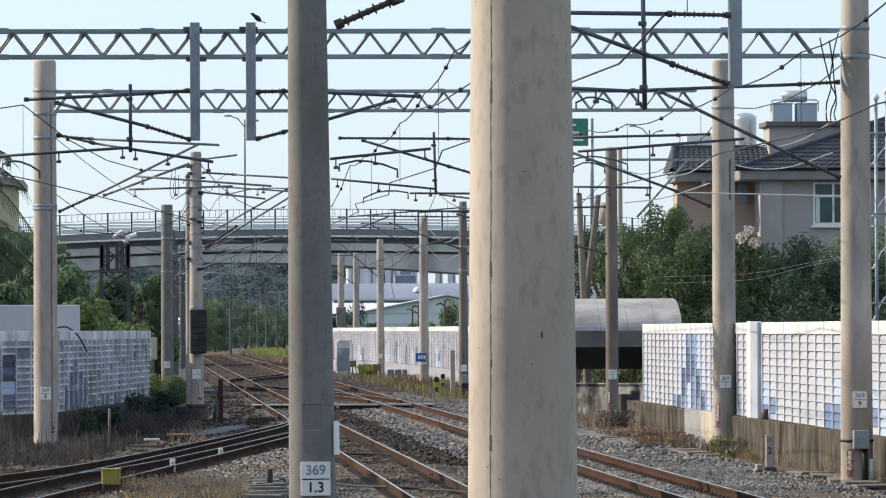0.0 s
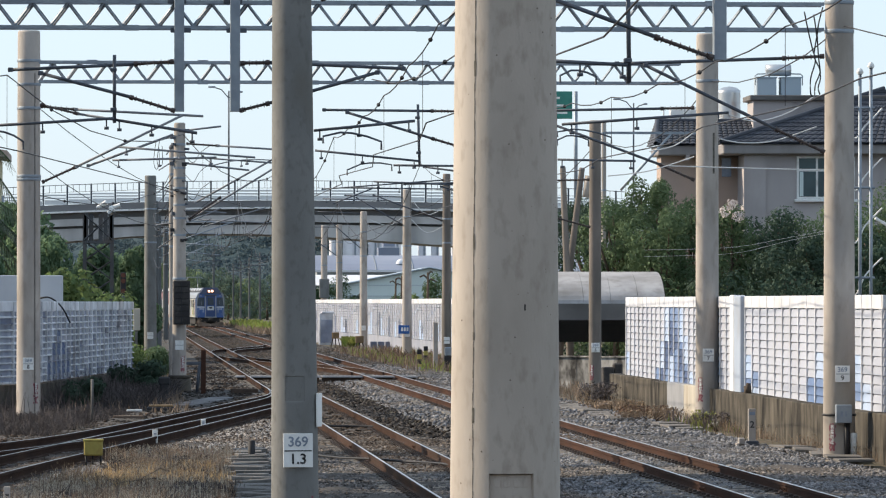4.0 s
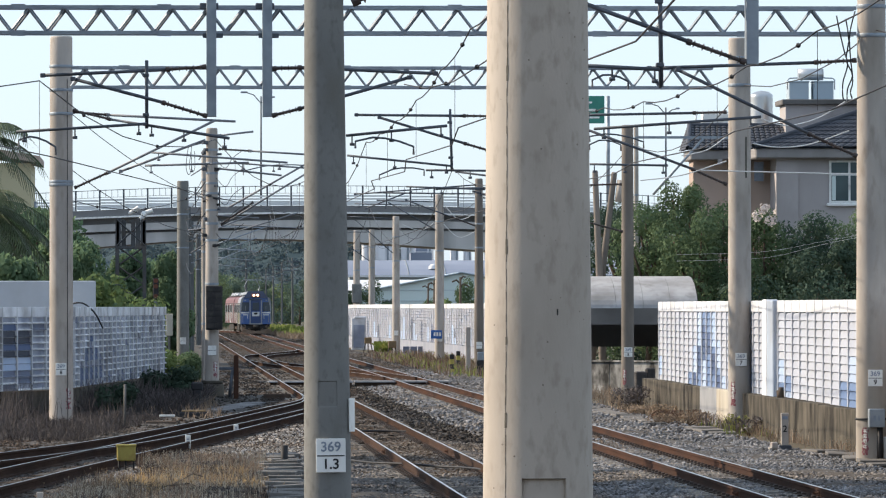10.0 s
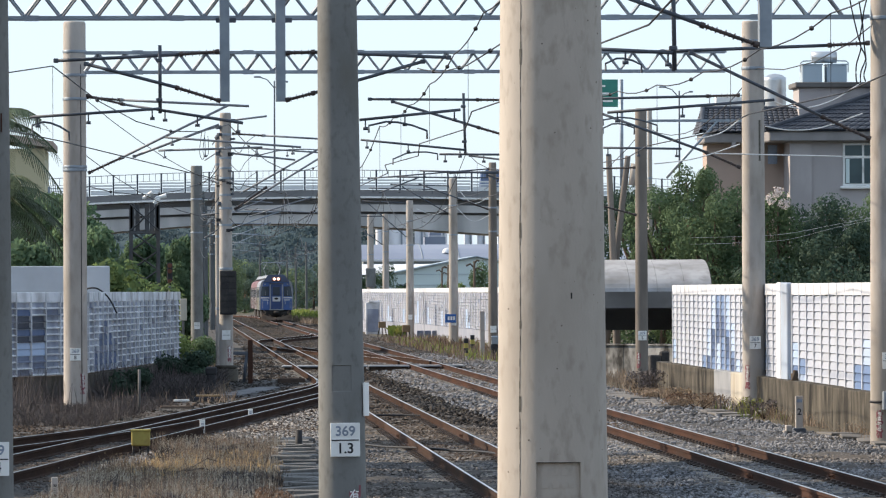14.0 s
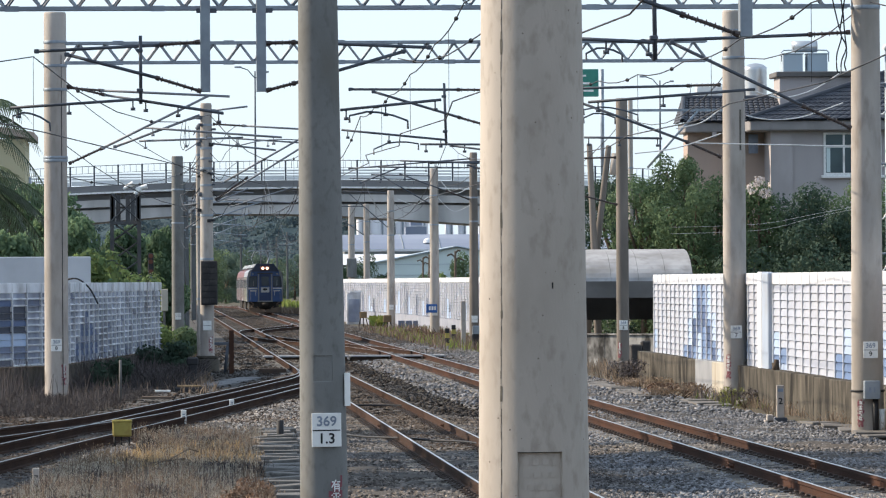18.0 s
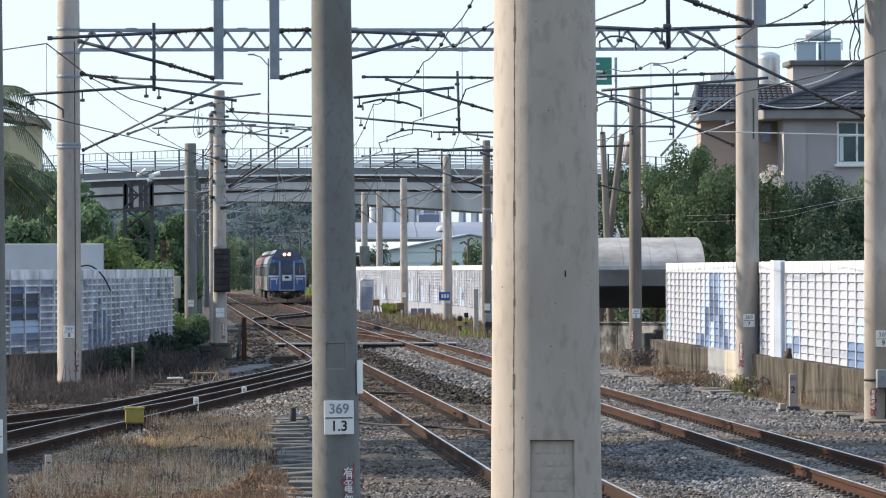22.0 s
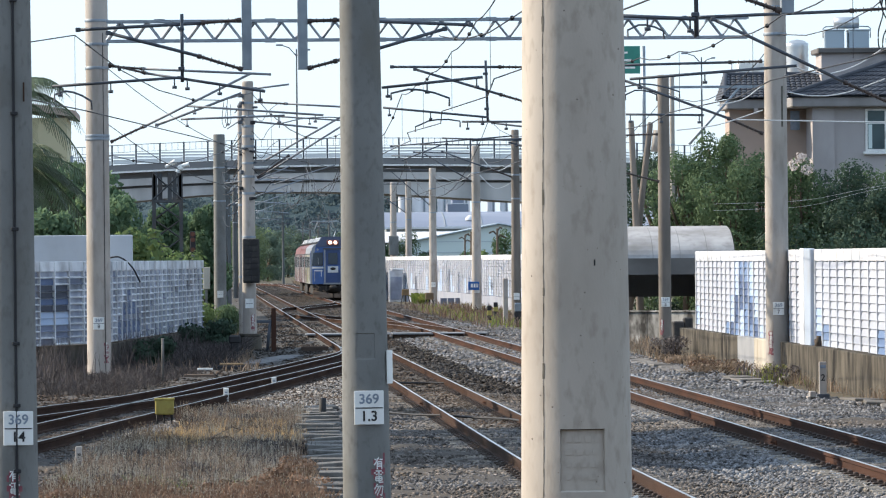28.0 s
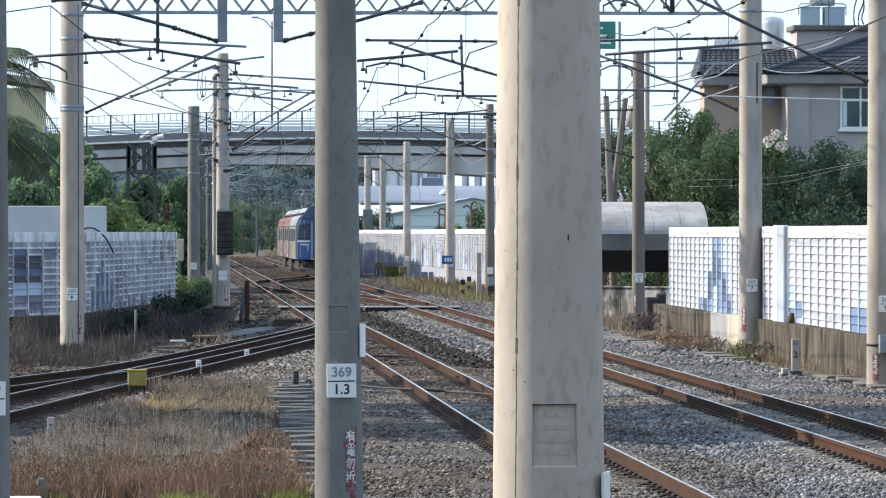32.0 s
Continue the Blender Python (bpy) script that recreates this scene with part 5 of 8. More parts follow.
def tree(x, y, height, width, leaf="leaf", n=5000, size=0.22, label="", depth=None, seed=0, base=0.35, droop=0.0, k=11):
    """A tapered trunk with limbs and an uneven crown of many small leaves."""
    rnd = random.Random(seed + int(x * 13 + y))
    t = thing("tree", label or "bushy green broadleaf tree", "tree", (x, y, 0), "trees")
    mb = Mesh().rod((0, 0, -0.1), (0.1, 0, height * 0.45), 0.03 * height, 0.018 * height, 8)
    cs, rs = [], []
    for i in range(k):
        a = i * 2.4 + rnd.random()
        h = base + (0.98 - base) * (i + 0.5) / k
        spread = width * 0.5 * (1.0 - 0.55 * max(0, (h - 0.55) / 0.45)) * rnd.uniform(0.35, 0.95)
        c = (math.cos(a) * spread, math.sin(a) * spread * ((depth or width) / width), height * h * rnd.uniform(0.92, 1.0))
        cs.append(c)
        q = rnd.uniform(0.17, 0.3) * (11 / k) ** 0.45
        rs.append((width * q, (depth or width) * q, height * q * 0.62))
        mb.rod((0.1, 0, height * 0.4), (c[0] * 0.85, c[1] * 0.85, c[2]), 0.012 * height, 0.004 * height, 5)
    part("trunk", mb, "bark", t)
    v, f = leaf_cloud(n, cs, rs, size, droop=droop)
    v[:, 2] = np.maximum(v[:, 2], 0.05)
    part("crown", soup("crown", v, f, leaf), None, t)
    return t


right_trees = []
for i, (x, y, h, w, kind) in enumerate(((17.0, 197, 6.5, 3.6, "leaf"), (18.3, 197, 7.2, 3.0, "leaf"), (19.6, 198, 6.4, 3.0, "leaf"), (18.3, 194, 5.8, 4.0, "leaf"), (16.6, 203, 6.6, 4.2, "leaf_dark"), (20.2, 190, 5.9, 2.8, "leaf"), (21.8, 191, 5.7, 3.6, "leaf_dark"), (24.0, 192, 6.0, 4.4, "leaf"), (25.9, 193, 6.5, 4.6, "leaf"), (28.3, 192, 6.5, 4.6, "leaf_dark"), (22.3, 187, 4.9, 4.0, "leaf_dark"), (24.4, 187, 4.9, 4.0, "leaf_dark"), (26.8, 187, 5.2, 4.2, "leaf_dark"), (29.4, 187, 6.0, 4.4, "leaf_dark"), (19.4, 186, 3.6, 3.4, "leaf_dark"), (21.2, 184, 3.6, 3.4, "leaf_dark"), (23.2, 183, 3.6, 3.4, "leaf_dark"), (25.4, 183, 3.6, 3.4, "leaf_dark"), (27.6, 183, 3.6, 3.4, "leaf_dark"))):
    right_trees.append(tree(x, y, h, w, kind, 17000 if h > 4 else 5000, 0.1, ("dense dark green tree in front of the house" if kind == "leaf_dark" else "sunlit bushy green tree beside the house"), seed=i, base=0.12, k=30 if h > 4 else 11))
v, f = leaf_cloud(300, [(0.0, -1.2, 6.0), (-0.25, -1.2, 5.75), (0.2, -1.2, 5.6)], [(0.22, 0.2, 0.2)] * 3, 0.085)
part("blossom", soup("blossom", v, f, "petal"), None, right_trees[5], "pale pinkish-white blossom")
for i, (x, y, h, w, kind) in enumerate(((-8.4, 226, 7.0, 4.4, "leaf_feather"), (-6.0, 232, 7.0, 4.6, "leaf_feather"), (-4.2, 228, 6.0, 3.0, "leaf_feather"), (-4.2, 262, 5.6, 4.4, "leaf_feather"), (-1.6, 264, 5.4, 2.6, "leaf_feather"), (0.1, 266, 5.2, 2.2, "leaf_feather"), (-2.0, 268, 4.6, 3.6, "leaf_feather"), (-3.9, 214, 4.9, 3.6, "leaf_feather"), (-0.3, 270, 5.0, 3.4, "leaf_feather"), (-10.4, 220, 6.0, 4.5, "leaf_feather"), (-5.4, 196, 4.6, 3.0, "leaf_feather"), (-2.6, 186, 3.6, 2.4, "leaf_light"))):
    tree(x, y, h, w, kind, 9000, 0.2, "feathery green tree behind the shaded barrier", seed=30 + i, base=0.12, droop=0.8, k=22)
# tall trees past the diverging track, added out of view to shade the yard
for i, (x, y, h, w, low) in enumerate(((-19.0, 84.5, 15, 7.0, 0.3), (-12.5, 81.0, 13.5, 6.5, 0.3), (-7.5, 79.0, 10.0, 5.5, 0.3), (-15.0, 105.0, 12.5, 5.0, 0.3), (-9.0, 82.0, 13.2, 6.0, 0.72), (-9.2, 91.5, 13.2, 6.0, 0.72), (-9.0, 87.5, 13.4, 6.5, 0.7))):
    tree(x, y, h, w, "leaf", 5000, 0.32, "tall leafy tree added out of view to shade the yard", seed=90 + i, base=low)
# woods beyond the bend
for i in range(26):
    x = -16 + i * 2.1 + random.uniform(-1, 1)
    y = (850 if x > 9 else 760) + random.uniform(0, 60)
    tree(x, y, random.uniform(5.5, 8.0) + (0.8 if x < 9 else 0.0), 6.5, "far_leaf" if i % 4 else "far_leaf_light", 2800, 0.32, "distant green tree beyond the bend of the tracks", seed=60 + i, base=0.06)
for i, (x, y, h, w, kind) in enumerate(((6.2, 705, 6.6, 4.6, "far_leaf_light"), (3.2, 700, 7.2, 4.8, "far_leaf_light"), (8.6, 730, 5.6, 4.4, "far_leaf"), (0.2, 705, 6.6, 4.6, "far_leaf"), (-3.0, 715, 6.8, 4.6, "far_leaf_light"))):
    tree(x, y, h, w, kind, 7000, 0.19, "sunlit bushy tree beside the far bend of the tracks", seed=160 + i, base=0.05)
for k in range(6):
    single("boundary_post", Mesh().cbox(4.3 + k * 0.42, 690, -0.1, 4.5 + k * 0.42, 690.2, 1.9 + 0.2 * (k % 3), 0.02), "silo" if k % 2 else "slab_pale", "upright pale concrete post of a fence at the far bend", "post", "boundary posts")
for i, (x, y, h, w, kind) in enumerate(((15.9, 436, 4.7, 2.6, "leaf"), (14.3, 440, 4.0, 2.2, "leaf"), (16.25, 303, 4.15, 1.5, "leaf"), (17.6, 440, 3.5, 1.8, "leaf_dark"), (20.3, 425, 3.3, 2.0, "leaf"))):
    tree(x, y, h, w, kind, 4000, 0.12, "green shrubby tree behind the far barrier", seed=80 + i, base=0.2)
for x, y, h in ((15.75, 300, 4.3), (19.65, 420, 4.45), (20.1, 420, 4.7)):
    t = thing("dead_tree", "bare dark stump with broken limbs behind the far barrier", "dead tree", (x, y, 0), "dead trees")
    part("trunk", Mesh().rod((0, 0, -0.1), (0.04, 0, h), 0.1, 0.06, 7), "bark", t)
    for k in range(3):
        part("limb", Mesh().line([(0.03, 0, h - 0.15 - 0.2 * k), ((-1) ** k * 0.18, 0, h + 0.05 - 0.2 * k), ((-1) ** k * (0.3 + 0.1 * k), 0.05, h - 0.25 * k)], 0.05, 5), "bark", t)

# the wooded hill, its distance haze put into the blue-green colours
hx = np.linspace(-260, 120, 191)
hy = np.linspace(1050, 1500, 110)
gx2, gy2 = np.meshgrid(hx, hy)
env = np.clip((gy2 - 1050) / 300, 0, 1) * np.clip((66 - gx2) / 16, 0, 1)
hz = env * 21 + (rng.normal(0, 0.5, gx2.shape) + 0.35 * np.sin(gx2 * 0.61 + 2 * np.sin(gy2 * 0.11))) * (env > 0.01) + 2 * np.sin(gx2 / 23) * env
vv = np.stack([gx2, gy2, hz - 0.2], -1).reshape(-1, 3)
ix = np.arange(gx2.size).reshape(gx2.shape)
qq = np.stack([ix[:-1, :-1], ix[:-1, 1:], ix[1:, 1:], ix[1:, :-1]], -1).reshape(-1, 4)
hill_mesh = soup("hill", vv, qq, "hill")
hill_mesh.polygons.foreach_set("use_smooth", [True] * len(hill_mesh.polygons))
single("backdrop_hill", hill_mesh, None, "wooded hill in the distance, its haze put into a blue-green colour", "hill", kind="structure")
n = 900
px_, py_ = rng.uniform(-75, 66, n), rng.uniform(1055, 1360, n)
ii = np.clip(np.round((py_ - 1050) / (450 / 109)).astype(int), 0, 109)
jj = np.clip(np.round((px_ + 260) / 2.0).astype(int), 0, 190)
centres = np.stack([px_, py_, hz[ii, jj] + rng.uniform(-0.6, 0.9, n)], -1)
big = rng.uniform(1.6, 3.4, n)
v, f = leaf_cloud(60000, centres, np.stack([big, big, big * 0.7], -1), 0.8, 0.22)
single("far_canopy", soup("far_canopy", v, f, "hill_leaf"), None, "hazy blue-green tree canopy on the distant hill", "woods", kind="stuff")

# ---- works beyond the bridge ----
def vault(x0, x1, y0, y1, z0, rise, steps=10):
    """A shallow barrel roof along x, with its end faces."""
    prof = [(y0 + (y1 - y0) * k / steps, z0 + rise * math.sin(math.pi * k / steps) ** 0.8) for k in range(steps + 1)]
    n = len(prof)
    return Mesh().add([(x, y, z) for x in (x0, x1) for y, z in prof], [(k, n + k, n + k + 1, k + 1) for k in range(n - 1)] + [tuple(range(n)), tuple(reversed(range(n, 2 * n)))])


t = thing("factory_hall", "long factory hall with a lilac-grey vaulted roof", "factory", (25.0, 760, 0), "factory halls")
part("wall", Mesh().box(0, 0, -0.1, 46, 30, 6.75), "hall_wall", t, "shaded grey wall")
part("gutter", Mesh().box(-0.3, -0.4, 6.75, 46.3, 0.2, 7.05), "white_sheet", t, "white eaves gutter")
part("roof", vault(-0.4, 46.4, -0.2, 30.2, 7.05, 2.1), "lilac_roof", t)
for x in range(3, 46, 5):
    part("roof_rib", Mesh().line([(x, -0.2 + 30.4 * k / 10, 7.08 + 2.1 * math.sin(math.pi * k / 10) ** 0.8) for k in range(11)], 0.06, 4), "hall_wall", t)
for x in (11.5, 20.5):
    part("roof_dome", Mesh().lathe([(0.7, 0), (0.65, 0.3), (0.4, 0.6), (0.02, 0.7)], 14, pose(x, 3.0, 7.9)), "white_sheet", t, "small white dome")
t = thing("factory_hall", "low hall with a bright white sheet roof", "factory", (17.0, 620, 0), "factory halls")
part("wall", Mesh().box(0, 0, -0.1, 14, 16, 4.6), "hall_wall", t)
part("roof", Mesh().add([(-0.4, -0.6, 4.55), (14.4, -0.6, 4.55), (14.4, 8, 5.75), (-0.4, 8, 5.75), (14.4, 16.6, 4.55), (-0.4, 16.6, 4.55)], [(0, 1, 2, 3), (3, 2, 4, 5), (0, 3, 5), (1, 4, 2)]), "white_sheet", t)
t = thing("factory_hall", "pale green gabled shed hall", "factory", (18, 520, 0), "factory halls")
gab = [(0, 0), (19, 0), (19, 4.0), (9.5, 5.82), (0, 4.0)]
part("wall", Mesh().add([(x, 0, z) for x, z in gab] + [(x, 16, z) for x, z in gab], [(0, 1, 2, 3, 4), (9, 8, 7, 6, 5)] + [(k, 5 + k, 5 + (k + 1) % 5, (k + 1) % 5) for k in range(5)]), "green_cladding", t)
for z in (3.25, 4.25):
    part("cladding_joint", Mesh().box(max(0.1, (z - 4.0) / 0.1916 + 0.2), -0.05, z, min(18.9, 19 - (z - 4.0) / 0.1916 - 0.2), 0.0, z + 0.05), "grey_cladding", t)
for (xa, za), (xb, zb) in (((-0.5, 3.9), (9.5, 5.84)), ((9.5, 5.84), (19.5, 3.9))):
    part("roof_slope", Mesh().add([(xa, -0.4, za + 0.03), (xb, -0.4, zb + 0.03), (xb, 16.5, zb + 0.03), (xa, 16.5, za + 0.03), (xa, -0.4, za + 0.13), (xb, -0.4, zb + 0.13), (xb, 16.5, zb + 0.13), (xa, 16.5, za + 0.13)], [(3, 2, 1, 0), (4, 5, 6, 7), (0, 1, 5, 4), (1, 2, 6, 5), (2, 3, 7, 6), (3, 0, 4, 7)]), "grey_cladding", t)
t = thing("process_building", "blue-grey process building among the silos", "factory", (38.9, 888, 0))
part("block", Mesh().box(0, 0, -0.1, 3.3, 6, 11.3).box(0.8, 0.5, 11.3, 2.6, 5, 12.0), "lilac_roof", t)
part("roof_rail", Mesh().box(0, -0.05, 11.35, 3.3, 0.0, 11.5), "white_sheet", t)
for x, rad in ((32.3, 0.75), (35.1, 1.36), (38.55, 0.75), (40.0, 0.68), (41.9, 1.15), (46.4, 0.65), (48.5, 0.65), (52, 0.9), (54.5, 0.9), (57.5, 0.8), (61, 0.9), (64, 0.9)):
    silo = thing("silo", "tall pale concrete storage silo", "silo", (x, 900, 0), "silos")
    part("barrel", Mesh().lathe([(rad, -0.1), (rad, 15.5), (rad * 0.9, 16.2), (0.05, 16.6)], 20), "silo", silo)
    part("ladder", Mesh().box(rad * 0.3, -rad - 0.15, 0, rad * 0.3 + 0.3, -rad - 0.02, 15.6), "galv", silo)
    for z in (12.6, 14.4):
        part("band", Mesh().lathe([(rad, z), (rad + 0.05, z + 0.02), (rad + 0.05, z + 0.16), (rad, z + 0.18)], 20), "galv", silo)

# ---- commuter train ----
for key, c, rg in (("train_blue", (0.052, 0.108, 0.285), 0.4), ("train_door_blue", (0.036, 0.064, 0.165), 0.45), ("train_white", (0.55, 0.56, 0.57), 0.4), ("train_cream", (0.42, 0.40, 0.33), 0.5), ("train_red", (0.17, 0.062, 0.062), 0.5), ("train_steel", (0.27, 0.28, 0.30), 0.35), ("train_roof", (0.075, 0.078, 0.082), 0.8), ("train_under", (0.03, 0.027, 0.025), 0.8), ("train_dust", (0.17, 0.125, 0.095), 0.9), ("train_glass", (0.035, 0.045, 0.06), 0.2), ("train_yellow", (0.42, 0.28, 0.08), 0.5), ("train_green", (0.13, 0.22, 0.10), 0.5), ("train_pale_blue", (0.25, 0.40, 0.52), 0.4)):
    M[key] = mat(key, c, tuple(v * 0.8 for v in c), 1.5, rg, local=True, stain=tuple(v * 0.6 + 0.02 for v in c), stain_scale=0.8, stain_amount=0.2)
M["train_head"] = mat("train_head", (0.06, 0.075, 0.125), (0.05, 0.06, 0.10), 1.5, 0.6, local=True)
M["headlamp"] = mat("headlamp", (0.9, 0.85, 0.7), None, 1, 0.2, emit=(1.0, 0.62, 0.42), power=2.6, local=True)
HALF, FLOOR, EAVE, TOP = 1.43, 1.13, 3.42, 3.92
LC = 20.4


def section(inset=0.0):
    """The car's outline across the track: straight sides that lean in a little at the top and an arched roof."""
    h = HALF - inset
    pts = [(-h, FLOOR), (-h, 3.05), (-h + 0.05, EAVE - 0.1)]
    for k in range(9):
        a = radians(172 - k * 20.5)
        pts.append((math.cos(a) * (h - 0.07), EAVE + math.sin(a) * (TOP - EAVE)))
    return pts + [(h - 0.05, EAVE - 0.1), (h, 3.05), (h, FLOOR)]


def crown(x):
    """The height of the outline at x."""
    u = min(1.0, abs(x) / (HALF - 0.07))
    return EAVE + (TOP - EAVE) * math.sqrt(max(0.0, 1 - u * u)) - 0.02


def shell(y0, y1):
    mb = Mesh()
    s = section()
    n = len(s)
    vs = [(x, y0, z) for x, z in s] + [(x, y1, z) for x, z in s]
    return mb.add(vs, [(n + i, n + (i + 1) % n, (i + 1) % n, i) for i in range(n)] + [tuple(range(n)), tuple(reversed(range(n, 2 * n)))])


def slab(s, y0, y1, z0, z1, out, thick=0.012):
    """A thin panel on the side s of a car, out metres proud of it."""
    a, b = HALF + out, HALF + out + thick
    return Mesh().box(a if s > 0 else -b, y0, z0, b if s > 0 else -a, y1, z1)


def bogie(parent, y):
    b = part("bogie", Mesh().cbox(-1.05, y - 1.6, 0.5, -0.9, y + 1.6, 0.75, 0.03).cbox(0.9, y - 1.6, 0.5, 1.05, y + 1.6, 0.75, 0.03).cbox(-0.9, y - 0.3, 0.5, 0.9, y + 0.3, 0.8, 0.03), "train_under", parent)
    for dy in (-1.05, 1.05):
        for s in (-1, 1):
            part("wheel", Mesh().rod((s * 0.5, y + dy, 0.63), (s * 0.6, y + dy, 0.63), 0.43, n=20), "train_under", b)
            part("axle_box", Mesh().cbox(s * 1.0 - 0.1, y + dy - 0.16, 0.48, s * 1.0 + 0.1, y + dy + 0.16, 0.8, 0.03), "train_dust", b)
    return b


def car(name, label, front):
    c = thing(name, label, "train car", (0, 0, 0), "train cars")
    y1 = LC - 0.5
    part("body", shell(0.28 if front else 0.0, y1), "train_steel" if front else "train_red", c, "stainless steel car body" if front else "red-painted car body")
    part("roof", Mesh().sweep([(-1.1, TOP - 0.12), (1.1, TOP - 0.12), (0.85, TOP + 0.03), (-0.85, TOP + 0.03)], [(0, 1.2, 0), (0, LC - 0.9, 0)]), "train_roof", c)
    for s in (-1, 1):
        if front:
            part("side_panel", slab(s, 2.6, y1 - 0.1, FLOOR + 0.02, 3.02, 0.004), "train_cream", c, "cream side with a faded mural")
            part("side_panel", slab(s, 0.3, 1.1, FLOOR + 0.02, 3.3, 0.004), "train_blue", c)
        else:
            part("side_panel", slab(s, 5.6, 8.6, FLOOR + 0.02, 3.02, 0.004), "train_white", c)
        tints = ("train_red", "train_green", "train_yellow", "train_white", "train_pale_blue") if front else ("train_white", "train_red", "train_cream", "train_red", "train_white")
        rnd = random.Random(17 if front else 23)
        for k in range(13):
            q = 2.8 + k * 1.3
            h0 = FLOOR + rnd.uniform(0.05, 0.5)
            part("mural_patch", slab(s, q, q + rnd.uniform(0.5, 1.1), h0, h0 + rnd.uniform(0.4, 1.3), 0.018, 0.005), tints[k % 5], c)
        for k in range(8):
            yy = 3.3 + k * 2.1
            part("window", slab(s, yy, yy + 1.15, 2.2, 2.92, 0.026), "train_glass", c)
        for yy in (1.3, 7.2, 13.2, 18.3):
            part("door", slab(s, yy, yy + 0.85, FLOOR + 0.01, 3.05, 0.03, 0.02), "train_steel", c)
        part("rain_gutter", slab(s, 0.4, y1, 3.06, 3.11, 0.0, 0.03), "train_roof", c)
    for k in range(5):
        q = 2.4 + k * 3.5
        a = part("air_conditioner", Mesh().add([(x, y, z) for y in (q, q + 1.7) for x, z in ((-0.95, 3.86), (0.95, 3.86), (0.75, 4.17), (-0.75, 4.17))], [(0, 1, 2, 3), (7, 6, 5, 4), (0, 4, 5, 1), (1, 5, 6, 2), (2, 6, 7, 3), (3, 7, 4, 0)]), "train_white", c, "pale roof air conditioner")
        part("grille", Mesh().box(-0.7, q - 0.014, 3.92, 0.7, q - 0.002, 4.1), "train_under", a)
    for yy in (2.9, LC - 3.4):
        bogie(c, yy)
    part("underframe", Mesh().cbox(-1.2, 5.0, 0.42, 1.2, LC - 5.6, 1.06, 0.05), "train_under", c)
    part("gangway", Mesh().box(-0.6, y1, 1.2, 0.6, LC, 3.3), "train_under", c)
    return c


cars = []
c0 = car("train_car", "leading commuter train car with blue front and bright headlamps", True)


def nose(x, z):
    """How far back the cab front lies at x, z: flat in the middle, swept at the sides, leaning above the windows' foot."""
    return 0.34 * max(0.0, (abs(x) - 0.55) / 0.88) ** 1.8 + 0.09 * max(0.0, z - 2.2)


cols = [-1.43, -1.38, -1.2, -0.9, -0.55, -0.2, 0.2, 0.55, 0.9, 1.2, 1.38, 1.43]
mb, nz = Mesh(), 9
vs = []
for x in cols:
    top = crown(x) if abs(x) < 1.36 else 3.1 + (1.43 - abs(x)) * 4
    for k in range(nz):
        z = FLOOR + (top - FLOOR) * k / (nz - 1)
        vs.append((x, nose(x, z), z))
mb.add(vs, [(i * nz + k, (i + 1) * nz + k, (i + 1) * nz + k + 1, i * nz + k + 1) for i in range(len(cols) - 1) for k in range(nz - 1)], True)
rim = [(x, 0.9, z) for x, _, z in vs]
mb.add([vs[i * nz + nz - 1] for i in range(len(cols))] + [rim[i * nz + nz - 1] for i in range(len(cols))], [(i, i + 1, len(cols) + i + 1, len(cols) + i) for i in range(len(cols) - 1)], True)
for e in (0, len(cols) - 1):
    mb.add([vs[e * nz + k] for k in range(nz)] + [rim[e * nz + k] for k in range(nz)], [(k, k + 1, nz + k + 1, nz + k) for k in range(nz - 1)])
front = part("front_mask", mb, "train_blue", c0, "deep blue cab front with swept sides")


def on_front(name, x0, z0, x1, z1, material, out=0.01, label=""):
    """A plate that follows the cab front, out metres proud of it."""
    n = max(1, int(abs(x1 - x0) / 0.2))
    xs_ = [x0 + (x1 - x0) * i / n for i in range(n + 1)]
    vs = [(x, nose(x, z) - d, z) for d in (out, out + 0.02) for z in (z0, z1) for x in xs_]
    m = n + 1
    fs = [(2 * m + i, 2 * m + i + 1, 3 * m + i + 1, 3 * m + i) for i in range(n)]
    fs += [(i, i + 1, 2 * m + i + 1, 2 * m + i) for i in range(n)] + [(m + i, 3 * m + i, 3 * m + i + 1, m + i + 1) for i in range(n)]
    fs += [(0, 2 * m, 3 * m, m), (n, m + n, 3 * m + n, 2 * m + n)]
    return part(name, Mesh().add(vs, fs), material, c0, label)


on_front("gangway_door", -0.44, FLOOR + 0.08, 0.44, 3.34, "train_door_blue", 0.02, "dark blue gangway door")
on_front("door_window", -0.3, 2.42, 0.3, 3.15, "train_glass", 0.045)
on_front("destination_plate", -0.34, 1.87, 0.34, 2.28, "train_white", 0.045, "white plate with a dark oval")
part("emblem", Mesh().lathe([(0.001, 0.006), (0.12, 0.006), (0.12, 0.0)], 20, pose(0, -0.068, 2.12) @ Matrix.Diagonal((1.5, 1, 0.75, 1)) @ pose(0, 0, 0, 90)), "train_under", c0, "dark oval emblem")
on_front("door_head", -0.62, 3.36, 0.62, 3.46, "train_roof", 0.08, "dark hood over the gangway door")
on_front("step_plate", -0.62, FLOOR - 0.02, 0.62, FLOOR + 0.08, "train_steel", 0.12)
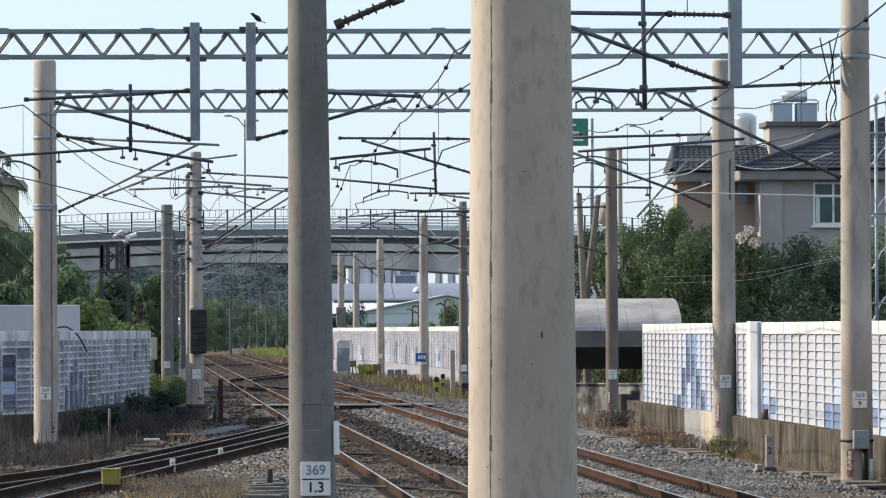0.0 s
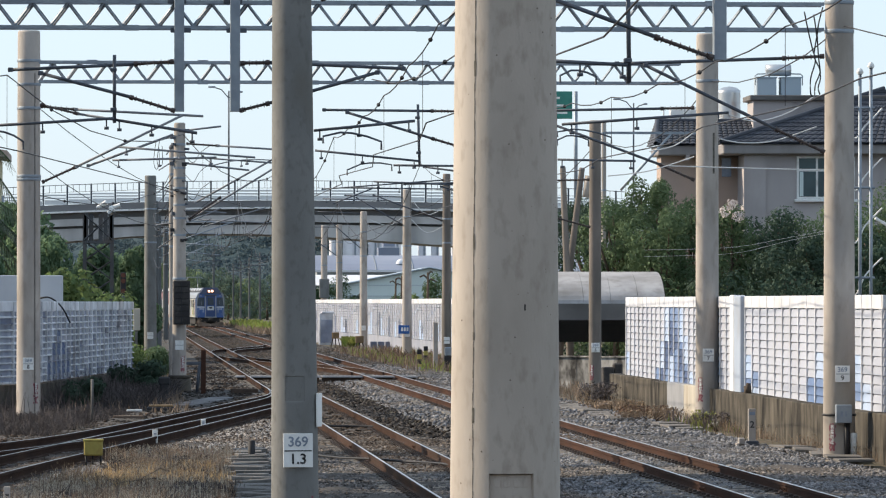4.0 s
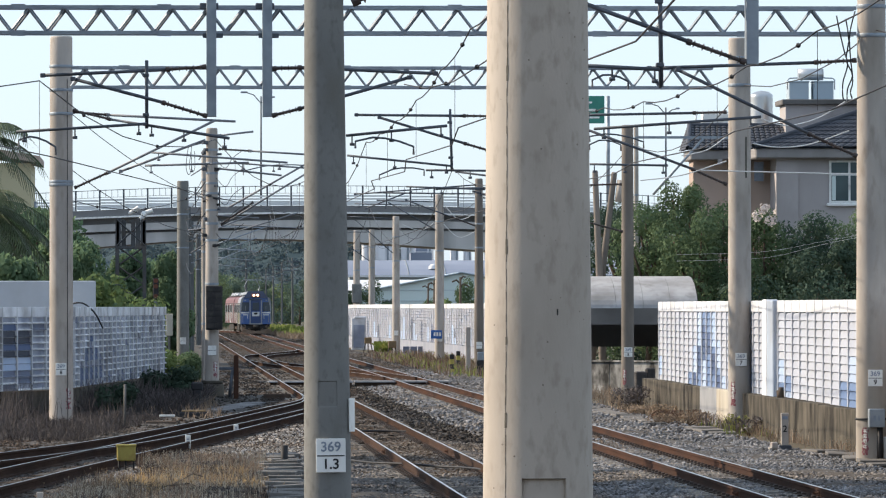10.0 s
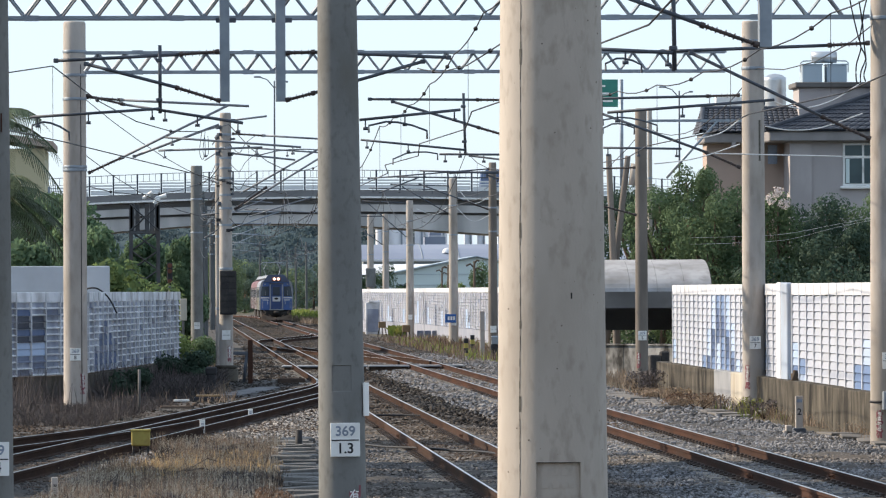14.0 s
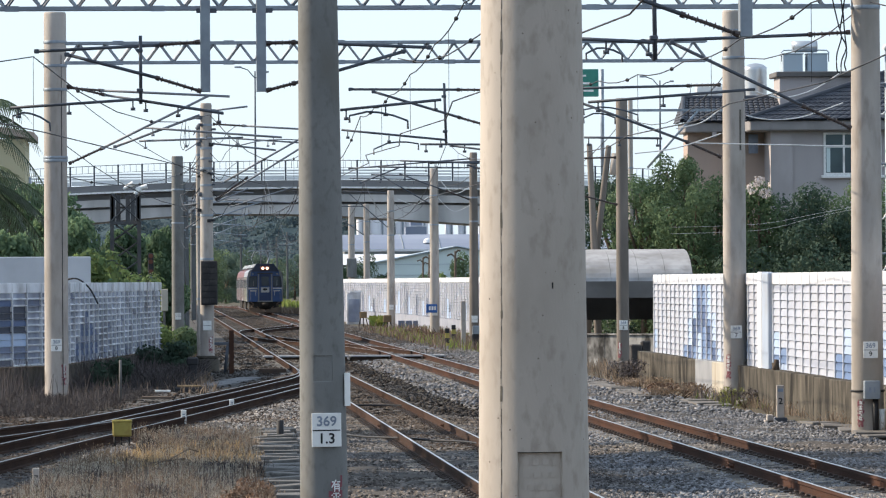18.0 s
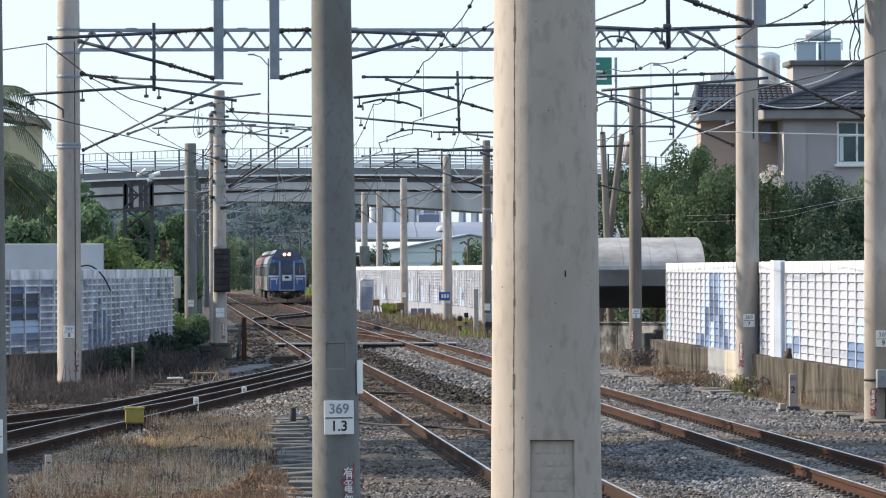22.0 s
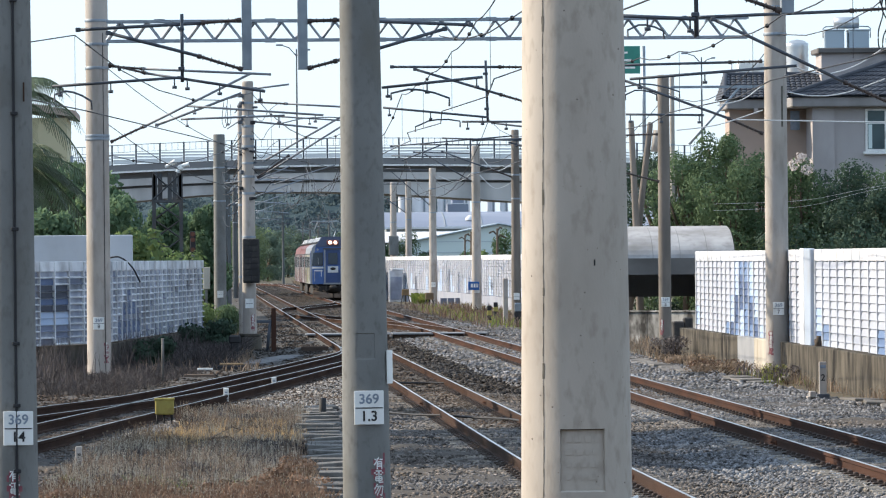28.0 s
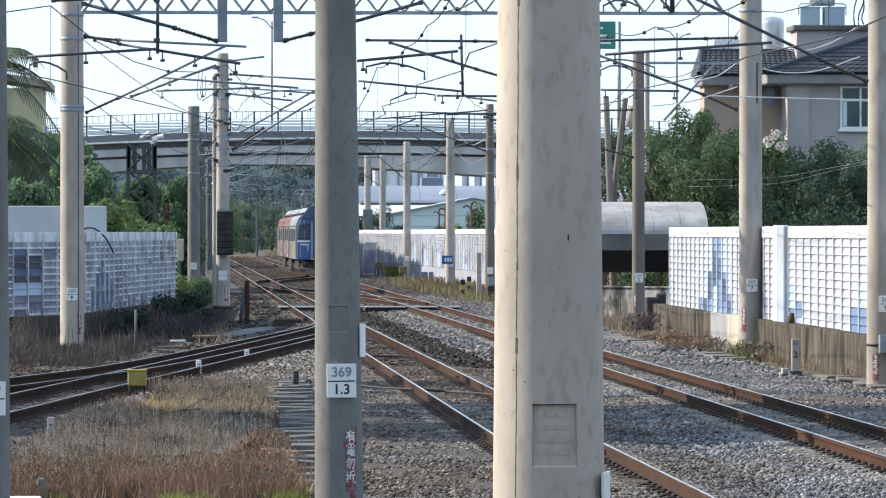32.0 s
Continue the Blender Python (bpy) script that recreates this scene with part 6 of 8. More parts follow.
for s in (-1, 1):
    on_front("door_frame", s * 0.53 - 0.05, FLOOR, s * 0.53 + 0.05, 3.38, "train_steel", 0.06, "pale gangway frame pillar")
    a, b = sorted((s * 0.68, s * 1.33))
    on_front("window_surround", a - 0.03, 2.32, b + 0.03, 3.18, "train_under", 0.004)
    on_front("cab_window", a, 2.36, b, 3.14, "train_glass", 0.018)
    on_front("wiper", s * 0.95 - 0.012, 2.4, s * 0.95 + 0.012, 2.85, "train_steel", 0.042)
    on_front("white_band", a - 0.06, 2.14, b + 0.06, 2.25, "train_white", 0.006)
    on_front("white_band", a + (0 if s > 0 else 0.12), 1.96, b - (0.12 if s > 0 else 0), 2.04, "train_white", 0.006)
    on_front("white_band", s * 0.76 - 0.02, 1.62, s * 0.76 + 0.02, 1.97, "train_white", 0.006)
    on_front("handrail", s * 1.2 - 0.018, 1.3, s * 1.2 + 0.018, 1.9, "train_steel", 0.05)
    part("headlamp", Mesh().lathe([(0.115, 0), (0.12, 0.04), (0.05, 0.07), (0.005, 0.075)], 16, pose(s * 0.17, 0.0, 3.82, 90)), "headlamp", c0, "lit warm white headlamp")
    part("marker_lamp", Mesh().rod((s * 0.98, nose(0.98, 3.3) - 0.03, 3.36), (s * 0.98, nose(0.98, 3.3) + 0.05, 3.36), 0.07, n=12), "train_steel", c0)
    part("steps", Mesh().box(s * 1.1 - 0.17, 0.05, 0.5, s * 1.1 + 0.17, 0.4, 0.62).box(s * 1.1 - 0.17, 0.05, 0.82, s * 1.1 + 0.17, 0.4, 0.9), "train_dust", c0)
    part("air_hose", Mesh().line([(s * 0.42, -0.05, 1.1), (s * 0.46, -0.25, 0.75), (s * 0.36, -0.2, 0.5)], 0.035, 6), "train_under", c0)
hood = [(-1.12, 3.56), (1.12, 3.56), (0.7, 4.2), (-0.7, 4.2)]
part("lamp_housing", Mesh().add([(x, 0.06 + 0.25 * (z - 3.56), z) for x, z in hood] + [(x, 1.9, z) for x, z in hood], [(0, 1, 2, 3), (7, 6, 5, 4), (0, 4, 5, 1), (1, 5, 6, 2), (2, 6, 7, 3), (3, 7, 4, 0)]), "train_head", c0, "dark blue-grey lamp housing")
part("lamp_bezel", Mesh().cbox(-0.4, 0.0, 3.64, 0.4, 0.3, 3.99, 0.06), "train_red", c0, "dull red lamp surround")
part("skirt", Mesh().cbox(-1.32, 0.32, 0.8, 1.32, 0.6, 1.13, 0.05).cbox(-0.9, 0.05, 0.62, 0.9, 0.4, 1.0, 0.06), "train_under", c0)
part("coupler", Mesh().cbox(-0.2, -0.5, 0.76, 0.2, 0.3, 1.06, 0.05).rod((-0.24, -0.5, 0.9), (0.24, -0.5, 0.9), 0.12, n=12), "train_under", c0)
for s in (-1, 1):
    part("snow_plough", Mesh().add([(0.04 * s, -0.35, 0.25), (1.32 * s, 0.25, 0.25), (1.32 * s, 0.3, 0.75), (0.04 * s, -0.25, 0.5), (0.04 * s, -0.3, 0.25), (1.32 * s, 0.32, 0.25), (1.32 * s, 0.37, 0.75), (0.04 * s, -0.2, 0.5)], [(0, 1, 2, 3), (7, 6, 5, 4), (3, 2, 6, 7), (0, 4, 5, 1)]), "train_dust", c0, "dusty brown plough blade")
    part("plough_stay", Mesh().rod((s * 0.5, 0.0, 0.6), (s * 1.15, 0.35, 1.1), 0.05, n=6), "train_dust", c0)
cars.append(c0)
for k in (1, 2):
    c = car("train_car", "following commuter train car painted red and white", False)
    if k == 1:
        panto = part("pantograph", Mesh().line([(-0.55, 1.6, 4.1), (-0.75, 2.9, 4.75), (-0.45, 1.5, 5.35)], 0.045).line([(0.55, 1.6, 4.1), (0.75, 2.9, 4.75), (0.45, 1.5, 5.35)], 0.045).box(-0.85, 1.4, 5.33, 0.85, 1.6, 5.4).line([(-0.85, 1.5, 5.36), (-1.1, 1.5, 5.2)], 0.03).line([(0.85, 1.5, 5.36), (1.1, 1.5, 5.2)], 0.03), "galv", c, "raised steel pantograph")
        for s in (-1, 1):
            part("insulator", Mesh().lathe([(0.06, 0), (0.1, 0.03), (0.06, 0.06), (0.1, 0.1), (0.06, 0.13), (0.1, 0.17), (0.05, 0.2)], 10, pose(s * 0.55, 1.6, TOP)), "train_white", panto)
    cars.append(c)


# ---- lorries on the bridge ----
M["lorry_teal"] = mat("teal_lorry_paint", (0.16, 0.34, 0.40), (0.13, 0.29, 0.35), 2, 0.45, local=True)
M["lorry_blue"] = mat("blue_tarpaulin", (0.10, 0.14, 0.26), (0.13, 0.18, 0.28), 2, 0.7, local=True)


def wheels(t, spots):
    for x in spots:
        for y in (-0.95, 0.95):
            w = part("wheel", Mesh().rod((x, y - 0.13, 0.48), (x, y + 0.13, 0.48), 0.48, n=16), "train_under", t)
            part("rim", Mesh().rod((x, y - 0.14, 0.48), (x, y + 0.14, 0.48), 0.22, n=12), "galv", w)


def dump_truck():
    t = thing("dump_truck", "teal dump truck with a high cab guard driving over the bridge", "truck", (0, 0, 0), "bridge traffic")
    part("chassis", Mesh().cbox(-2.7, -0.5, 0.55, 2.7, 0.5, 0.85, 0.05), "train_under", t)
    cab = part("cab", Mesh().add([(x, y, z) for y in (-1.15, 1.15) for x, z in ((-2.75, 0.6), (-1.35, 0.6), (-1.35, 2.6), (-2.35, 2.6), (-2.75, 1.6))], [(0, 1, 2, 3, 4), (9, 8, 7, 6, 5)] + [(5 + k, 5 + (k + 1) % 5, (k + 1) % 5, k) for k in range(5)]), "lorry_teal", t, "teal cab")
    part("side_window", Mesh().box(-2.3, -1.17, 1.65, -1.6, -1.152, 2.35), "fence_panel", cab, "bright cab window")
    part("windscreen", Mesh().add([(-2.76, -1.0, 1.65), (-2.76, 1.0, 1.65), (-2.4, 1.0, 2.5), (-2.4, -1.0, 2.5)], [(0, 1, 2, 3)]), "train_glass", cab)
    part("cab_guard", Mesh().cbox(-1.85, -1.2, 2.2, -0.55, 1.2, 2.95, 0.05).cbox(-0.9, -1.2, 0.9, -0.55, 1.2, 2.4, 0.04), "lorry_teal", t, "raised guard over the cab")
    part("guard_top", Mesh().cbox(-1.8, -1.18, 2.94, -0.5, 1.18, 3.08, 0.03), "train_under", t, "dark tarpaulin roll")
    part("tipping_body", Mesh().cbox(-0.6, -1.2, 0.95, 2.5, 1.2, 2.38, 0.05), "lorry_teal", t)
    for k in range(5):
        part("body_rib", Mesh().cbox(-0.4 + k * 0.62, -1.26, 1.0, -0.3 + k * 0.62, -1.2, 2.36, 0.01), "lorry_teal", t)
    part("tailgate", Mesh().add([(x, y, z) for y in (-1.2, 1.2) for x, z in ((1.75, 2.3), (2.75, 1.0), (2.75, 2.9), (2.2, 2.95))], [(0, 1, 2, 3), (7, 6, 5, 4)] + [(4 + k, 4 + (k + 1) % 4, (k + 1) % 4, k) for k in range(4)]), "lorry_teal", t, "high rear gate")
    wheels(t, (-2.0, 1.0, 2.1))
    return t


def tarp_truck():
    t = thing("cargo_truck", "small truck under a dark blue tarpaulin driving over the bridge", "truck", (0, 0, 0), "bridge traffic")
    part("chassis", Mesh().cbox(-2.9, -0.5, 0.5, 1.3, 0.5, 0.8, 0.05), "train_under", t)
    cab = part("cab", Mesh().cbox(-2.9, -0.9, 0.6, -1.45, 0.9, 1.75, 0.15), "lorry_blue", t, "blue cab")
    part("side_window", Mesh().box(-2.5, 0.9, 1.15, -1.7, 0.915, 1.6), "train_glass", cab)
    part("cargo_bed", Mesh().cbox(-1.35, -1.0, 0.75, 1.3, 1.0, 1.6, 0.03), "lorry_blue", t)
    top = [(-1.3, 1.55), (1.25, 1.55), (1.2, 2.3), (0.7, 2.5), (-0.4, 2.46), (-1.1, 2.36), (-1.3, 1.9)]
    n = len(top)
    part("tarpaulin", Mesh().add([(x, y, z) for y in (-0.98, 0.98) for x, z in top], [tuple(range(n)), tuple(reversed(range(n, 2 * n)))] + [(n + k, n + (k + 1) % n, (k + 1) % n, k) for k in range(n)]), "lorry_blue", t, "dark blue tarpaulin over a load")
    wheels(t, (-2.2, 0.6))
    return t


lorries = [dump_truck(), tarp_truck()]


# ---- overhead line ----
def bend3(points, steps=6):
    """A smooth line in space through a few points."""
    pts = [Vector(p) for p in points]
    out = []
    for i in range(len(pts) - 1):
        p0, p1, p2, p3 = pts[max(i - 1, 0)], pts[i], pts[i + 1], pts[min(i + 2, len(pts) - 1)]
        for k in range(steps):
            t = k / steps
            out.append(0.5 * ((2 * p1) + (p2 - p0) * t + (2 * p0 - 5 * p1 + 4 * p2 - p3) * t * t + (3 * p1 - p0 - 3 * p2 + p3) * t ** 3))
    return out + [pts[-1]]


def shed_rod(a, b, r=0.026, sheds=None):
    """A long insulator: a core with many thin sheds and metal ends."""
    a, b = Vector(a), Vector(b)
    L = (b - a).length
    n = sheds or max(6, int(L / 0.075))
    prof = [(0.02, 0.0), (0.045, 0.0), (0.045, 0.07)]
    for k in range(n):
        z = 0.07 + (L - 0.14) * k / n
        d = (L - 0.14) / n
        big = 0.052 if k % 2 == 0 else 0.034
        prof += [(r, z), (r, z + d * 0.4), (big, z + d * 0.5), (big * 0.96, z + d * 0.58), (r, z + d * 0.8)]
    prof += [(0.045, L - 0.07), (0.045, L), (0.02, L)]
    m = Matrix.Translation(a) @ (b - a).to_track_quat("Z", "Y").to_matrix().to_4x4()
    return Mesh().lathe(prof, 10, m, smooth=False)


def cantilever(label, y, items, steel="galv_dark"):
    """A hinged bracket over a track, in one plane across it: tubes, insulators, an upright, registration and steady arms."""
    x0, z0 = items[0][1], items[0][2]
    t = thing("cantilever_bracket", label, "overhead line bracket", (x0, y, z0), "cantilever brackets")
    for i, (kind, ax, az, bx_, bz) in enumerate(items):
        a, b = Vector((ax - x0, 0, az - z0)), Vector((bx_ - x0, 0, bz - z0))
        off = Vector((0, -0.03 * (i % 3), 0))
        a, b = a + off, b + off
        if kind == "insulator":
            p = part("insulator", shed_rod(a, b), "insulator", t, "dark ribbed insulator")
        elif kind == "tube":
            p = part("tube", Mesh().rod(a, b, 0.029, n=8), steel, t)
            part("clevis", Mesh().cbox(-0.045, -0.04, -0.038, 0.045, 0.04, 0.038, 0.012, Matrix.Translation(a)), steel, p)
        elif kind == "upright":
            p = part("upright", Mesh().rod(a, b, 0.03, n=8), steel, t)
            for q in (0.22, 0.8):
                part("clamp", Mesh().cbox(-0.07, -0.04, -0.03, 0.04, 0.04, 0.03, 0.01, Matrix.Translation(a.lerp(b, q))), steel, p)
        elif kind == "arm":
            p = part("registration_arm", Mesh().rod(a, b, 0.025, n=8), steel, t)
            for q in (0.06, 0.45, 0.94):
                c = a.lerp(b, q)
                part("eye", Mesh().rod(c, c + Vector((0, 0, -0.14)), 0.014, n=5).rod(c + Vector((-0.04, 0, -0.16)), c + Vector((0.04, 0, -0.16)), 0.03, n=6), steel, p)
        else:
            mid = a.lerp(b, 0.5) + Vector((0, 0, 0.1))
            p = part("steady_arm", Mesh().line([a + Vector((0, 0, -0.12)), a, a.lerp(mid, 0.6) + Vector((0, 0, 0.035)), mid, mid.lerp(b, 0.5) + Vector((0, 0, 0.02)), b, b + Vector((0, 0, -0.14))], 0.02, 6), steel, t)
    return t


# ---- overhead line: brackets ----
cantilever("dark steel cantilever bracket hanging from the first drop post", 96.7, [
    ("tube", -2.08, 6.68, 0.03, 6.78),
    ("insulator", 0.03, 6.78, 0.72, 6.83),
    ("tube", -1.56, 6.62, -0.04, 6.22),
    ("insulator", -0.04, 6.22, 0.74, 5.98),
    ("upright", -0.30, 6.94, -0.30, 5.77),
    ("arm", -2.53, 5.71, -0.30, 5.85),
    ("arm", -0.30, 5.83, 1.12, 5.60),
    ("steady", -2.49, 5.57, -1.86, 5.45),
])
cantilever("dark steel cantilever bracket hanging from the second drop post", 96.7, [
    ("tube", 4.66, 6.72, 2.36, 6.82),
    ("insulator", 2.36, 6.82, 1.86, 6.80),
    ("tube", 4.21, 6.65, 2.36, 6.12),
    ("insulator", 2.36, 6.12, 1.85, 5.99),
    ("arm", 3.12, 5.65, 4.86, 5.82),
    ("steady", 3.28, 5.55, 4.28, 5.46),
    ("upright", 2.89, 6.93, 2.91, 5.62),
])
cantilever("dark steel cantilever bracket on the third drop post", 74.7, [
    ("tube", 5.44, 6.92, 6.91, 6.90),
    ("insulator", 6.91, 6.90, 7.76, 6.88),
    ("tube", 5.44, 6.79, 6.95, 6.24),
    ("insulator", 6.95, 6.24, 7.74, 5.96),
    ("upright", 6.59, 7.09, 6.61, 5.63),
    ("arm", 5.43, 5.92, 6.59, 5.86),
])
cantilever("dark steel cantilever bracket on the pole by the barrier", 96.8, [
    ("tube", 8.36, 6.82, 11.22, 6.92),
    ("insulator", 11.22, 6.92, 11.95, 6.96),
    ("tube", 8.85, 6.79, 11.10, 5.70),
    ("insulator", 11.10, 5.70, 11.96, 5.30),
    ("arm", 7.40, 5.77, 10.29, 5.98),
    ("steady", 7.37, 6.61, 7.99, 6.59),
    ("upright", 8.55, 6.92, 8.55, 6.48),
])
cantilever("dark steel cantilever bracket with a long strut", 123.8, [
    ("tube", 9.00, 6.93, 11.65, 6.98),
    ("insulator", 11.65, 6.98, 12.40, 7.00),
    ("tube", 9.31, 6.61, 11.62, 5.75),
    ("insulator", 11.62, 5.75, 12.41, 5.40),
    ("arm", 9.37, 5.85, 11.10, 5.82),
    ("steady", 9.37, 6.46, 10.56, 6.34),
    ("steady", 9.37, 6.28, 10.06, 6.28),
])
cantilever("dark steel cantilever bracket hung from the lattice beam", 127.2, [
    ("tube", 4.34, 7.05, 6.75, 7.03),
    ("insulator", 6.75, 7.03, 8.16, 7.01),
    ("tube", 4.86, 6.99, 6.77, 6.41),
    ("insulator", 6.77, 6.41, 7.90, 6.08),
    ("upright", 6.46, 7.18, 6.50, 5.81),
    ("arm", 4.13, 6.13, 6.52, 5.89),
    ("arm", 5.91, 5.80, 8.15, 5.78),
    ("steady", 4.86, 5.69, 5.87, 5.81),
])
cantilever("pale steel cantilever bracket with twin insulators", 131.2, [
    ("insulator", -2.13, 7.25, -1.30, 7.18),
    ("tube", -1.30, 7.18, 1.66, 7.03),
    ("insulator", -2.13, 7.29, -1.26, 7.08),
    ("tube", -1.26, 7.08, 1.50, 6.65),
    ("insulator", -2.09, 5.48, -1.28, 5.85),
    ("tube", -1.28, 5.85, 1.18, 7.05),
    ("tube", -1.01, 5.87, 0.96, 6.60),
    ("arm", -0.45, 6.00, 1.97, 6.07),
    ("arm", -0.32, 6.31, 2.87, 6.07),
], "galv_mid")
cantilever("pale steel cantilever bracket on the crowded old pole", 168.2, [
    ("insulator", 1.62, 7.43, 2.58, 7.37),
    ("tube", 2.58, 7.37, 5.02, 7.22),
    ("tube", 1.65, 6.84, 3.50, 6.64),
    ("tube", 1.90, 5.67, 5.03, 7.43),
    ("tube", 1.73, 5.16, 5.02, 7.18),
    ("insulator", 1.68, 5.17, 2.66, 5.84),
    ("arm", 2.24, 7.00, 4.52, 6.84),
    ("steady", 2.36, 6.77, 4.35, 6.93),
    ("tube", 1.63, 7.83, 2.66, 7.95),
], "galv_mid")
cantilever("dark steel cantilever bracket on the weathered pole", 167.8, [
    ("tube", 8.13, 6.23, 12.44, 6.34),
    ("tube", 8.72, 6.74, 12.44, 6.27),
    ("insulator", 12.44, 6.34, 13.66, 6.37),
    ("tube", 9.23, 6.15, 12.44, 5.29),
    ("insulator", 12.44, 5.29, 13.69, 4.95),
    ("arm", 7.20, 6.30, 9.57, 6.21),
])
cantilever("dark steel cantilever bracket near the far barrier", 236.0, [
    ("tube", 7.99, 7.44, 13.03, 7.83),
    ("tube", 10.13, 7.20, 13.02, 6.12),
    ("insulator", 12.02, 6.51, 13.02, 6.12),
    ("arm", 9.18, 7.51, 13.69, 7.45),
    ("tube", 8.46, 6.85, 10.13, 7.49),
])
cantilever("pale steel cantilever bracket over the bushes", 236.0, [
    ("tube", 0.93, 6.64, 3.96, 6.44),
    ("tube", 0.93, 5.45, 3.73, 6.63),
    ("tube", 3.01, 5.87, 5.62, 6.67),
    ("arm", 2.78, 6.16, 6.09, 6.00),
], "galv_mid")
cantilever("dark steel cantilever bracket on a far pole", 269.0, [
    ("tube", 10.19, 7.81, 13.06, 7.74),
    ("tube", 10.73, 7.70, 13.05, 6.34),
    ("arm", 9.11, 7.65, 12.35, 7.56),
])
cantilever("dark steel cantilever bracket on a pale concrete pole", 328.0, [
    ("tube", 10.77, 7.98, 13.35, 7.87),
    ("tube", 11.10, 7.81, 13.34, 5.83),
])
cantilever("dark steel cantilever bracket on a slim concrete pole", 384.0, [
    ("tube", 12.03, 7.84, 14.08, 7.83),
    ("tube", 12.22, 7.14, 14.07, 5.79),
])

cantilever("dark bracket with a long insulator on the grey pole", 47.4, [
    ("insulator", 1.58, 5.27, 2.12, 5.5),
    ("tube", 2.12, 5.5, 4.3, 6.45),
])


# ---- overhead line: wires ----
def span_wire(label, pts, sag, r=0.011, material="wire", clamps=True, name="messenger_wire"):
    """A hanging wire through support points (x, y, z), sagging between them, with round clamps."""
    t = thing(name, label, "overhead wire", pts[0], "overhead wires")
    o = Vector(pts[0])
    path, spots = [], []
    for a, b in zip(pts[:-1], pts[1:]):
        a, b = Vector(a), Vector(b)
        n = max(4, min(14, int((b - a).length / 6)))
        s = sag * ((b - a).length / 50) ** 1.5
        for k in range(n):
            u = k / n
            path.append(a.lerp(b, u) - o - Vector((0, 0, 4 * s * u * (1 - u))))
            if k == 1 or (n > 4 and k % 2 == 1):
                spots.append(path[-1])
    path.append(Vector(pts[-1]) - o)
    part("wire", Mesh().line(path, r, 5), material, t)
    if clamps:
        for c in spots[:14]:
            part("clamp_ball", Mesh().lathe([(0.002, -0.036), (0.028, -0.025), (0.036, 0), (0.028, 0.025), (0.002, 0.036)], 8, Matrix.Translation(c)), "ink", t)
    return t, [o + c for c in path]


def contact_pair(label, xf, stops, z_m, z_c, sag):
    """A messenger wire, a contact wire below it and the droppers between them."""
    pm = [(xf(y), y, z_m(y)) for y in stops]
    t, path = span_wire(label, pm, sag)
    o = Vector(pm[0])
    low = [(xf(y) + (0.18 if i % 2 else -0.18), y, z_c) for i, y in enumerate(stops)]
    part("contact_wire", Mesh().line([Vector(p) - o for p in low], 0.011, 5), "wire", t)
    for k, p in enumerate(path):
        if 40 < p.y < 460 and k % (2 if p.y > 126 else 6) == 0:
            part("dropper", Mesh().rod(p - o, Vector((p.x, p.y, z_c)) - o, 0.0045 if p.y < 200 else 0.008, n=4), "wire", t)


STOPS = [47, 56, 65, 74, 83, 92, 101, 110, 118, 126, 168, 236, 290, 340, 400, 460, 520]
contact_pair("catenary wires above the straight track", lambda y: XR + 0.1, STOPS, lambda y: min(6.85, 6.26 + 0.0006 * (y - 86) ** 2), 5.3, 1.2)
contact_pair("catenary wires above the middle track", lambda y: XM, STOPS, lambda y: min(6.9, 6.33 + 0.0005 * (y - 114) ** 2), 5.35, 1.2)
span_wire("second thin wire sagging above the middle track", [(XM, y, 6.16 + 0.0011 * (y - 80) ** 2) for y in (52, 61, 70, 79, 88, 97, 106)], 0.05, 0.011)
contact_pair("catenary wires above the diverging track", lambda y: XM - 0.1 if y > 165 else XM - (165 - y) * 0.098, [60, 97, 131, 168, 236, 300], lambda y: 6.6, 5.3, 1.0)
span_wire("thin feeder wire along the poles by the barrier", [(13.3, 20, 7.4), (12.3, 97, 7.5), (12.8, 124, 7.6), (14.0, 168, 7.6), (13.4, 236, 7.5), (13.3, 269, 7.5), (13.6, 328, 7.5), (14.2, 384, 7.5)], 0.9, 0.012, clamps=False, name="feeder_wire")
span_wire("thin feeder wire along the poles of the diverging track", [(-2.2, 131, 5.2), (1.2, 168, 6.2), (0.9, 236, 6.4), (3.0, 470, 7.4)], 0.6, 0.011, name="feeder_wire")
span_wire("thin earth wire along the poles of the diverging track", [(-2.15, 131, 7.2), (1.3, 168, 5.9), (0.9, 236, 5.9)], 0.35, 0.01, clamps=False, name="earth_wire")
span_wire("thin earth wire sagging from pole to pole", [(-2.15, 131, 5.9), (1.2, 168, 4.9), (0.9, 236, 4.6), (3.7, 470, 6.0)], 0.5, 0.01, clamps=False, name="earth_wire")
for z, dz in ((7.0, 0.3), (6.4, 0.0), (6.0, -0.2)):
    span_wire("dark line wire on the far poles beyond the bridge", [(14.0, 560, z + 0.6), (14.1, 620, z + 0.6), (14.4, 690, z + 0.6), (14.5, 750, z + 0.6), (14.6, 810, z + 0.6)], 0.7, 0.016, clamps=False, name="line_wire")
for pts in ([(11.73, 112, 5.97), (12.24, 112.3, 5.9), (12.97, 113, 5.97), (13.8, 113, 6.25)], [(11.9, 112, 6.46), (12.5, 112.5, 6.34), (13.2, 113, 6.52), (13.75, 113, 6.86)], [(10.87, 118, 5.88), (11.4, 118, 6.0), (11.82, 118, 6.29)], [(10.0, 118, 5.36), (10.87, 118, 5.47), (11.82, 118, 5.77)], [(11.0, 115, 5.5), (14.1, 115, 5.42)]):
    base = POLES[7].matrix_basis.translation
    part("slack_cable", Mesh().line([p - base for p in bend3(pts)], 0.014, 6), "wire_pale", POLES[7], "pale slack cable")
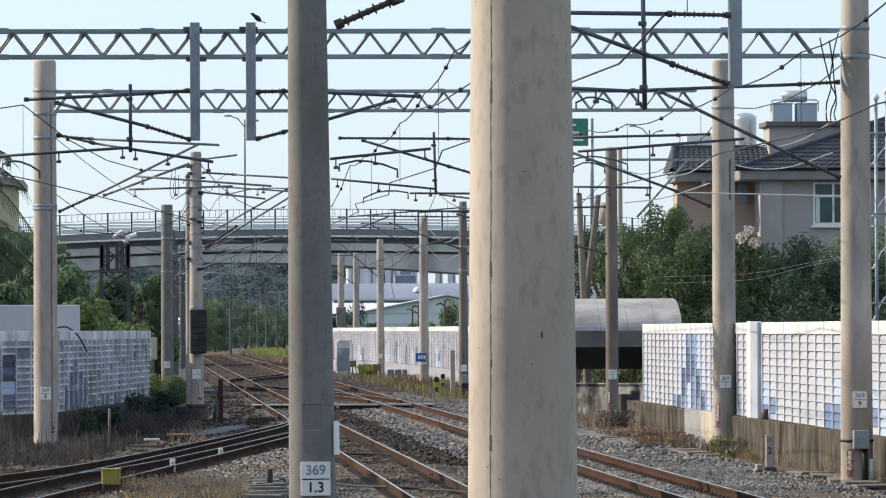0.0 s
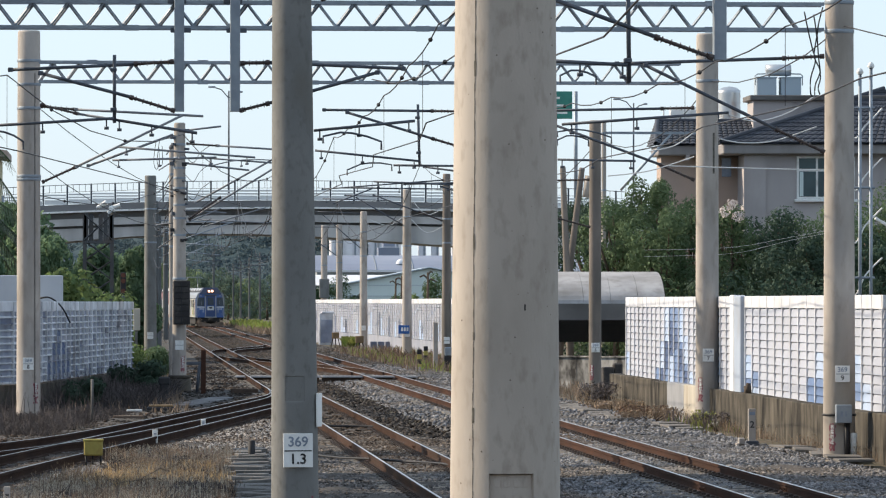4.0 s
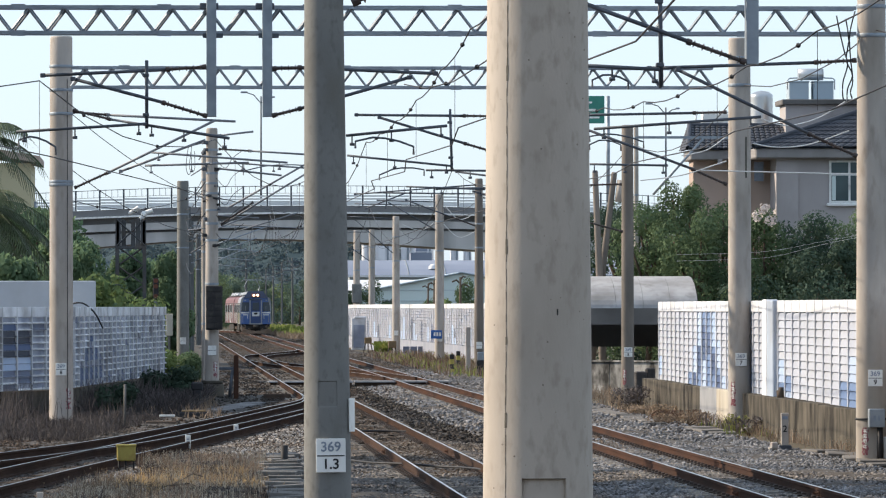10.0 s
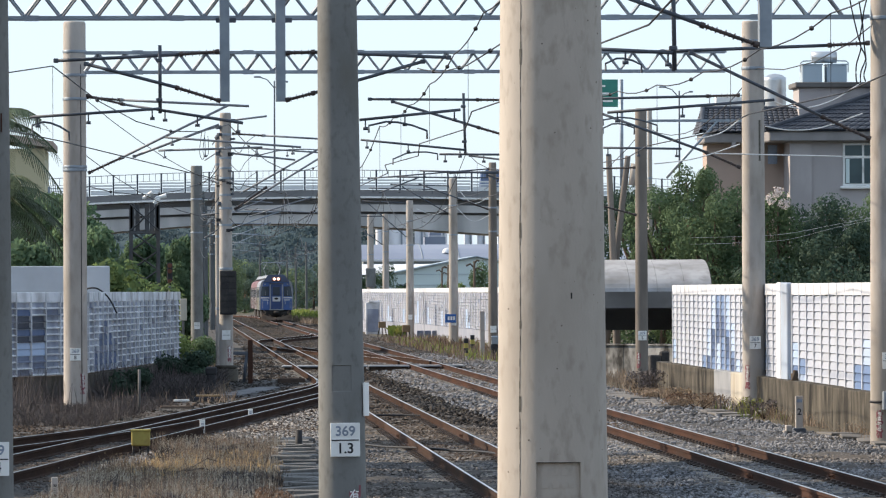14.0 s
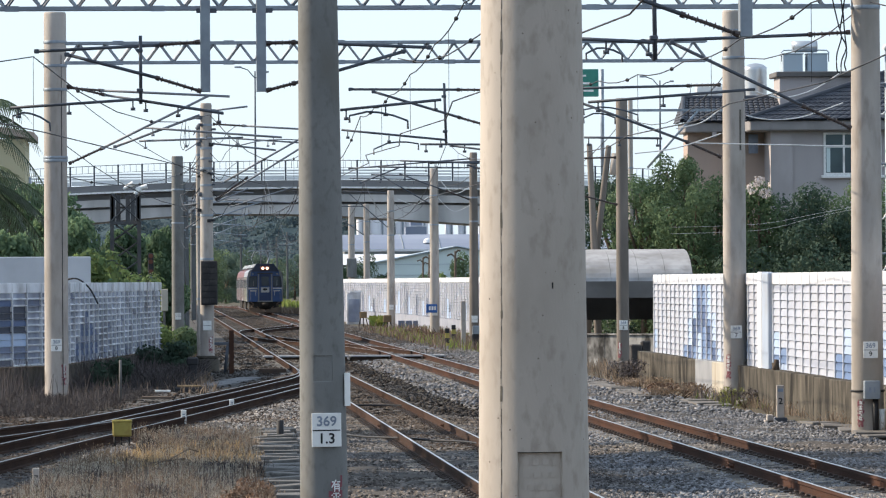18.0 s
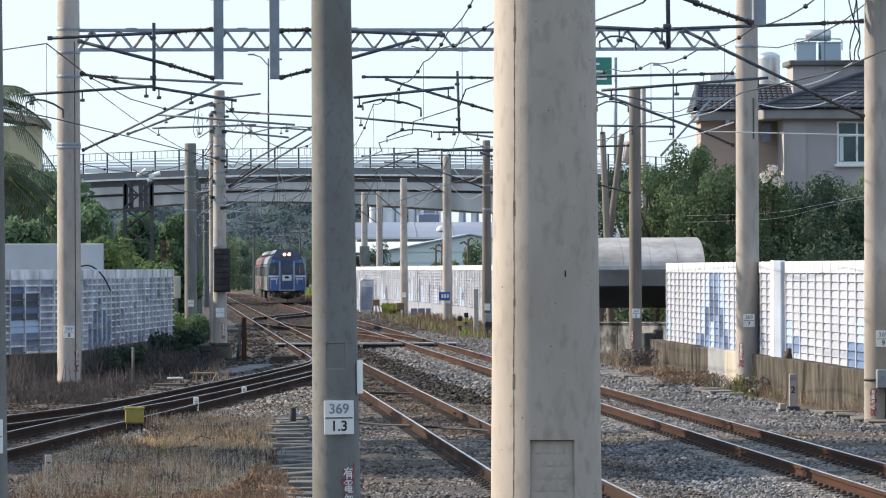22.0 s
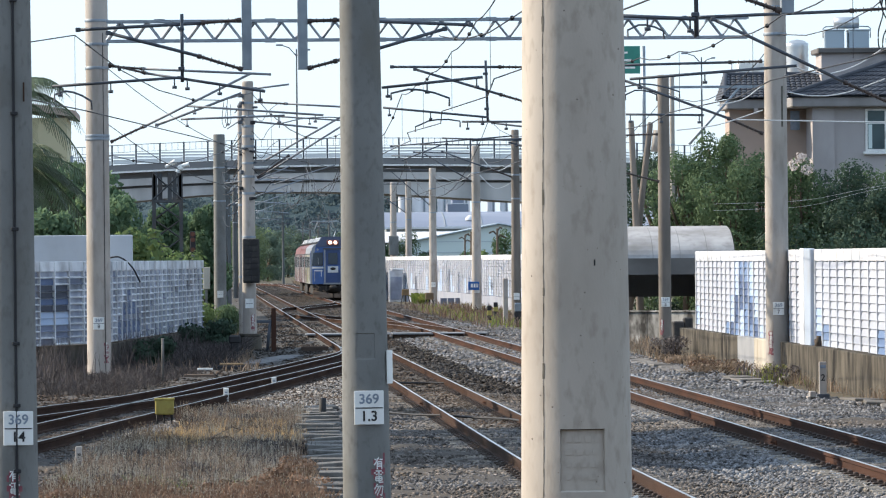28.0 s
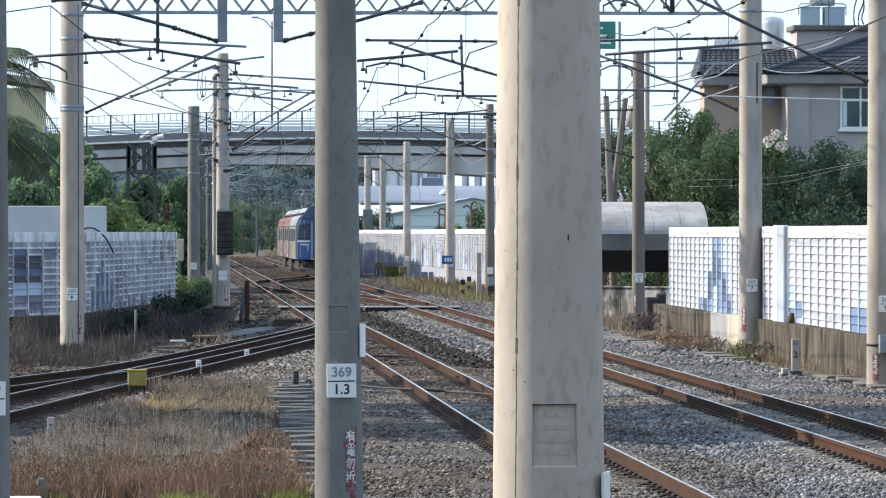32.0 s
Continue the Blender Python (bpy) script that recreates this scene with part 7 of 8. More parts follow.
for pts in ([(12.4, 250, 7.3), (13.1, 250, 6.6), (13.86, 250, 6.9)], [(12.4, 250, 6.4), (13.1, 250, 5.8), (13.86, 250, 6.1)], [(12.7, 300, 7.1), (13.7, 300, 6.8), (14.6, 300, 7.4)], [(15.6, 171, 4.3), (17.1, 171, 4.33), (18.6, 171, 4.42), (20.55, 171, 4.78), (24.8, 171, 5.5)], [(15.6, 171, 4.1), (17.1, 171, 4.14), (18.6, 171, 4.24), (20.55, 171, 4.7), (24.8, 171, 5.45)]):
    pole = POLES[3] if pts[0][1] > 200 else POLES[5]
    base = pole.matrix_basis.translation
    part("slack_cable", Mesh().line([p - base for p in bend3(pts)], 0.02 if pts[0][1] > 200 else 0.004, 6), "wire_pale", pole, "pale slack cable")
# the bird on the beam
t = thing("bird", "small dark bird perched on the lattice beam", "bird", (1.83, 96.75, 8.0))
t.matrix_basis = pose(1.89, 96.7, 7.99) @ Matrix.Scale(0.85, 4)
part("body", Mesh().lathe([(0.004, -0.1), (0.035, -0.06), (0.055, 0.0), (0.045, 0.06), (0.03, 0.09), (0.036, 0.12), (0.028, 0.15), (0.004, 0.165)], 10, pose(0, 0, 0.09, 0, -50, 0)), "ink", t)
part("tail", Mesh().box(0.05, -0.02, 0.0, 0.17, 0.02, 0.015, pose(0, 0, 0.05, 0, 20, 0)), "ink", t)
part("beak", Mesh().rod((-0.13, 0, 0.19), (-0.17, 0, 0.185), 0.009, 0.002, 6), "ink", t)
part("leg", Mesh().rod((-0.01, -0.015, 0), (-0.01, -0.015, 0.06), 0.005, n=5), "ink", t)
part("leg", Mesh().rod((-0.01, 0.015, 0), (-0.01, 0.015, 0.06), 0.005, n=5), "ink", t)
# jumper loops at the thick pole
t = POLES[9]
for pts in ([(11.56, 7.71), (11.62, 7.41), (11.70, 7.07), (11.75, 6.86), (11.67, 6.56), (11.67, 6.3), (11.72, 6.24)], [(11.72, 7.66), (11.77, 7.3), (11.73, 6.95), (11.83, 6.69), (11.75, 6.45), (11.74, 6.27)], [(11.88, 7.79), (11.79, 7.4), (11.80, 7.0), (11.84, 6.6), (11.80, 6.4), (11.83, 6.28)]):
    part("jumper_cable", Mesh().line(bend3([(x - 12.24, -0.6, z) for x, z in pts]), 0.013, 6), "ink", t, "black looping jumper cable")
t = thing("jumper_cable", "black jumper loops beside the crowded old pole", "cable", (0.78, 167.7, 7.2), "jumper cables")
for k in range(2):
    x = -0.06 + k * 0.1
    part("cable", Mesh().line(bend3([(x, 0, 0.3), (x - 0.07, 0, -0.3), (x + 0.01, 0, -0.55 + 0.1 * k), (x + 0.09, 0, -0.35), (x + 0.08, 0, 0.15)]), 0.01, 6), "ink", t)
for i, (z0, z1, x1) in enumerate(((7.3, 7.0, 3.4), (6.5, 6.2, 3.7), (5.6, 5.6, 3.9), (6.9, 7.4, 4.1))):
    span_wire("thin line wire strung from the old pole towards the bridge", [(1.42, 168, z0), (0.9, 236, z0 - 0.1), (1.9, 330, z0), (x1, 470, z1)], 0.22, 0.011, clamps=False, name="line_wire")
for i, (y, x0, x1) in enumerate(((290, 1.2, 5.4), (340, 1.6, 5.6), (400, 2.4, 5.8))):
    t, r = line_pole("line_pole", "grey line pole standing beside the middle track", x0, y, 0.42, 1 / 100, 7.9, "far_pole", (5.4, 6.8))
    part("cantilever_arm", Mesh().rod((0.2, 0, 5.5), (x1 - x0, 0, 6.9), 0.04, n=6).rod((0.2, 0, 6.9), (x1 - x0 - 0.2, 0, 6.8), 0.035, n=6).rod((1.2, 0, 5.75), (x1 - x0 - 0.3, 0, 5.55), 0.03, n=6), "galv", t, "grey steel cantilever arm")
# fittings that crowd the old pole
rnd6 = random.Random(66)
for k in range(22):
    a, z = rnd6.uniform(-1.9, 1.9), rnd6.uniform(4.3, 7.9)
    rr = (0.43 - z / 85) / 2
    q = pose(math.sin(a) * rr, -math.cos(a) * rr, z, 0, 0, math.degrees(a))
    s = rnd6.uniform(0.03, 0.07)
    part("fitting", Mesh().cbox(-s, -rnd6.uniform(0.05, 0.14), -s * 0.8, s, 0.02, s * 0.8, 0.01, q), "galv_dark" if k % 3 else "ink", POLES[6])
for k in range(7):
    z = 4.6 + k * 0.46
    part("strap", Mesh().rod((-0.2, 0.1, z), (-0.2 - rnd6.uniform(0.1, 0.5), 3.0, z + rnd6.uniform(-0.3, 0.3)), 0.018, n=5), "galv_dark", POLES[6])
for k in range(5):
    z = 4.9 + k * 0.55
    part("pigtail_wire", Mesh().line(bend3([(0.12, -0.2, z), (0.4, -0.25, z - 0.25), (0.62, -0.2, z + 0.05), (0.95, -0.1, z + 0.3)]), 0.009, 5), "ink", POLES[6])


# ---- loose ballast ----
def stones(name, n, region, size, material="stone", keep=None):
    """Very many angular stones, each its own closed shape, lying on the bed."""
    x0, x1, y0, y1 = region
    u = rng.random(n)
    y = y0 * (y1 / y0) ** u
    x = rng.uniform(x0, x1, n)
    if keep is not None:
        ok = keep(x, y)
        x, y = x[ok], y[ok]
        n = len(x)
    base = np.array([(1, 0, -0.3), (-1, 0, -0.3), (0, 1, -0.3), (0, -1, -0.3), (0, 0, 1)], float)
    s = size * rng.uniform(0.4, 1.5, n)
    v = base[None] * rng.uniform(0.55, 1.15, (n, 5, 1)) + rng.normal(0, 0.17, (n, 5, 3))
    a = rng.uniform(0, 6.283, n)
    b = rng.normal(0, 0.45, n)
    ca, sa, cb, sb = np.cos(a), np.sin(a), np.cos(b), np.sin(b)
    X = v[..., 0] * ca[:, None] - v[..., 1] * sa[:, None]
    Y = v[..., 0] * sa[:, None] + v[..., 1] * ca[:, None]
    Z = v[..., 2] * 0.5
    Y2 = Y * cb[:, None] - Z * sb[:, None]
    Z2 = Y * sb[:, None] + Z * cb[:, None]
    low = -0.07 * np.exp(-((x - 6.55) / 0.7) ** 2)
    P = np.stack([X * s[:, None] + x[:, None], Y2 * s[:, None] + y[:, None], Z2 * s[:, None] + (0.03 + low)[:, None] + s[:, None] * 0.22], -1)
    t = np.array([(0, 2, 4), (2, 1, 4), (1, 3, 4), (3, 0, 4), (2, 0, 3), (2, 3, 1)])
    F = (t[None] + 5 * np.arange(n)[:, None, None]).reshape(-1, 3)
    return single(name, soup(name, P.reshape(-1, 3), F, material), None, "grey and rust-brown crushed stones lying on the track bed", "ballast stones", kind="stuff")


def off_rails(x, y):
    ok = np.ones(len(x), bool)
    for c in (XM, XR):
        for s in (-1, 1):
            ok &= np.abs(x - (c + s * 0.567)) > 0.19
    grassy = (x < 1.1) & (y < 94) & (x > -0.4 + (y - 80) * 0.06)
    return ok & ~grassy


def right_part(x, y):
    return off_rails(x, y) & (x > np.where(y < 145, 1.0 + (y - 70) * 0.045, 6.2))


def left_part(x, y):
    return off_rails(x, y) & (x <= np.where(y < 145, 1.0 + (y - 70) * 0.045, 6.2))


def wedge(x, y):
    """The gravel between the diverging rails and the middle track, coloured paler as if sunlit."""
    return off_rails(x, y) & (x > -1.12 + (y - 88) * 0.1045) & (x < 1.3 + (y - 70) * 0.045)


stones("ballast_stones", 54000, (6.4, 11.9, 50, 112), 0.032, keep=right_part)
stones("ballast_stones", 50000, (1.0, 6.5, 50, 112), 0.033, "stone_mid", keep=right_part)
stones("ballast_stones", 17000, (6.6, 11.9, 112, 240), 0.052, keep=right_part)
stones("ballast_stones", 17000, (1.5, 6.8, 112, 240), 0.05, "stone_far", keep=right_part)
# gravel by the diverging rails: its shade is put into the duller stones
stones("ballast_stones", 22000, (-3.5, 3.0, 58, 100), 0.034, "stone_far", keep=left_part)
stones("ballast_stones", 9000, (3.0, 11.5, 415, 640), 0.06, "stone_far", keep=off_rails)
stones("ballast_stones", 26000, (-1.6, 3.4, 84, 128), 0.036, "stone_lit", keep=wedge)
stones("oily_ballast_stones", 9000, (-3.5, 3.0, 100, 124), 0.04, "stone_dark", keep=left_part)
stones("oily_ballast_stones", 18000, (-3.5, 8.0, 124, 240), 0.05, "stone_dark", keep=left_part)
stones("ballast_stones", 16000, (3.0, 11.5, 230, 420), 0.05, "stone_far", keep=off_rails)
stones("rusty_ballast_stones", 9000, (3.0, 10.5, 170, 420), 0.045, "stone_rust", keep=off_rails)
stones("rusty_ballast_stones", 9000, (4.05, 5.0, 88, 165), 0.034, "stone_rust", keep=off_rails)
stones("rusty_ballast_stones", 5000, (8.05, 9.0, 105, 200), 0.038, "stone_rust", keep=off_rails)


# ---- grass ----
def blades(name, n, sampler, h0, h1, material, label, lean=0.35, width=0.008, heads=False):
    """Thin bent blades of grass, each two leaves long."""
    x, y, z = sampler(n)
    n = len(x)
    h = rng.uniform(h0, h1, n)
    a = rng.uniform(0, 6.283, n)
    l = np.abs(rng.normal(0, lean, n)) * h
    w = width * rng.uniform(0.6, 1.5, n) * np.maximum(1.0, y / 80)
    b = rng.uniform(0, 3.1416, n)
    wx, wy = np.cos(b) * w, np.sin(b) * w
    p0 = np.stack([x - wx, y - wy, z - 0.02], -1)
    p1 = np.stack([x + wx, y + wy, z - 0.02], -1)
    mx, my = np.cos(a) * l * 0.45, np.sin(a) * l * 0.45
    p2 = np.stack([x + mx + wx * 0.8, y + my + wy * 0.8, z + h * 0.6], -1)
    p3 = np.stack([x + mx - wx * 0.8, y + my - wy * 0.8, z + h * 0.6], -1)
    tip = np.stack([x + np.cos(a) * l + wx * 0.3, y + np.sin(a) * l, z + h], -1)
    tip2 = tip - np.stack([wx * 0.6, wy * 0.6, 0 * wx], -1)
    V = np.stack([p0, p1, p2, p3, tip, tip2], 1).reshape(-1, 3)
    F = np.array([(0, 1, 2, 3), (3, 2, 4, 5)])
    F = (F[None] + 6 * np.arange(n)[:, None, None]).reshape(-1, 4)
    if heads:
        k = rng.random(n) < 0.3
        c = tip[k]
        m = len(c)
        s = 0.007 * rng.uniform(0.6, 1.4, (m, 1))
        o = len(V)
        q = np.stack([c + s * np.array([-1, 0, -1.5]), c + s * np.array([1, 0.3, -1.0]), c + s * np.array([0.9, 0, 1.6]), c + s * np.array([-0.9, -0.3, 1.2])], 1).reshape(-1, 3)
        V = np.concatenate([V, q])
        F = np.concatenate([F, o + np.arange(4 * m).reshape(-1, 4)])
    return single(name, soup(name, V, F, material), None, label, "grass", kind="stuff")


def near_box(x, y):
    """The trodden spot round the small yellow box."""
    return (np.abs(x + 0.62) < 0.28) & (y > 83) & (y < 93)


def patchy(x0, x1, y0, y1, freq=0.5, cut=-0.1, slope=None):
    """Places in a field, thinned into uneven patches."""
    def f(n):
        y = y0 * (y1 / y0) ** rng.random(n)
        x = rng.uniform(x0, x1, n)
        if slope:
            lo, hi = slope(y)
            x = lo + (hi - lo) * rng.random(n)
        g = np.sin(x * freq * 5.1 + 1.3 * np.sin(y * freq * 0.9)) + np.sin(y * freq * 1.7 + x * 2.1) + rng.normal(0, 0.5, n)
        ok = (g > cut) & ~near_box(x, y)
        return x[ok], y[ok], np.zeros(ok.sum())
    return f


def clumps(k, x0, x1, y0, y1, size, slope=None):
    """Places gathered into k loose sprays."""
    def f(n):
        cy = y0 * (y1 / y0) ** rng.random(k)
        cx = rng.uniform(x0, x1, k)
        if slope:
            lo, hi = slope(cy)
            cx = lo + (hi - lo) * rng.random(k)
        pick = rng.integers(0, k, n)
        s = size * rng.uniform(0.4, 1.6, k)[pick]
        x, y = cx[pick] + rng.normal(0, 1, n) * s, cy[pick] + rng.normal(0, 1, n) * s * 1.5
        ok = ~near_box(x, y)
        return x[ok], y[ok], np.zeros(ok.sum())
    return f


def field(y):
    """The strip of weeds between the diverging track and the plank path."""
    left = np.interp(y, (50, 60, 66, 72, 78.5, 85, 96, 102), (-1.8, -1.75, -1.78, -1.64, -1.27, -0.87, -0.35, 0.4))
    right = np.where(y < 70, 1.25, 1.2 + (y - 70) * 0.02)
    return left, np.maximum(right, left + 0.3)


blades("dry_grass", 10000, patchy(-2, 1.3, 48, 98, 0.9, 0.5, field), 0.06, 0.26, "dry_grass", "dry straw-coloured weeds between the tracks", 0.5, 0.005, heads=True)
blades("withered_weeds", 12000, patchy(-2, 1.3, 56, 92, 0.7, -0.7, field), 0.04, 0.2, "dark_brush", "withered grey-brown weeds between the tracks", 1.2)
blades("withered_weeds", 23000, patchy(-2, 1.3, 56, 95, 0.6, -0.9, field), 0.03, 0.2, "grey_grass", "tangled grey-tan weeds lying between the tracks", 1.5, 0.006)
blades("withered_weeds", 15000, patchy(-2, 1.3, 56, 94, 0.8, 0.0, field), 0.05, 0.2, "red_grass", "tangled reddish weeds between the tracks", 1.1, 0.006)
blades("reddish_weeds", 8000, patchy(-0.6, 1.3, 55, 60.5, 0.8, -0.4), 0.1, 0.33, "red_grass", "taller reddish-brown dry weeds beside the plank path", 0.3, heads=True)
blades("reddish_weeds", 6000, patchy(-1.8, -0.2, 54, 59.5, 0.8, -0.4), 0.08, 0.25, "red_grass", "reddish-brown dry weeds near the platform", 0.3, heads=True)
blades("dry_sprays", 7000, clumps(130, -2, 1.3, 56, 96, 0.09, field), 0.15, 0.36, "dry_grass", "loose sprays of straw-coloured weeds with pale seed heads", 0.45, 0.004, heads=True)
blades("dark_sprays", 4500, clumps(80, -2, 1.3, 56, 97, 0.11, field), 0.12, 0.34, "dark_brush", "dark withered sprays standing in the dry weeds", 0.9, 0.005)
blades("reddish_sprays", 5000, clumps(40, -1.9, 1.3, 54, 62, 0.1, field), 0.12, 0.34, "red_grass", "reddish-brown sprays of dry weeds", 0.4, 0.005, heads=True)
blades("green_weeds", 1500, clumps(24, -1.9, 1.3, 54, 66, 0.07, field), 0.08, 0.22, "green_grass", "scattered green weeds in the dry patch", 0.5, 0.008)
blades("golden_grass", 2200, clumps(16, -0.7, 1.25, 78, 87, 0.16), 0.1, 0.3, "gold_grass", "bright golden tufts of dry grass", 0.3)


def seed_heads(n, sampler, h0, h1):
    """Tiny pale seed heads floating on hair-thin stalks."""
    x, y, z = sampler(n)
    n = len(x)
    h = rng.uniform(h0, h1, n)
    s = 0.006 * rng.uniform(0.6, 1.5, n)
    top = np.stack([x, y, z + h], -1)
    off = [np.stack([a * s, b * s, c * s], -1) for a, b, c in ((-1, 0, 0), (0.2, 0.8, -1.2), (1, 0, 0.1), (0, -0.6, 1.3))]
    stalk = [np.stack([x - 0.0015, y, z - 0.02], -1), np.stack([x + 0.0015, y, z - 0.02], -1), top + np.array([0.001, 0, 0]), top - np.array([0.001, 0, 0])]
    V = np.stack([top + o for o in off] + stalk, 1).reshape(-1, 3)
    F = (np.arange(8).reshape(2, 4)[None] + 8 * np.arange(n)[:, None, None]).reshape(-1, 4)
    return single("seed_heads", soup("seed_heads", V, F, "seed_head"), None, "pale seed heads over the withered weeds", "grass", kind="stuff")


seed_heads(20000, patchy(-2, 1.3, 57, 96, 0.7, -0.2, field), 0.1, 0.3)


def tuft(cx, cy, rx, ry):
    def f(n):
        a, r_ = rng.uniform(0, 6.283, n), np.sqrt(rng.random(n))
        return cx + np.cos(a) * r_ * rx, cy + np.sin(a) * r_ * ry, np.zeros(n)
    return f


for cx, cy, rx, ry, hh in ((1.0, 55.8, 0.3, 1.5, 0.2), (0.05, 55.6, 0.22, 1.2, 0.16), (-1.0, 58.5, 0.14, 1.0, 0.2)):
    blades("green_weeds", 1600, tuft(cx, cy, rx, ry), 0.08, hh, "green_grass", "fresh green weeds at the edge of the dry patch", 0.5, 0.012)
# verge under the shaded barrier
blades("withered_brush", 26000, patchy(-5, 0.2, 112, 150, 0.5, -1.3, lambda y: (-4.6 + (y - 112) * 0.045, -2.2 + (y - 105) * 0.075)), 0.03, 0.22, "dark_brush", "withered brown brush below the shaded barrier", 1.2, 0.0045)
blades("withered_brush", 11000, patchy(-1, 1.6, 140, 172, 0.5, -1.0, lambda y: (-2.0 + (y - 140) * 0.06, 0.6 + (y - 140) * 0.03)), 0.08, 0.5, "dark_brush", "withered brown brush around the old pole", 0.8, 0.006)
blades("dry_grass", 3000, patchy(-1.6, 1.4, 135, 200, 0.5, -0.3), 0.08, 0.35, "dry_grass", "straw-coloured weeds on the shaded verge", 0.45, 0.006)
blades("withered_stems", 1500, patchy(-5, 0.2, 122, 150, 0.6, -0.2, lambda y: (np.interp(y, (122, 137, 145, 150), (-4.6, -4.3, -2.2, -1.8)), np.interp(y, (122, 137, 145, 150), (-3.4, -3.2, -1.6, -1.0)))), 0.3, 0.95, "dark_brush", "tall withered stems at the foot of the shaded wall", 0.4, 0.0035)
blades("withered_stems", 1500, patchy(-1, 1.2, 146, 168, 0.6, -0.2, lambda y: (-1.6 + (y - 146) * 0.07, -0.7 + (y - 146) * 0.07)), 0.3, 0.9, "dark_brush", "tall withered stems at the foot of the shaded wall", 0.4, 0.004)
blades("withered_stems", 600, patchy(-5, 0.2, 114, 148, 0.8, 0.6, lambda y: (-4.6 + (y - 112) * 0.045, -2.4 + (y - 105) * 0.075)), 0.35, 0.75, "dark_brush", "tall withered stems below the shaded barrier", 0.35, 0.004)
# verge along the lit wall
blades("dry_grass", 5000, patchy(11.6, 12.75, 92, 150, 0.5, 1.0), 0.04, 0.28, "dry_grass", "dry weeds along the foot of the wall", 0.6, 0.004, heads=True)
blades("green_weeds", 550, patchy(11.7, 12.6, 116, 126, 0.7, 0.4), 0.05, 0.28, "green_grass", "green and brown weeds at the foot of a pole", 0.6, 0.006)
blades("dead_twigs", 160, clumps(4, 12.0, 12.5, 118, 126, 0.15), 0.12, 0.42, "dark_brush", "dead dark twigs at the foot of a pole", 0.6, 0.006)
blades("dry_grass", 1800, patchy(12.0, 14.0, 150, 174, 0.6, 0.3), 0.08, 0.36, "dry_grass", "dry weeds at the end of the wall", 0.5, 0.005)
# verge beyond the crossing
blades("dry_grass", 6000, patchy(10.8, 14.6, 215, 310, 0.5, 0.2), 0.1, 0.5, "grey_grass", "straw-coloured grass beside the far barrier", 1.0, 0.004)
blades("red_grass", 2500, patchy(10.8, 14.6, 220, 300, 0.4, 0.0), 0.1, 0.5, "red_grass", "reddish-brown weeds beside the far barrier", 0.6, 0.007)
blades("green_weeds", 2000, patchy(11.0, 14.6, 215, 300, 0.45, 0.4), 0.1, 0.42, "green_grass", "green grass beside the far barrier", 0.5, 0.007)
blades("green_weeds", 220, tuft(13.4, 345, 0.4, 3), 0.2, 0.65, "green_grass", "leafy green clump beside a far pole", 0.6, 0.03)
blades("dry_grass", 5000, patchy(10.4, 13.2, 470, 640, 0.2, -0.6), 0.15, 0.55, "dry_grass", "straw-coloured grass at the far bend", 0.5, 0.008)
blades("green_weeds", 3000, patchy(10.8, 14.0, 500, 640, 0.2, 0.0), 0.2, 0.9, "green_grass", "green weeds at the far bend", 0.5, 0.01)


# ---- bushes ----
def bush(x, y, h, w, leaf, n, size, label):
    t = thing("bush", label, "bush", (x, y, 0), "bushes")
    rnd = random.Random(int(x * 31 + y * 7))
    cs = [(rnd.uniform(-0.4, 0.4) * w, rnd.uniform(-0.4, 0.4) * w, h * rnd.uniform(0.3, 0.75)) for _ in range(8)]
    rs = [(w * 0.25, w * 0.25, h * 0.26)] * 8
    mb = Mesh()
    for c in cs:
        mb.rod((0, 0, -0.05), c, 0.02, 0.006, 5)
    part("stem", mb, "bark", t)
    v, f = leaf_cloud(n, cs, rs, size)
    v[:, 2] = np.maximum(v[:, 2], 0.02)
    part("foliage", soup("foliage", v, f, leaf), None, t)
    return t


bush(0.15, 160, 1.15, 1.5, "leaf_dark", 2600, 0.1, "dark green bush at the end of the shaded barrier")
bush(-0.1, 178, 1.5, 1.6, "leaf_light", 2600, 0.09, "light green bush at the end of the barrier")
bush(0.75, 196, 1.2, 1.4, "leaf", 2600, 0.09, "yellow-green bush among the poles")
bush(-1.15, 141, 0.9, 1.2, "leaf_dark", 1800, 0.09, "dark green creeper hanging over the low wall")
bush(-1.75, 161, 3.75, 1.3, "leaf_light", 1300, 0.2, "light green shoots rising behind the barrier")
bush(-0.6, 182, 3.2, 1.8, "leaf_light", 1800, 0.13, "light green shrub behind the barrier's end")
bush(-1.2, 167, 3.3, 1.3, "leaf_light", 1200, 0.18, "light green shrub behind the barrier")
bush(12.9, 157, 0.7, 0.9, "dark_brush", 500, 0.05, "scrubby withered bush at the wall's end")
bush(15.3, 300, 3.6, 0.9, "leaf_light", 420, 0.3, "broad-leaved green plant behind the far barrier")


for x, y, h, w, leaf, n, label in ((11.8, 127.5, 0.34, 1.5, "dry_grass", 800, "loose tan dry weeds at the foot of the lit wall"), (12.1, 131.5, 0.3, 1.3, "red_grass", 600, "withered reddish weeds beside the lit wall"), (12.4, 121.8, 0.42, 0.7, "green_grass", 330, "sparse green shoots at the foot of a pole"), (12.45, 119.6, 0.4, 0.9, "dark_brush", 300, "dead dark brush at the foot of a pole"), (12.2, 145.0, 0.7, 1.3, "dark_brush", 800, "withered brown weeds at the end of the lit wall"), (11.9, 139.0, 0.36, 1.5, "dry_grass", 700, "dry brown weeds at the end of the lit wall")):
    bush(x, y, h, w, leaf, n, 0.055, label)

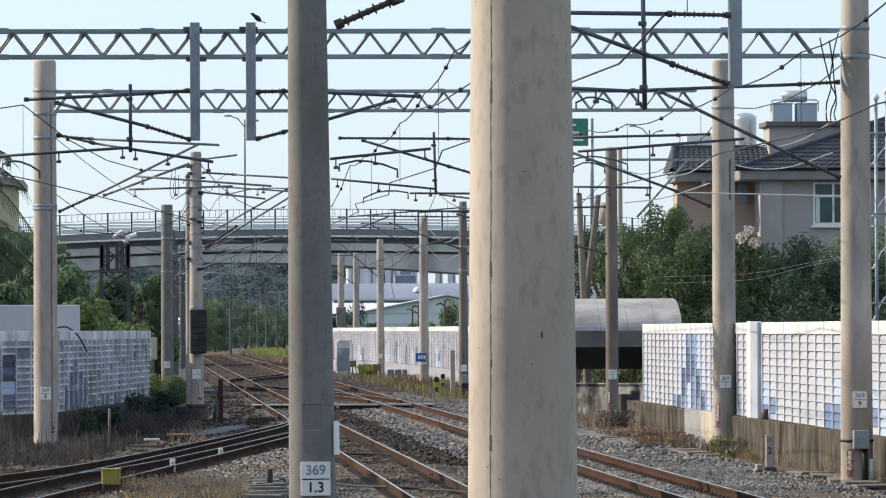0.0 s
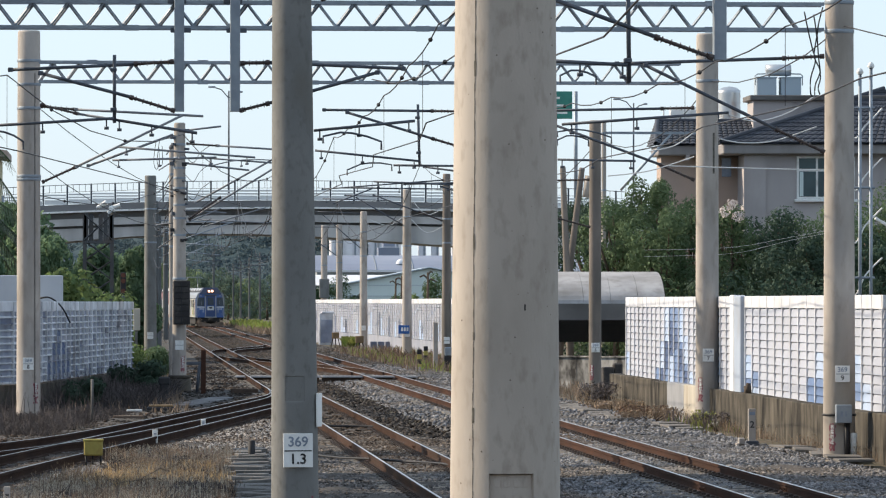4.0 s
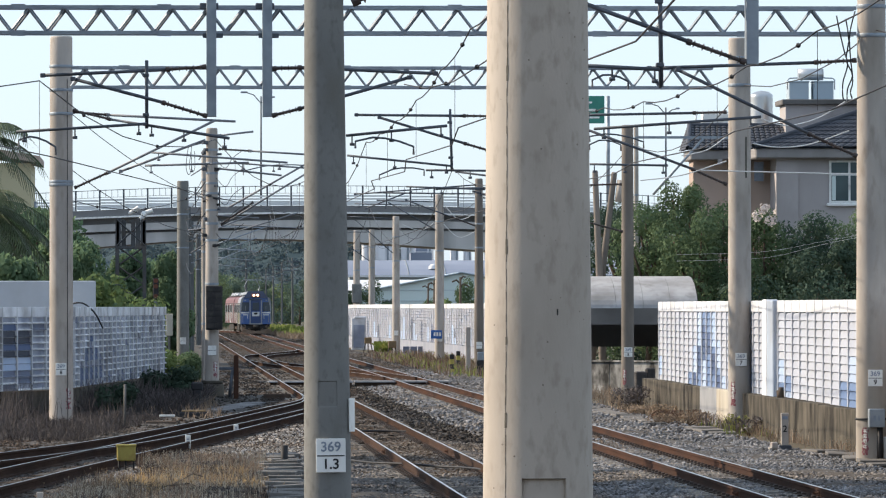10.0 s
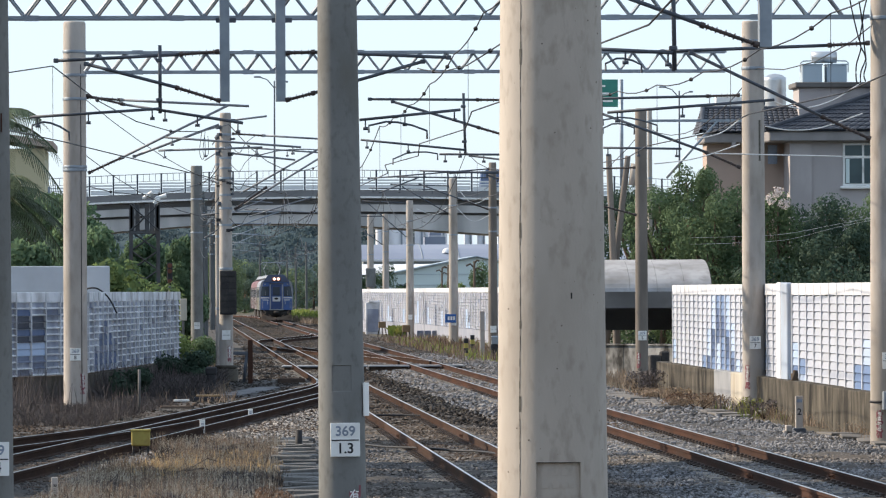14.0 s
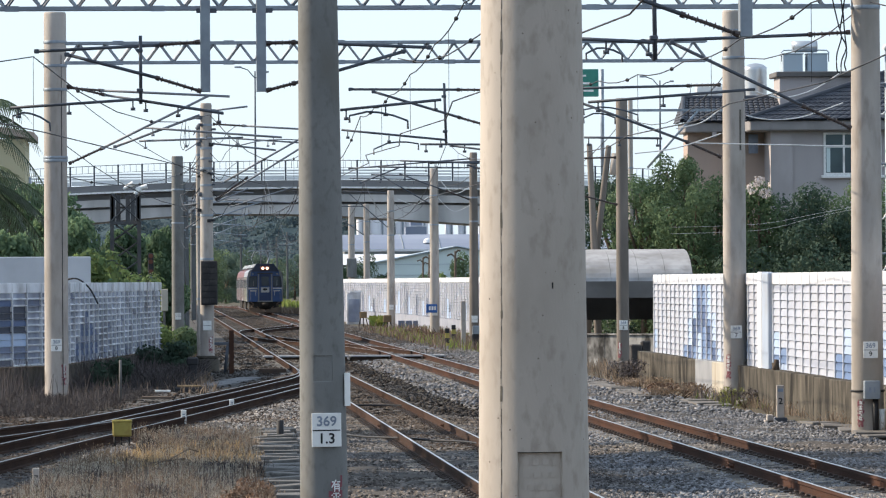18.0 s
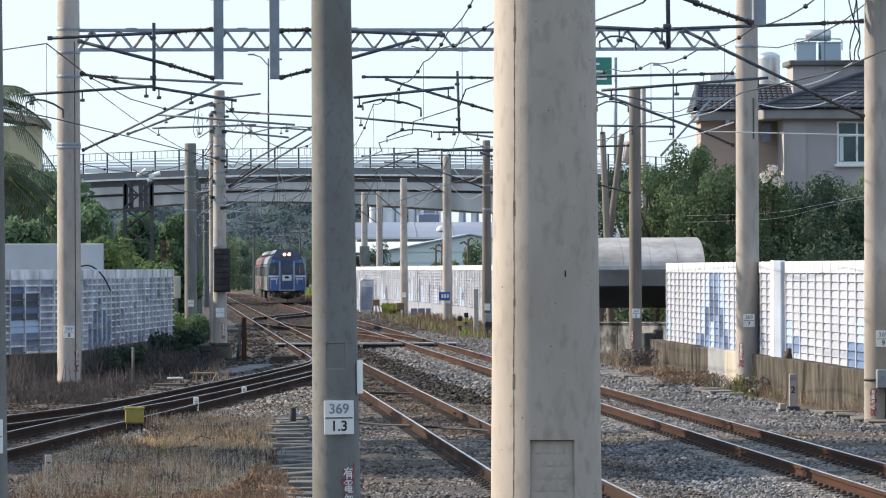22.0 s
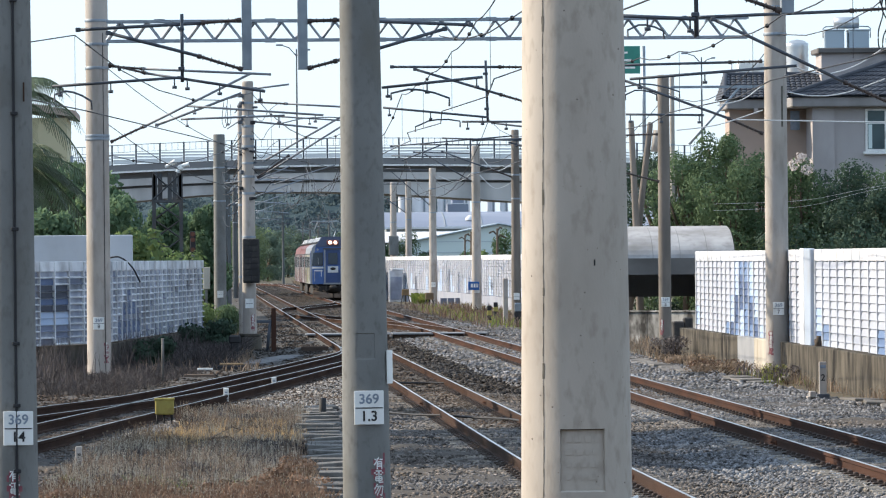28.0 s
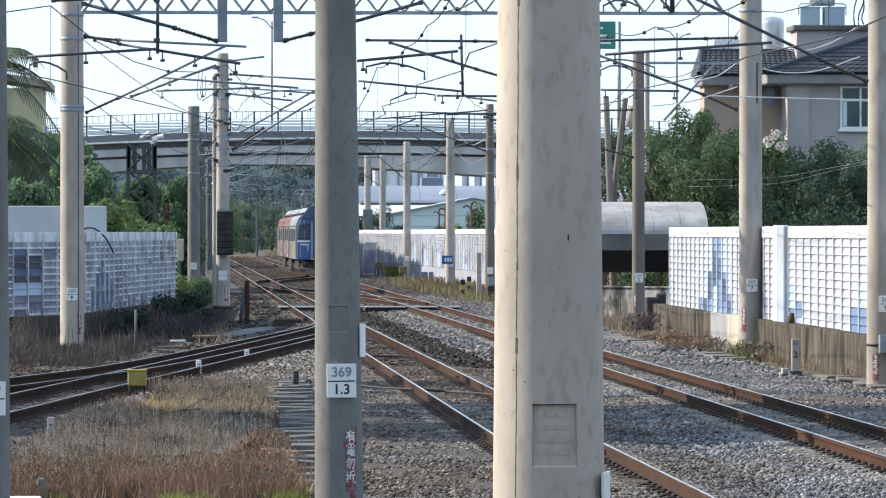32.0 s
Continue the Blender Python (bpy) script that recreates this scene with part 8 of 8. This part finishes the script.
# clutter on and by the lit wall
single("wall_stump", Mesh().rod((12.86, 117.2, 0.78), (12.88, 117.2, 1.02), 0.09, 0.05, 7).rod((12.86, 117.2, 0.78), (12.8, 117.25, 0.95), 0.06, 0.02, 6), "bark", "dark dead plant stump on top of the low wall", "stump")
single("rubble_heap", Mesh().cbox(12.75, 152.0, -0.05, 13.05, 152.6, 0.95, 0.03).cbox(12.5, 152.4, -0.05, 12.8, 153.0, 0.5, 0.04).cbox(13.05, 152.2, 0.5, 13.3, 152.6, 1.05, 0.04), "sooty_sheet", "heap of dark broken concrete at the wall's end", "rubble")
for k in range(4):
    single("broken_brick", Mesh().cbox(-0.1, -0.06, 0.0, 0.1, 0.06, 0.08, 0.01, pose(12.45 + 0.09 * k, 120.2 + 0.5 * k, 0.03, 0, 0, 37 * k)), "concrete_pole", "pale broken brick lying at the foot of the pole", "brick", "broken bricks")

# a hose over the shaded barrier and a pale box behind its end
t = thing("hose", "dark hose drooping over the shaded barrier", "hose", (-2.38, 149.0, 2.75))
part("tube", Mesh().line(bend3([(-0.3, 0.6, -0.05), (0.0, 0, 0.06), (0.26, -0.1, 0.05), (0.55, -0.12, -0.2), (0.76, -0.12, -0.6)]), 0.025, 6), "rubber", t)
t = thing("meter_box", "pale beige box on a post behind the barrier's end", "box", (0.15, 178.5, 0))
part("case", Mesh().cbox(-0.1, -0.1, 1.8, 0.12, 0.1, 2.5, 0.015), "wall_fresh", t)
part("post", Mesh().box(-0.04, -0.04, -0.1, 0.04, 0.04, 1.8), "old_board", t)


PLANTS = ((-1.6, 60.0, 0.3, "red_grass"), (-1.3, 58.5, 0.26, "gold_grass"), (-0.9, 60.2, 0.3, "dry_grass"), (-0.45, 61.2, 0.28, "red_grass"), (0.05, 61.4, 0.32, "red_grass"), (0.5, 61.0, 0.34, "dry_grass"), (0.8, 63.6, 0.42, "red_grass"), (1.12, 66.6, 0.44, "red_grass"), (0.6, 62.5, 0.36, "red_grass"), (-0.15, 59.6, 0.22, "gold_grass"), (0.35, 59.8, 0.26, "red_grass"), (-1.2, 61.8, 0.24, "dry_grass"), (0.95, 61.0, 0.34, "red_grass"), (1.2, 62.5, 0.36, "red_grass"), (0.9, 65.5, 0.4, "red_grass"))
for x, y, h, leaf in PLANTS:
    bush(x, y, h, 0.5, leaf, 900, 0.032, "small dry reddish-brown plant in the weeds" if leaf == "red_grass" else "small straw-coloured plant in the weeds")
for x, y, h in ((0.04, 58.0, 0.18), (1.15, 58.4, 0.22), (-0.97, 60.8, 0.16), (0.85, 58.0, 0.18)):
    bush(x, y, h, 0.4, "green_grass", 700, 0.035, "fresh green leafy weed at the edge of the dry patch")
for x, y, h in ((1.05, 76.5, 0.3), (0.85, 77.5, 0.26), (0.95, 90.5, 0.3), (0.6, 91.5, 0.24), (0.7, 76.0, 0.28), (0.5, 90.8, 0.26), (0.8, 89.6, 0.28), (-0.3, 70.5, 0.2), (-1.1, 66.5, 0.22), (0.3, 66.0, 0.2), (-0.7, 73.5, 0.2), (0.15, 84.8, 0.2)):
    bush(x, y, h, 0.5, "dark_brush", 800, 0.04, "dark withered bush in the dry weeds")


# ---- palm ----
def palm(x, y, height, n_fronds, length, seed, label):
    t = thing("palm_tree", label, "palm tree", (x, y, 0), "palms")
    rnd = random.Random(seed)
    part("trunk", Mesh().line([(0, 0, -0.1), (0.1, 0, height * 0.5), (0.25, 0, height)], 0.16, 10), "bark", t)
    for k in range(n_fronds):
        a = k * 2.4 + rnd.uniform(-0.3, 0.3)
        up = rnd.uniform(-0.15, 0.95)
        pts, L = [], length * rnd.uniform(0.8, 1.1)
        for i in range(9):
            u = i / 8
            r_ = L * u * (0.92 if up < 0.5 else 0.75)
            z = height + up * L * u * 0.9 - 0.75 * L * u * u
            pts.append(Vector((0.25 + math.cos(a) * r_, math.sin(a) * r_, z)))
        mb = Mesh().line(pts, 0.025, 4)
        side = Vector((-math.sin(a), math.cos(a), 0))
        for i in range(26):
            u = 0.12 + 0.88 * i / 26
            j = min(int(u * 8), 7)
            c = pts[j].lerp(pts[j + 1], u * 8 - j)
            d = (pts[j + 1] - pts[j]).normalized()
            w = 0.85 * math.sin(min(1, u * 1.4) * 2.2) * L / 3.2 + 0.12
            for s in (-1, 1):
                tip = c + side * (s * w * 0.75) + d * w * 0.5 + Vector((0, 0, -w * 0.45))
                b = d * 0.035
                mb.add([c - b, c + b, tip + b * 0.3, tip - b * 0.3], [(0, 1, 2, 3)])
        part("frond", mb, "palm", t)
    return t


palm(-7.0, 200, 8.6, 15, 3.0, 3, "tall palm with drooping grey-green fronds")
palm(-6.9, 204, 6.3, 30, 3.4, 9, "palm with hanging fronds near the building")


# ---- yard furniture ----
t = thing("point_heater_box", "small yellow metal box on thin black legs among the weeds", "trackside box", (-0.62, 91.9, 0))
part("box", Mesh().cbox(-0.155, -0.11, 0.2, 0.155, 0.11, 0.455, 0.02), "yellow", t)
part("lid", Mesh().cbox(-0.165, -0.12, 0.43, 0.165, 0.12, 0.47, 0.01), "yellow", t)
for x in (-0.12, -0.01, 0.12):
    part("leg", Mesh().rod((x, 0.02, -0.05), (x, 0.02, 0.21), 0.016, n=6), "ink", t)


def stake(x, y, h, w, words, material="white_paint", label="short white painted track stake"):
    t = thing("track_stake", label, "stake", (x, y, 0), "track stakes")
    part("post", Mesh().cbox(-w / 2, -w / 3, -0.1, w / 2, w / 3, h, 0.008), material, t)
    if words:
        text("lettering", words, w * 0.78, "ink", t, (0, -w / 3 - 0.002, h * 0.5), (90, 90, 0))
    else:
        for k in range(4):
            part("lettering_bar", Mesh().box(-w * 0.25, -w / 3 - 0.004, h * (0.3 + 0.14 * k), w * 0.25, -w / 3 - 0.001, h * (0.37 + 0.14 * k)), "ink_grey", t)


stake(0.44, 105.2, 0.32, 0.1, "")
stake(1.50, 118.0, 0.25, 0.1, "")
stake(-1.57, 71.3, 0.37, 0.085, "R-1000", "concrete_pole")
t = thing("distance_post", "concrete post with a black figure two by the wall", "marker post", (11.56, 104.6, 0))
part("post", Mesh().cbox(-0.07, -0.05, 0.05, 0.07, 0.05, 0.72, 0.01), "concrete_pole", t)
part("base", Mesh().cbox(-0.12, -0.09, -0.05, 0.12, 0.09, 0.12, 0.01), "galv_dark", t)
text("numeral", "2", 0.17, "ink", t, (0, -0.053, 0.42))
part("lettering_bar", Mesh().box(-0.05, -0.054, 0.6, 0.05, -0.051, 0.66), "ink_grey", t)
single("concrete_block", Mesh().cbox(11.28, 104.3, -0.05, 11.4, 104.5, 0.18, 0.015).cbox(11.24, 104.3, -0.05, 11.46, 104.55, 0.08, 0.01), "concrete_pole", "small concrete block beside the marker post", "block")
t = thing("cable_trough_lid", "grey concrete trough lids laid along the verge", "trough", (0, 0, 0))
for k in range(14):
    y = 128 + k * 2.3 + random.uniform(-0.2, 0.2)
    o = part("lid", Mesh().cbox(-0.25, -0.75, 0.0, 0.25, 0.75, 0.07, 0.012), "slab_pale", t)
    o.matrix_basis = pose(11.15 + random.uniform(-0.1, 0.1), y, random.uniform(-0.01, 0.02), random.uniform(-1, 1), random.uniform(-3, 3), random.uniform(-3, 3))
for k in range(5):
    o = part("lid", Mesh().cbox(-0.28, -0.6, 0.0, 0.28, 0.6, 0.055, 0.012), "slab_pale", t)
    o.matrix_basis = pose(11.6 + random.uniform(-0.15, 0.15), 118 + k * 1.3, 0.02 + 0.025 * (k % 2), 0, random.uniform(-5, 5), random.uniform(-14, 14))
for k in range(5):
    o = part("lid", Mesh().cbox(-0.3, -0.7, 0.0, 0.3, 0.7, 0.05, 0.012), "slab_pale", t)
    o.matrix_basis = pose(12.2 + random.uniform(-0.1, 0.1), 94 + k * 2.2, 0.03, random.uniform(-1, 1), random.uniform(-4, 4), random.uniform(-6, 6))

# plank path
t = thing("plank_path", "path of loose weathered grey planks over the stones", "plank path", (0, 0, 0))
y = 57.0
k = 0
while y < 97:
    u = (y - 57) / 40
    w, h = random.uniform(0.24, 0.36), random.uniform(0.12, 0.3)
    o = part("plank", Mesh().cbox(-w, -h, 0, w, h, random.uniform(0.04, 0.065), 0.008), "old_board", t)
    o.matrix_basis = pose(1.5 + 0.42 * u + random.uniform(-0.13, 0.13), y, 0.05 + 0.045 * (k % 3) + random.uniform(0, 0.02), random.uniform(-1.5, 1.5), random.uniform(-4, 4), random.uniform(-11, 11))
    y += random.uniform(0.35, 0.75)
    k += 1
single("timber_block", Mesh().cbox(1.38, 82, 0.0, 1.6, 82.3, 0.16, 0.02), "old_board", "short timber block beside the planks", "block")
single("dark_post", Mesh().rod((1.98, 93, -0.1), (1.98, 93, 0.42), 0.06), "rubber", "short black post beside the grey pole", "post")
single("white_slab", Mesh().cbox(-2.6, 52.4, -0.05, -1.27, 54.0, 0.18, 0.02), "white_paint", "white painted concrete slab end by the platform", "slab")
single("timber_stake", Mesh().cbox(-1.33, 54.4, -0.1, -1.26, 54.5, 0.33, 0.01), "old_board", "grey timber stake in the weeds", "stake")
single("fallen_branch", Mesh().line([(-0.6, 78, 0.1), (-0.1, 79, 0.18), (0.35, 79.5, 0.22), (0.6, 79.2, 0.12)], 0.012, 5).line([(0.1, 79, 0.2), (0.4, 80, 0.34), (0.55, 80, 0.3)], 0.008, 5), "bark", "dry fallen branch in the weeds", "branch")

# crossing slabs
t = thing("crossing_path", "row of pale slabs laid level with the rails", "crossing", (0, 193, 0))
for x0, x1 in ((3.55, 3.88), (4.06, 4.98), (5.16, 6.45), (6.5, 7.88), (8.06, 8.98), (9.16, 9.75)):
    part("slab", Mesh().cbox(x0, -0.9, 0.125, x1, 0.9, 0.175, 0.006), "crossing", t)
    part("bearer", Mesh().box(x0 + 0.05, -0.8, -0.05, x1 - 0.05, 0.8, 0.125), "sleeper_wood", t)

# relay boxes and small posts
t = thing("point_machine", "low black point machine with a brown top", "point machine", (0.72, 138, 0))
part("case", Mesh().cbox(-0.35, -0.25, 0, 0.35, 0.25, 0.14, 0.03), "rubber", t)
part("cover", Mesh().cbox(-0.3, -0.22, 0.13, 0.3, 0.22, 0.19, 0.02), "brown_box", t)
t = thing("switch_stand", "dark iron switch stand beside the turnout", "switch stand", (0.87, 149.5, 0))
part("column", Mesh().cbox(-0.11, -0.1, 0, 0.11, 0.1, 0.55, 0.03), "rubber", t)
part("head", Mesh().cbox(-0.16, -0.12, 0.5, 0.16, 0.12, 0.72, 0.04), "rubber", t)
part("base", Mesh().cbox(-0.35, -0.3, -0.02, 0.35, 0.3, 0.08, 0.02), "wall_old", t)
t = thing("signal_post", "short rusty post with a sloping arm beside the track", "post", (2.1, 165, 0))
part("post", Mesh().cbox(-0.07, -0.07, -0.1, 0.07, 0.07, 1.3, 0.01), "rail_side", t)
part("arm", Mesh().cbox(-0.5, -0.05, 0.86, -0.02, 0.05, 0.95, 0.01).rod((-0.2, 0, 0.0), (-0.1, 0, 0.9), 0.05), "galv_dark", t)
part("stay", Mesh().rod((-0.3, 0, 0), (0, 0, 0.42), 0.04), "old_board", t)
t = thing("thin_post", "thin grey pipe post on the shaded verge", "post", (-0.87, 124.7, 0))
part("pipe", Mesh().rod((0, 0, -0.1), (0, 0, 1.0), 0.03), "old_board", t)
single("white_rail_piece", Mesh().cbox(-0.12, 133, 0.12, 0.25, 133.1, 0.17, 0.01), "white_paint", "short white painted batten in the brush", "batten")
t = thing("signal_cabinet", "dark louvred equipment panel strapped to the old pole", "signal panel", (1.48, 167.65, 2.03))
part("case", Mesh().cbox(-0.25, -0.1, 0, 0.25, 0.12, 1.31, 0.02), "rubber", t)
for k in range(7):
    part("louvre", Mesh().cbox(-0.23, -0.125, 0.05 + k * 0.18, 0.23, -0.1, 0.215 + k * 0.18, 0.008), "sooty_sheet", t)
part("rib", Mesh().box(-0.012, -0.14, 0, 0.012, -0.1, 1.31), "ink", t)
for x, y in ((12.3, 340), (12.3, 304)):
    t = thing("track_box", "small brown box on splayed black legs", "trackside box", (x, y, 0), "track boxes")
    part("box", Mesh().cbox(-0.22, -0.15, 0.5, 0.22, 0.15, 0.88, 0.03), "brown_box", t)
    for dx in (-0.2, 0.0, 0.2):
        part("leg", Mesh().rod((dx * 1.4, 0, -0.05), (dx * 0.8, 0, 0.52), 0.035, n=6), "ink", t)
for x, y in ((11.75, 230), (12.9, 247)):
    t = thing("striped_post", "short post painted in black and yellow stripes", "bollard", (x, y, 0), "striped posts")
    for k in range(4):
        part("stripe", Mesh().cbox(-0.09, -0.09, 0.2 * k - 0.03, 0.09, 0.09, 0.2 * k + 0.17, 0.008), "ink" if k % 2 else "yellow", t)
t = thing("relay_cabinet", "tall grey relay cabinet standing by the far poles", "cabinet", (12.25, 355, 0))
part("case", Mesh().cbox(-0.45, -0.3, 0, 0.45, 0.3, 2.0, 0.03), "slat_rib", t)
part("door", Mesh().cbox(-0.33, -0.33, 0.15, 0.36, -0.3, 1.6, 0.01), "slat_grey", t)
part("roof", Mesh().cbox(-0.3, -0.36, 1.98, 0.5, 0.34, 2.12, 0.03), "slat_rib", t)
t = thing("equipment_stand", "dark equipment box on a stand beside the weathered pole", "trackside box", (12.85, 226, 0))
part("box", Mesh().cbox(-0.28, -0.2, 0.55, 0.28, 0.2, 0.9, 0.03), "galv", t)
part("stand", Mesh().cbox(-0.3, -0.22, -0.05, 0.3, 0.22, 0.56, 0.04), "rubber", t)
part("post", Mesh().cbox(-0.75, -0.08, -0.05, -0.55, 0.08, 1.9, 0.02), "concrete_pole", t)
t = thing("blue_sign", "small blue sign with a white legend on a far pole", "sign", (13.0, 268.6, 1.2))
part("panel", Mesh().cbox(-0.28, -0.02, 0, 0.25, 0.02, 0.4, 0.01), "blue_sign", t)
for k in range(3):
    part("lettering_bar", Mesh().box(-0.15 + k * 0.13, -0.03, 0.12, -0.06 + k * 0.13, -0.021, 0.3), "white_paint", t)
for k in range(3):
    single("dark_slab", Mesh().cbox(13.35 + k * 0.42, 315, 0.1, 13.72 + k * 0.42, 315.1, 0.5, 0.01), "slat_dull", "dark blue panel leaning by the far barrier", "panel", group="leaning panels")

# floodlight tower
t = thing("lattice_tower", "dark steel lattice tower with a boxed top and floodlights", "tower", (-1.48, 250, 0))
for sx in (-0.6, 0.6):
    for sy in (-0.6, 0.6):
        part("leg", Mesh().box(sx - 0.08, sy - 0.08, -0.1, sx + 0.08, sy + 0.08, 6.6), "tower_steel", t)
for k in range(6):
    z = 0.3 + k * 0.85
    for sy in (-0.6, 0.6):
        part("brace", Mesh().rod((-0.6, sy, z), (0.6, sy, z + 0.85), 0.035, n=4).rod((0.6, sy, z), (-0.6, sy, z + 0.85), 0.035, n=4), "tower_steel", t)
for sy in (-0.66, 0.66):
    for k in ((0, 3, 4, 5) if sy < 0 else (1, 4)):
        x = -0.64 + k * 0.215
        part("boarding", Mesh().cbox(x + 0.006, sy - 0.02, 5.4, x + 0.2, sy + 0.02, 6.65 - 0.05 * (k % 2), 0.006), "tower_steel", t, "weathered upright board")
    part("cross_brace", Mesh().rod((-0.62, sy - 0.04, 5.45), (0.62, sy - 0.04, 6.6), 0.03, n=4).rod((0.62, sy - 0.04, 5.45), (-0.62, sy - 0.04, 6.6), 0.03, n=4), "tower_steel", t)
part("deck", Mesh().box(-0.7, -0.7, 5.3, 0.7, 0.7, 5.42), "tower_steel", t)
for x, a in ((-0.1, 60), (0.45, 75), (0.3, 40)):
    part("floodlight", Mesh().lathe([(0.03, 0), (0.08, 0.06), (0.11, 0.5), (0.115, 0.54), (0.02, 0.52)], 14, pose(x, -0.3, 6.85 if a != 40 else 6.45, 0, a, 0)), "white_paint", t, "pale floodlight")
t = thing("crossing_signal", "small red and black signal head on a mast among the trees", "signal", (-0.3, 200, 0))
part("mast", Mesh().rod((0, 0, 0), (0, 0, 3.6), 0.05), "galv_dark", t)
part("board", Mesh().cbox(-0.1, -0.06, 2.95, 0.1, 0.06, 3.75, 0.02), "rubber", t)
for z in (3.1, 3.45, 3.65):
    part("lamp", Mesh().rod((0, -0.1, z), (0, -0.05, z), 0.08, n=12), "signal_red", t)

# pipe frame behind the barrier
t = thing("pipe_frame", "tall galvanised pipe frame with cables behind the barrier", "pipe frame", (14.35, 112, 0))
for k, x in enumerate((0.0, 0.2, 0.42)):
    part("pipe", Mesh().rod((x, 0, 0), (x, 0, 7.15 + 0.12 * k), 0.034), "galv", t)
    part("finial", Mesh().lathe([(0.05, 0), (0.075, 0.04), (0.05, 0.1), (0.005, 0.13)], 10, Matrix.Translation((x, 0, 7.15 + 0.12 * k))), "white_paint", t)
for z in (1.5, 3.2, 5.0, 6.6):
    part("rung", Mesh().rod((-0.05, 0, z), (0.5, 0, z), 0.025), "galv", t)
for k in range(5):
    part("cable", Mesh().line(bend3([(-0.15, 0.3, 6.6 - k), (0.1, 0.2, 6.0 - k * 1.05), (0.35, 0.3, 6.25 - k), (0.7, 0.4, 6.6 - k)]), 0.018, 5), "wire_pale", t)
part("back_mast", Mesh().rod((-0.12, 0.5, 0), (-0.12, 0.5, 6.9), 0.09), "old_pole", t)

# what stands inside the shed and on roofs
t = thing("parked_van", "white van rear seen in the dark shed", "van", (13.2, 188.5, 0))
part("body", Mesh().cbox(-0.85, -1.5, 0.35, 0.85, 1.5, 1.75, 0.12), "white_building", t)
part("window", Mesh().box(-0.6, -1.53, 1.1, 0.6, -1.51, 1.55), "train_glass", t)
for x in (-0.75, 0.75):
    part("wheel", Mesh().rod((x - 0.1, -1.0, 0.32), (x + 0.1, -1.0, 0.32), 0.32, n=14), "rubber", t)
bush(15.0, 186, 1.6, 1.6, "leaf_dark", 900, 0.12, "dark plant in front of the shed")
t = thing("street_light_bracket", "small white lamp bracket on a cable before the trees", "lamp", (23.9, 178, 5.2))
part("head", Mesh().cbox(-0.35, -0.08, -0.03, 0.15, 0.08, 0.06, 0.02, pose(0, 0, 0, 0, 30, 0)), "white_paint", t)
part("arm", Mesh().rod((0.1, 0, -0.05), (0.4, 0.3, -5.2), 0.03), "galv", t)

# black cables lying on the stones
t = thing("ground_cable", "black cable lying across the stones beside the rails", "cable", (0, 0, 0), "ground cables")
part("sheath", Mesh().line(bend3([(3.1, 96, 0.1), (3.5, 94.5, 0.09), (4.0, 93.4, 0.1), (4.5, 92.6, 0.08), (5.0, 91, 0.09), (5.3, 88, 0.08)]), 0.02, 6), "ink", t)
t = thing("ground_cable", "black cable crossing under the rails of the middle track", "cable", (0, 0, 0), "ground cables")
part("sheath", Mesh().line(bend3([(3.3, 119, 0.1), (3.9, 118.4, 0.1), (4.6, 118.6, 0.09), (5.2, 118.2, 0.09)]), 0.022, 6), "ink", t)

# at the foot of the shaded verge
for k in range(5):
    o = single("paving_slab", Mesh().cbox(-0.3, -1.1, -0.04, 0.3, 1.1, 0.05, 0.015), "slab_grey", "grey concrete slab lying at the foot of the old pole", "slab", group="loose slabs")
    o.matrix_basis = pose(1.35 + k * 0.26, 144.5 + k * 2.6, 0.03, 0, random.uniform(-2, 2), -8 + random.uniform(-4, 4))
single("timber_baulk", Mesh().cbox(2.9, 164.9, -0.02, 3.7, 165.2, 0.17, 0.02), "sleeper_wood", "short dark timber lying between the tracks", "timber")
single("rusty_board", Mesh().cbox(-0.42, 128.9, -0.02, 0.28, 129.3, 0.1, 0.01), "stone_rust", "rust-brown board lying on the verge", "board")


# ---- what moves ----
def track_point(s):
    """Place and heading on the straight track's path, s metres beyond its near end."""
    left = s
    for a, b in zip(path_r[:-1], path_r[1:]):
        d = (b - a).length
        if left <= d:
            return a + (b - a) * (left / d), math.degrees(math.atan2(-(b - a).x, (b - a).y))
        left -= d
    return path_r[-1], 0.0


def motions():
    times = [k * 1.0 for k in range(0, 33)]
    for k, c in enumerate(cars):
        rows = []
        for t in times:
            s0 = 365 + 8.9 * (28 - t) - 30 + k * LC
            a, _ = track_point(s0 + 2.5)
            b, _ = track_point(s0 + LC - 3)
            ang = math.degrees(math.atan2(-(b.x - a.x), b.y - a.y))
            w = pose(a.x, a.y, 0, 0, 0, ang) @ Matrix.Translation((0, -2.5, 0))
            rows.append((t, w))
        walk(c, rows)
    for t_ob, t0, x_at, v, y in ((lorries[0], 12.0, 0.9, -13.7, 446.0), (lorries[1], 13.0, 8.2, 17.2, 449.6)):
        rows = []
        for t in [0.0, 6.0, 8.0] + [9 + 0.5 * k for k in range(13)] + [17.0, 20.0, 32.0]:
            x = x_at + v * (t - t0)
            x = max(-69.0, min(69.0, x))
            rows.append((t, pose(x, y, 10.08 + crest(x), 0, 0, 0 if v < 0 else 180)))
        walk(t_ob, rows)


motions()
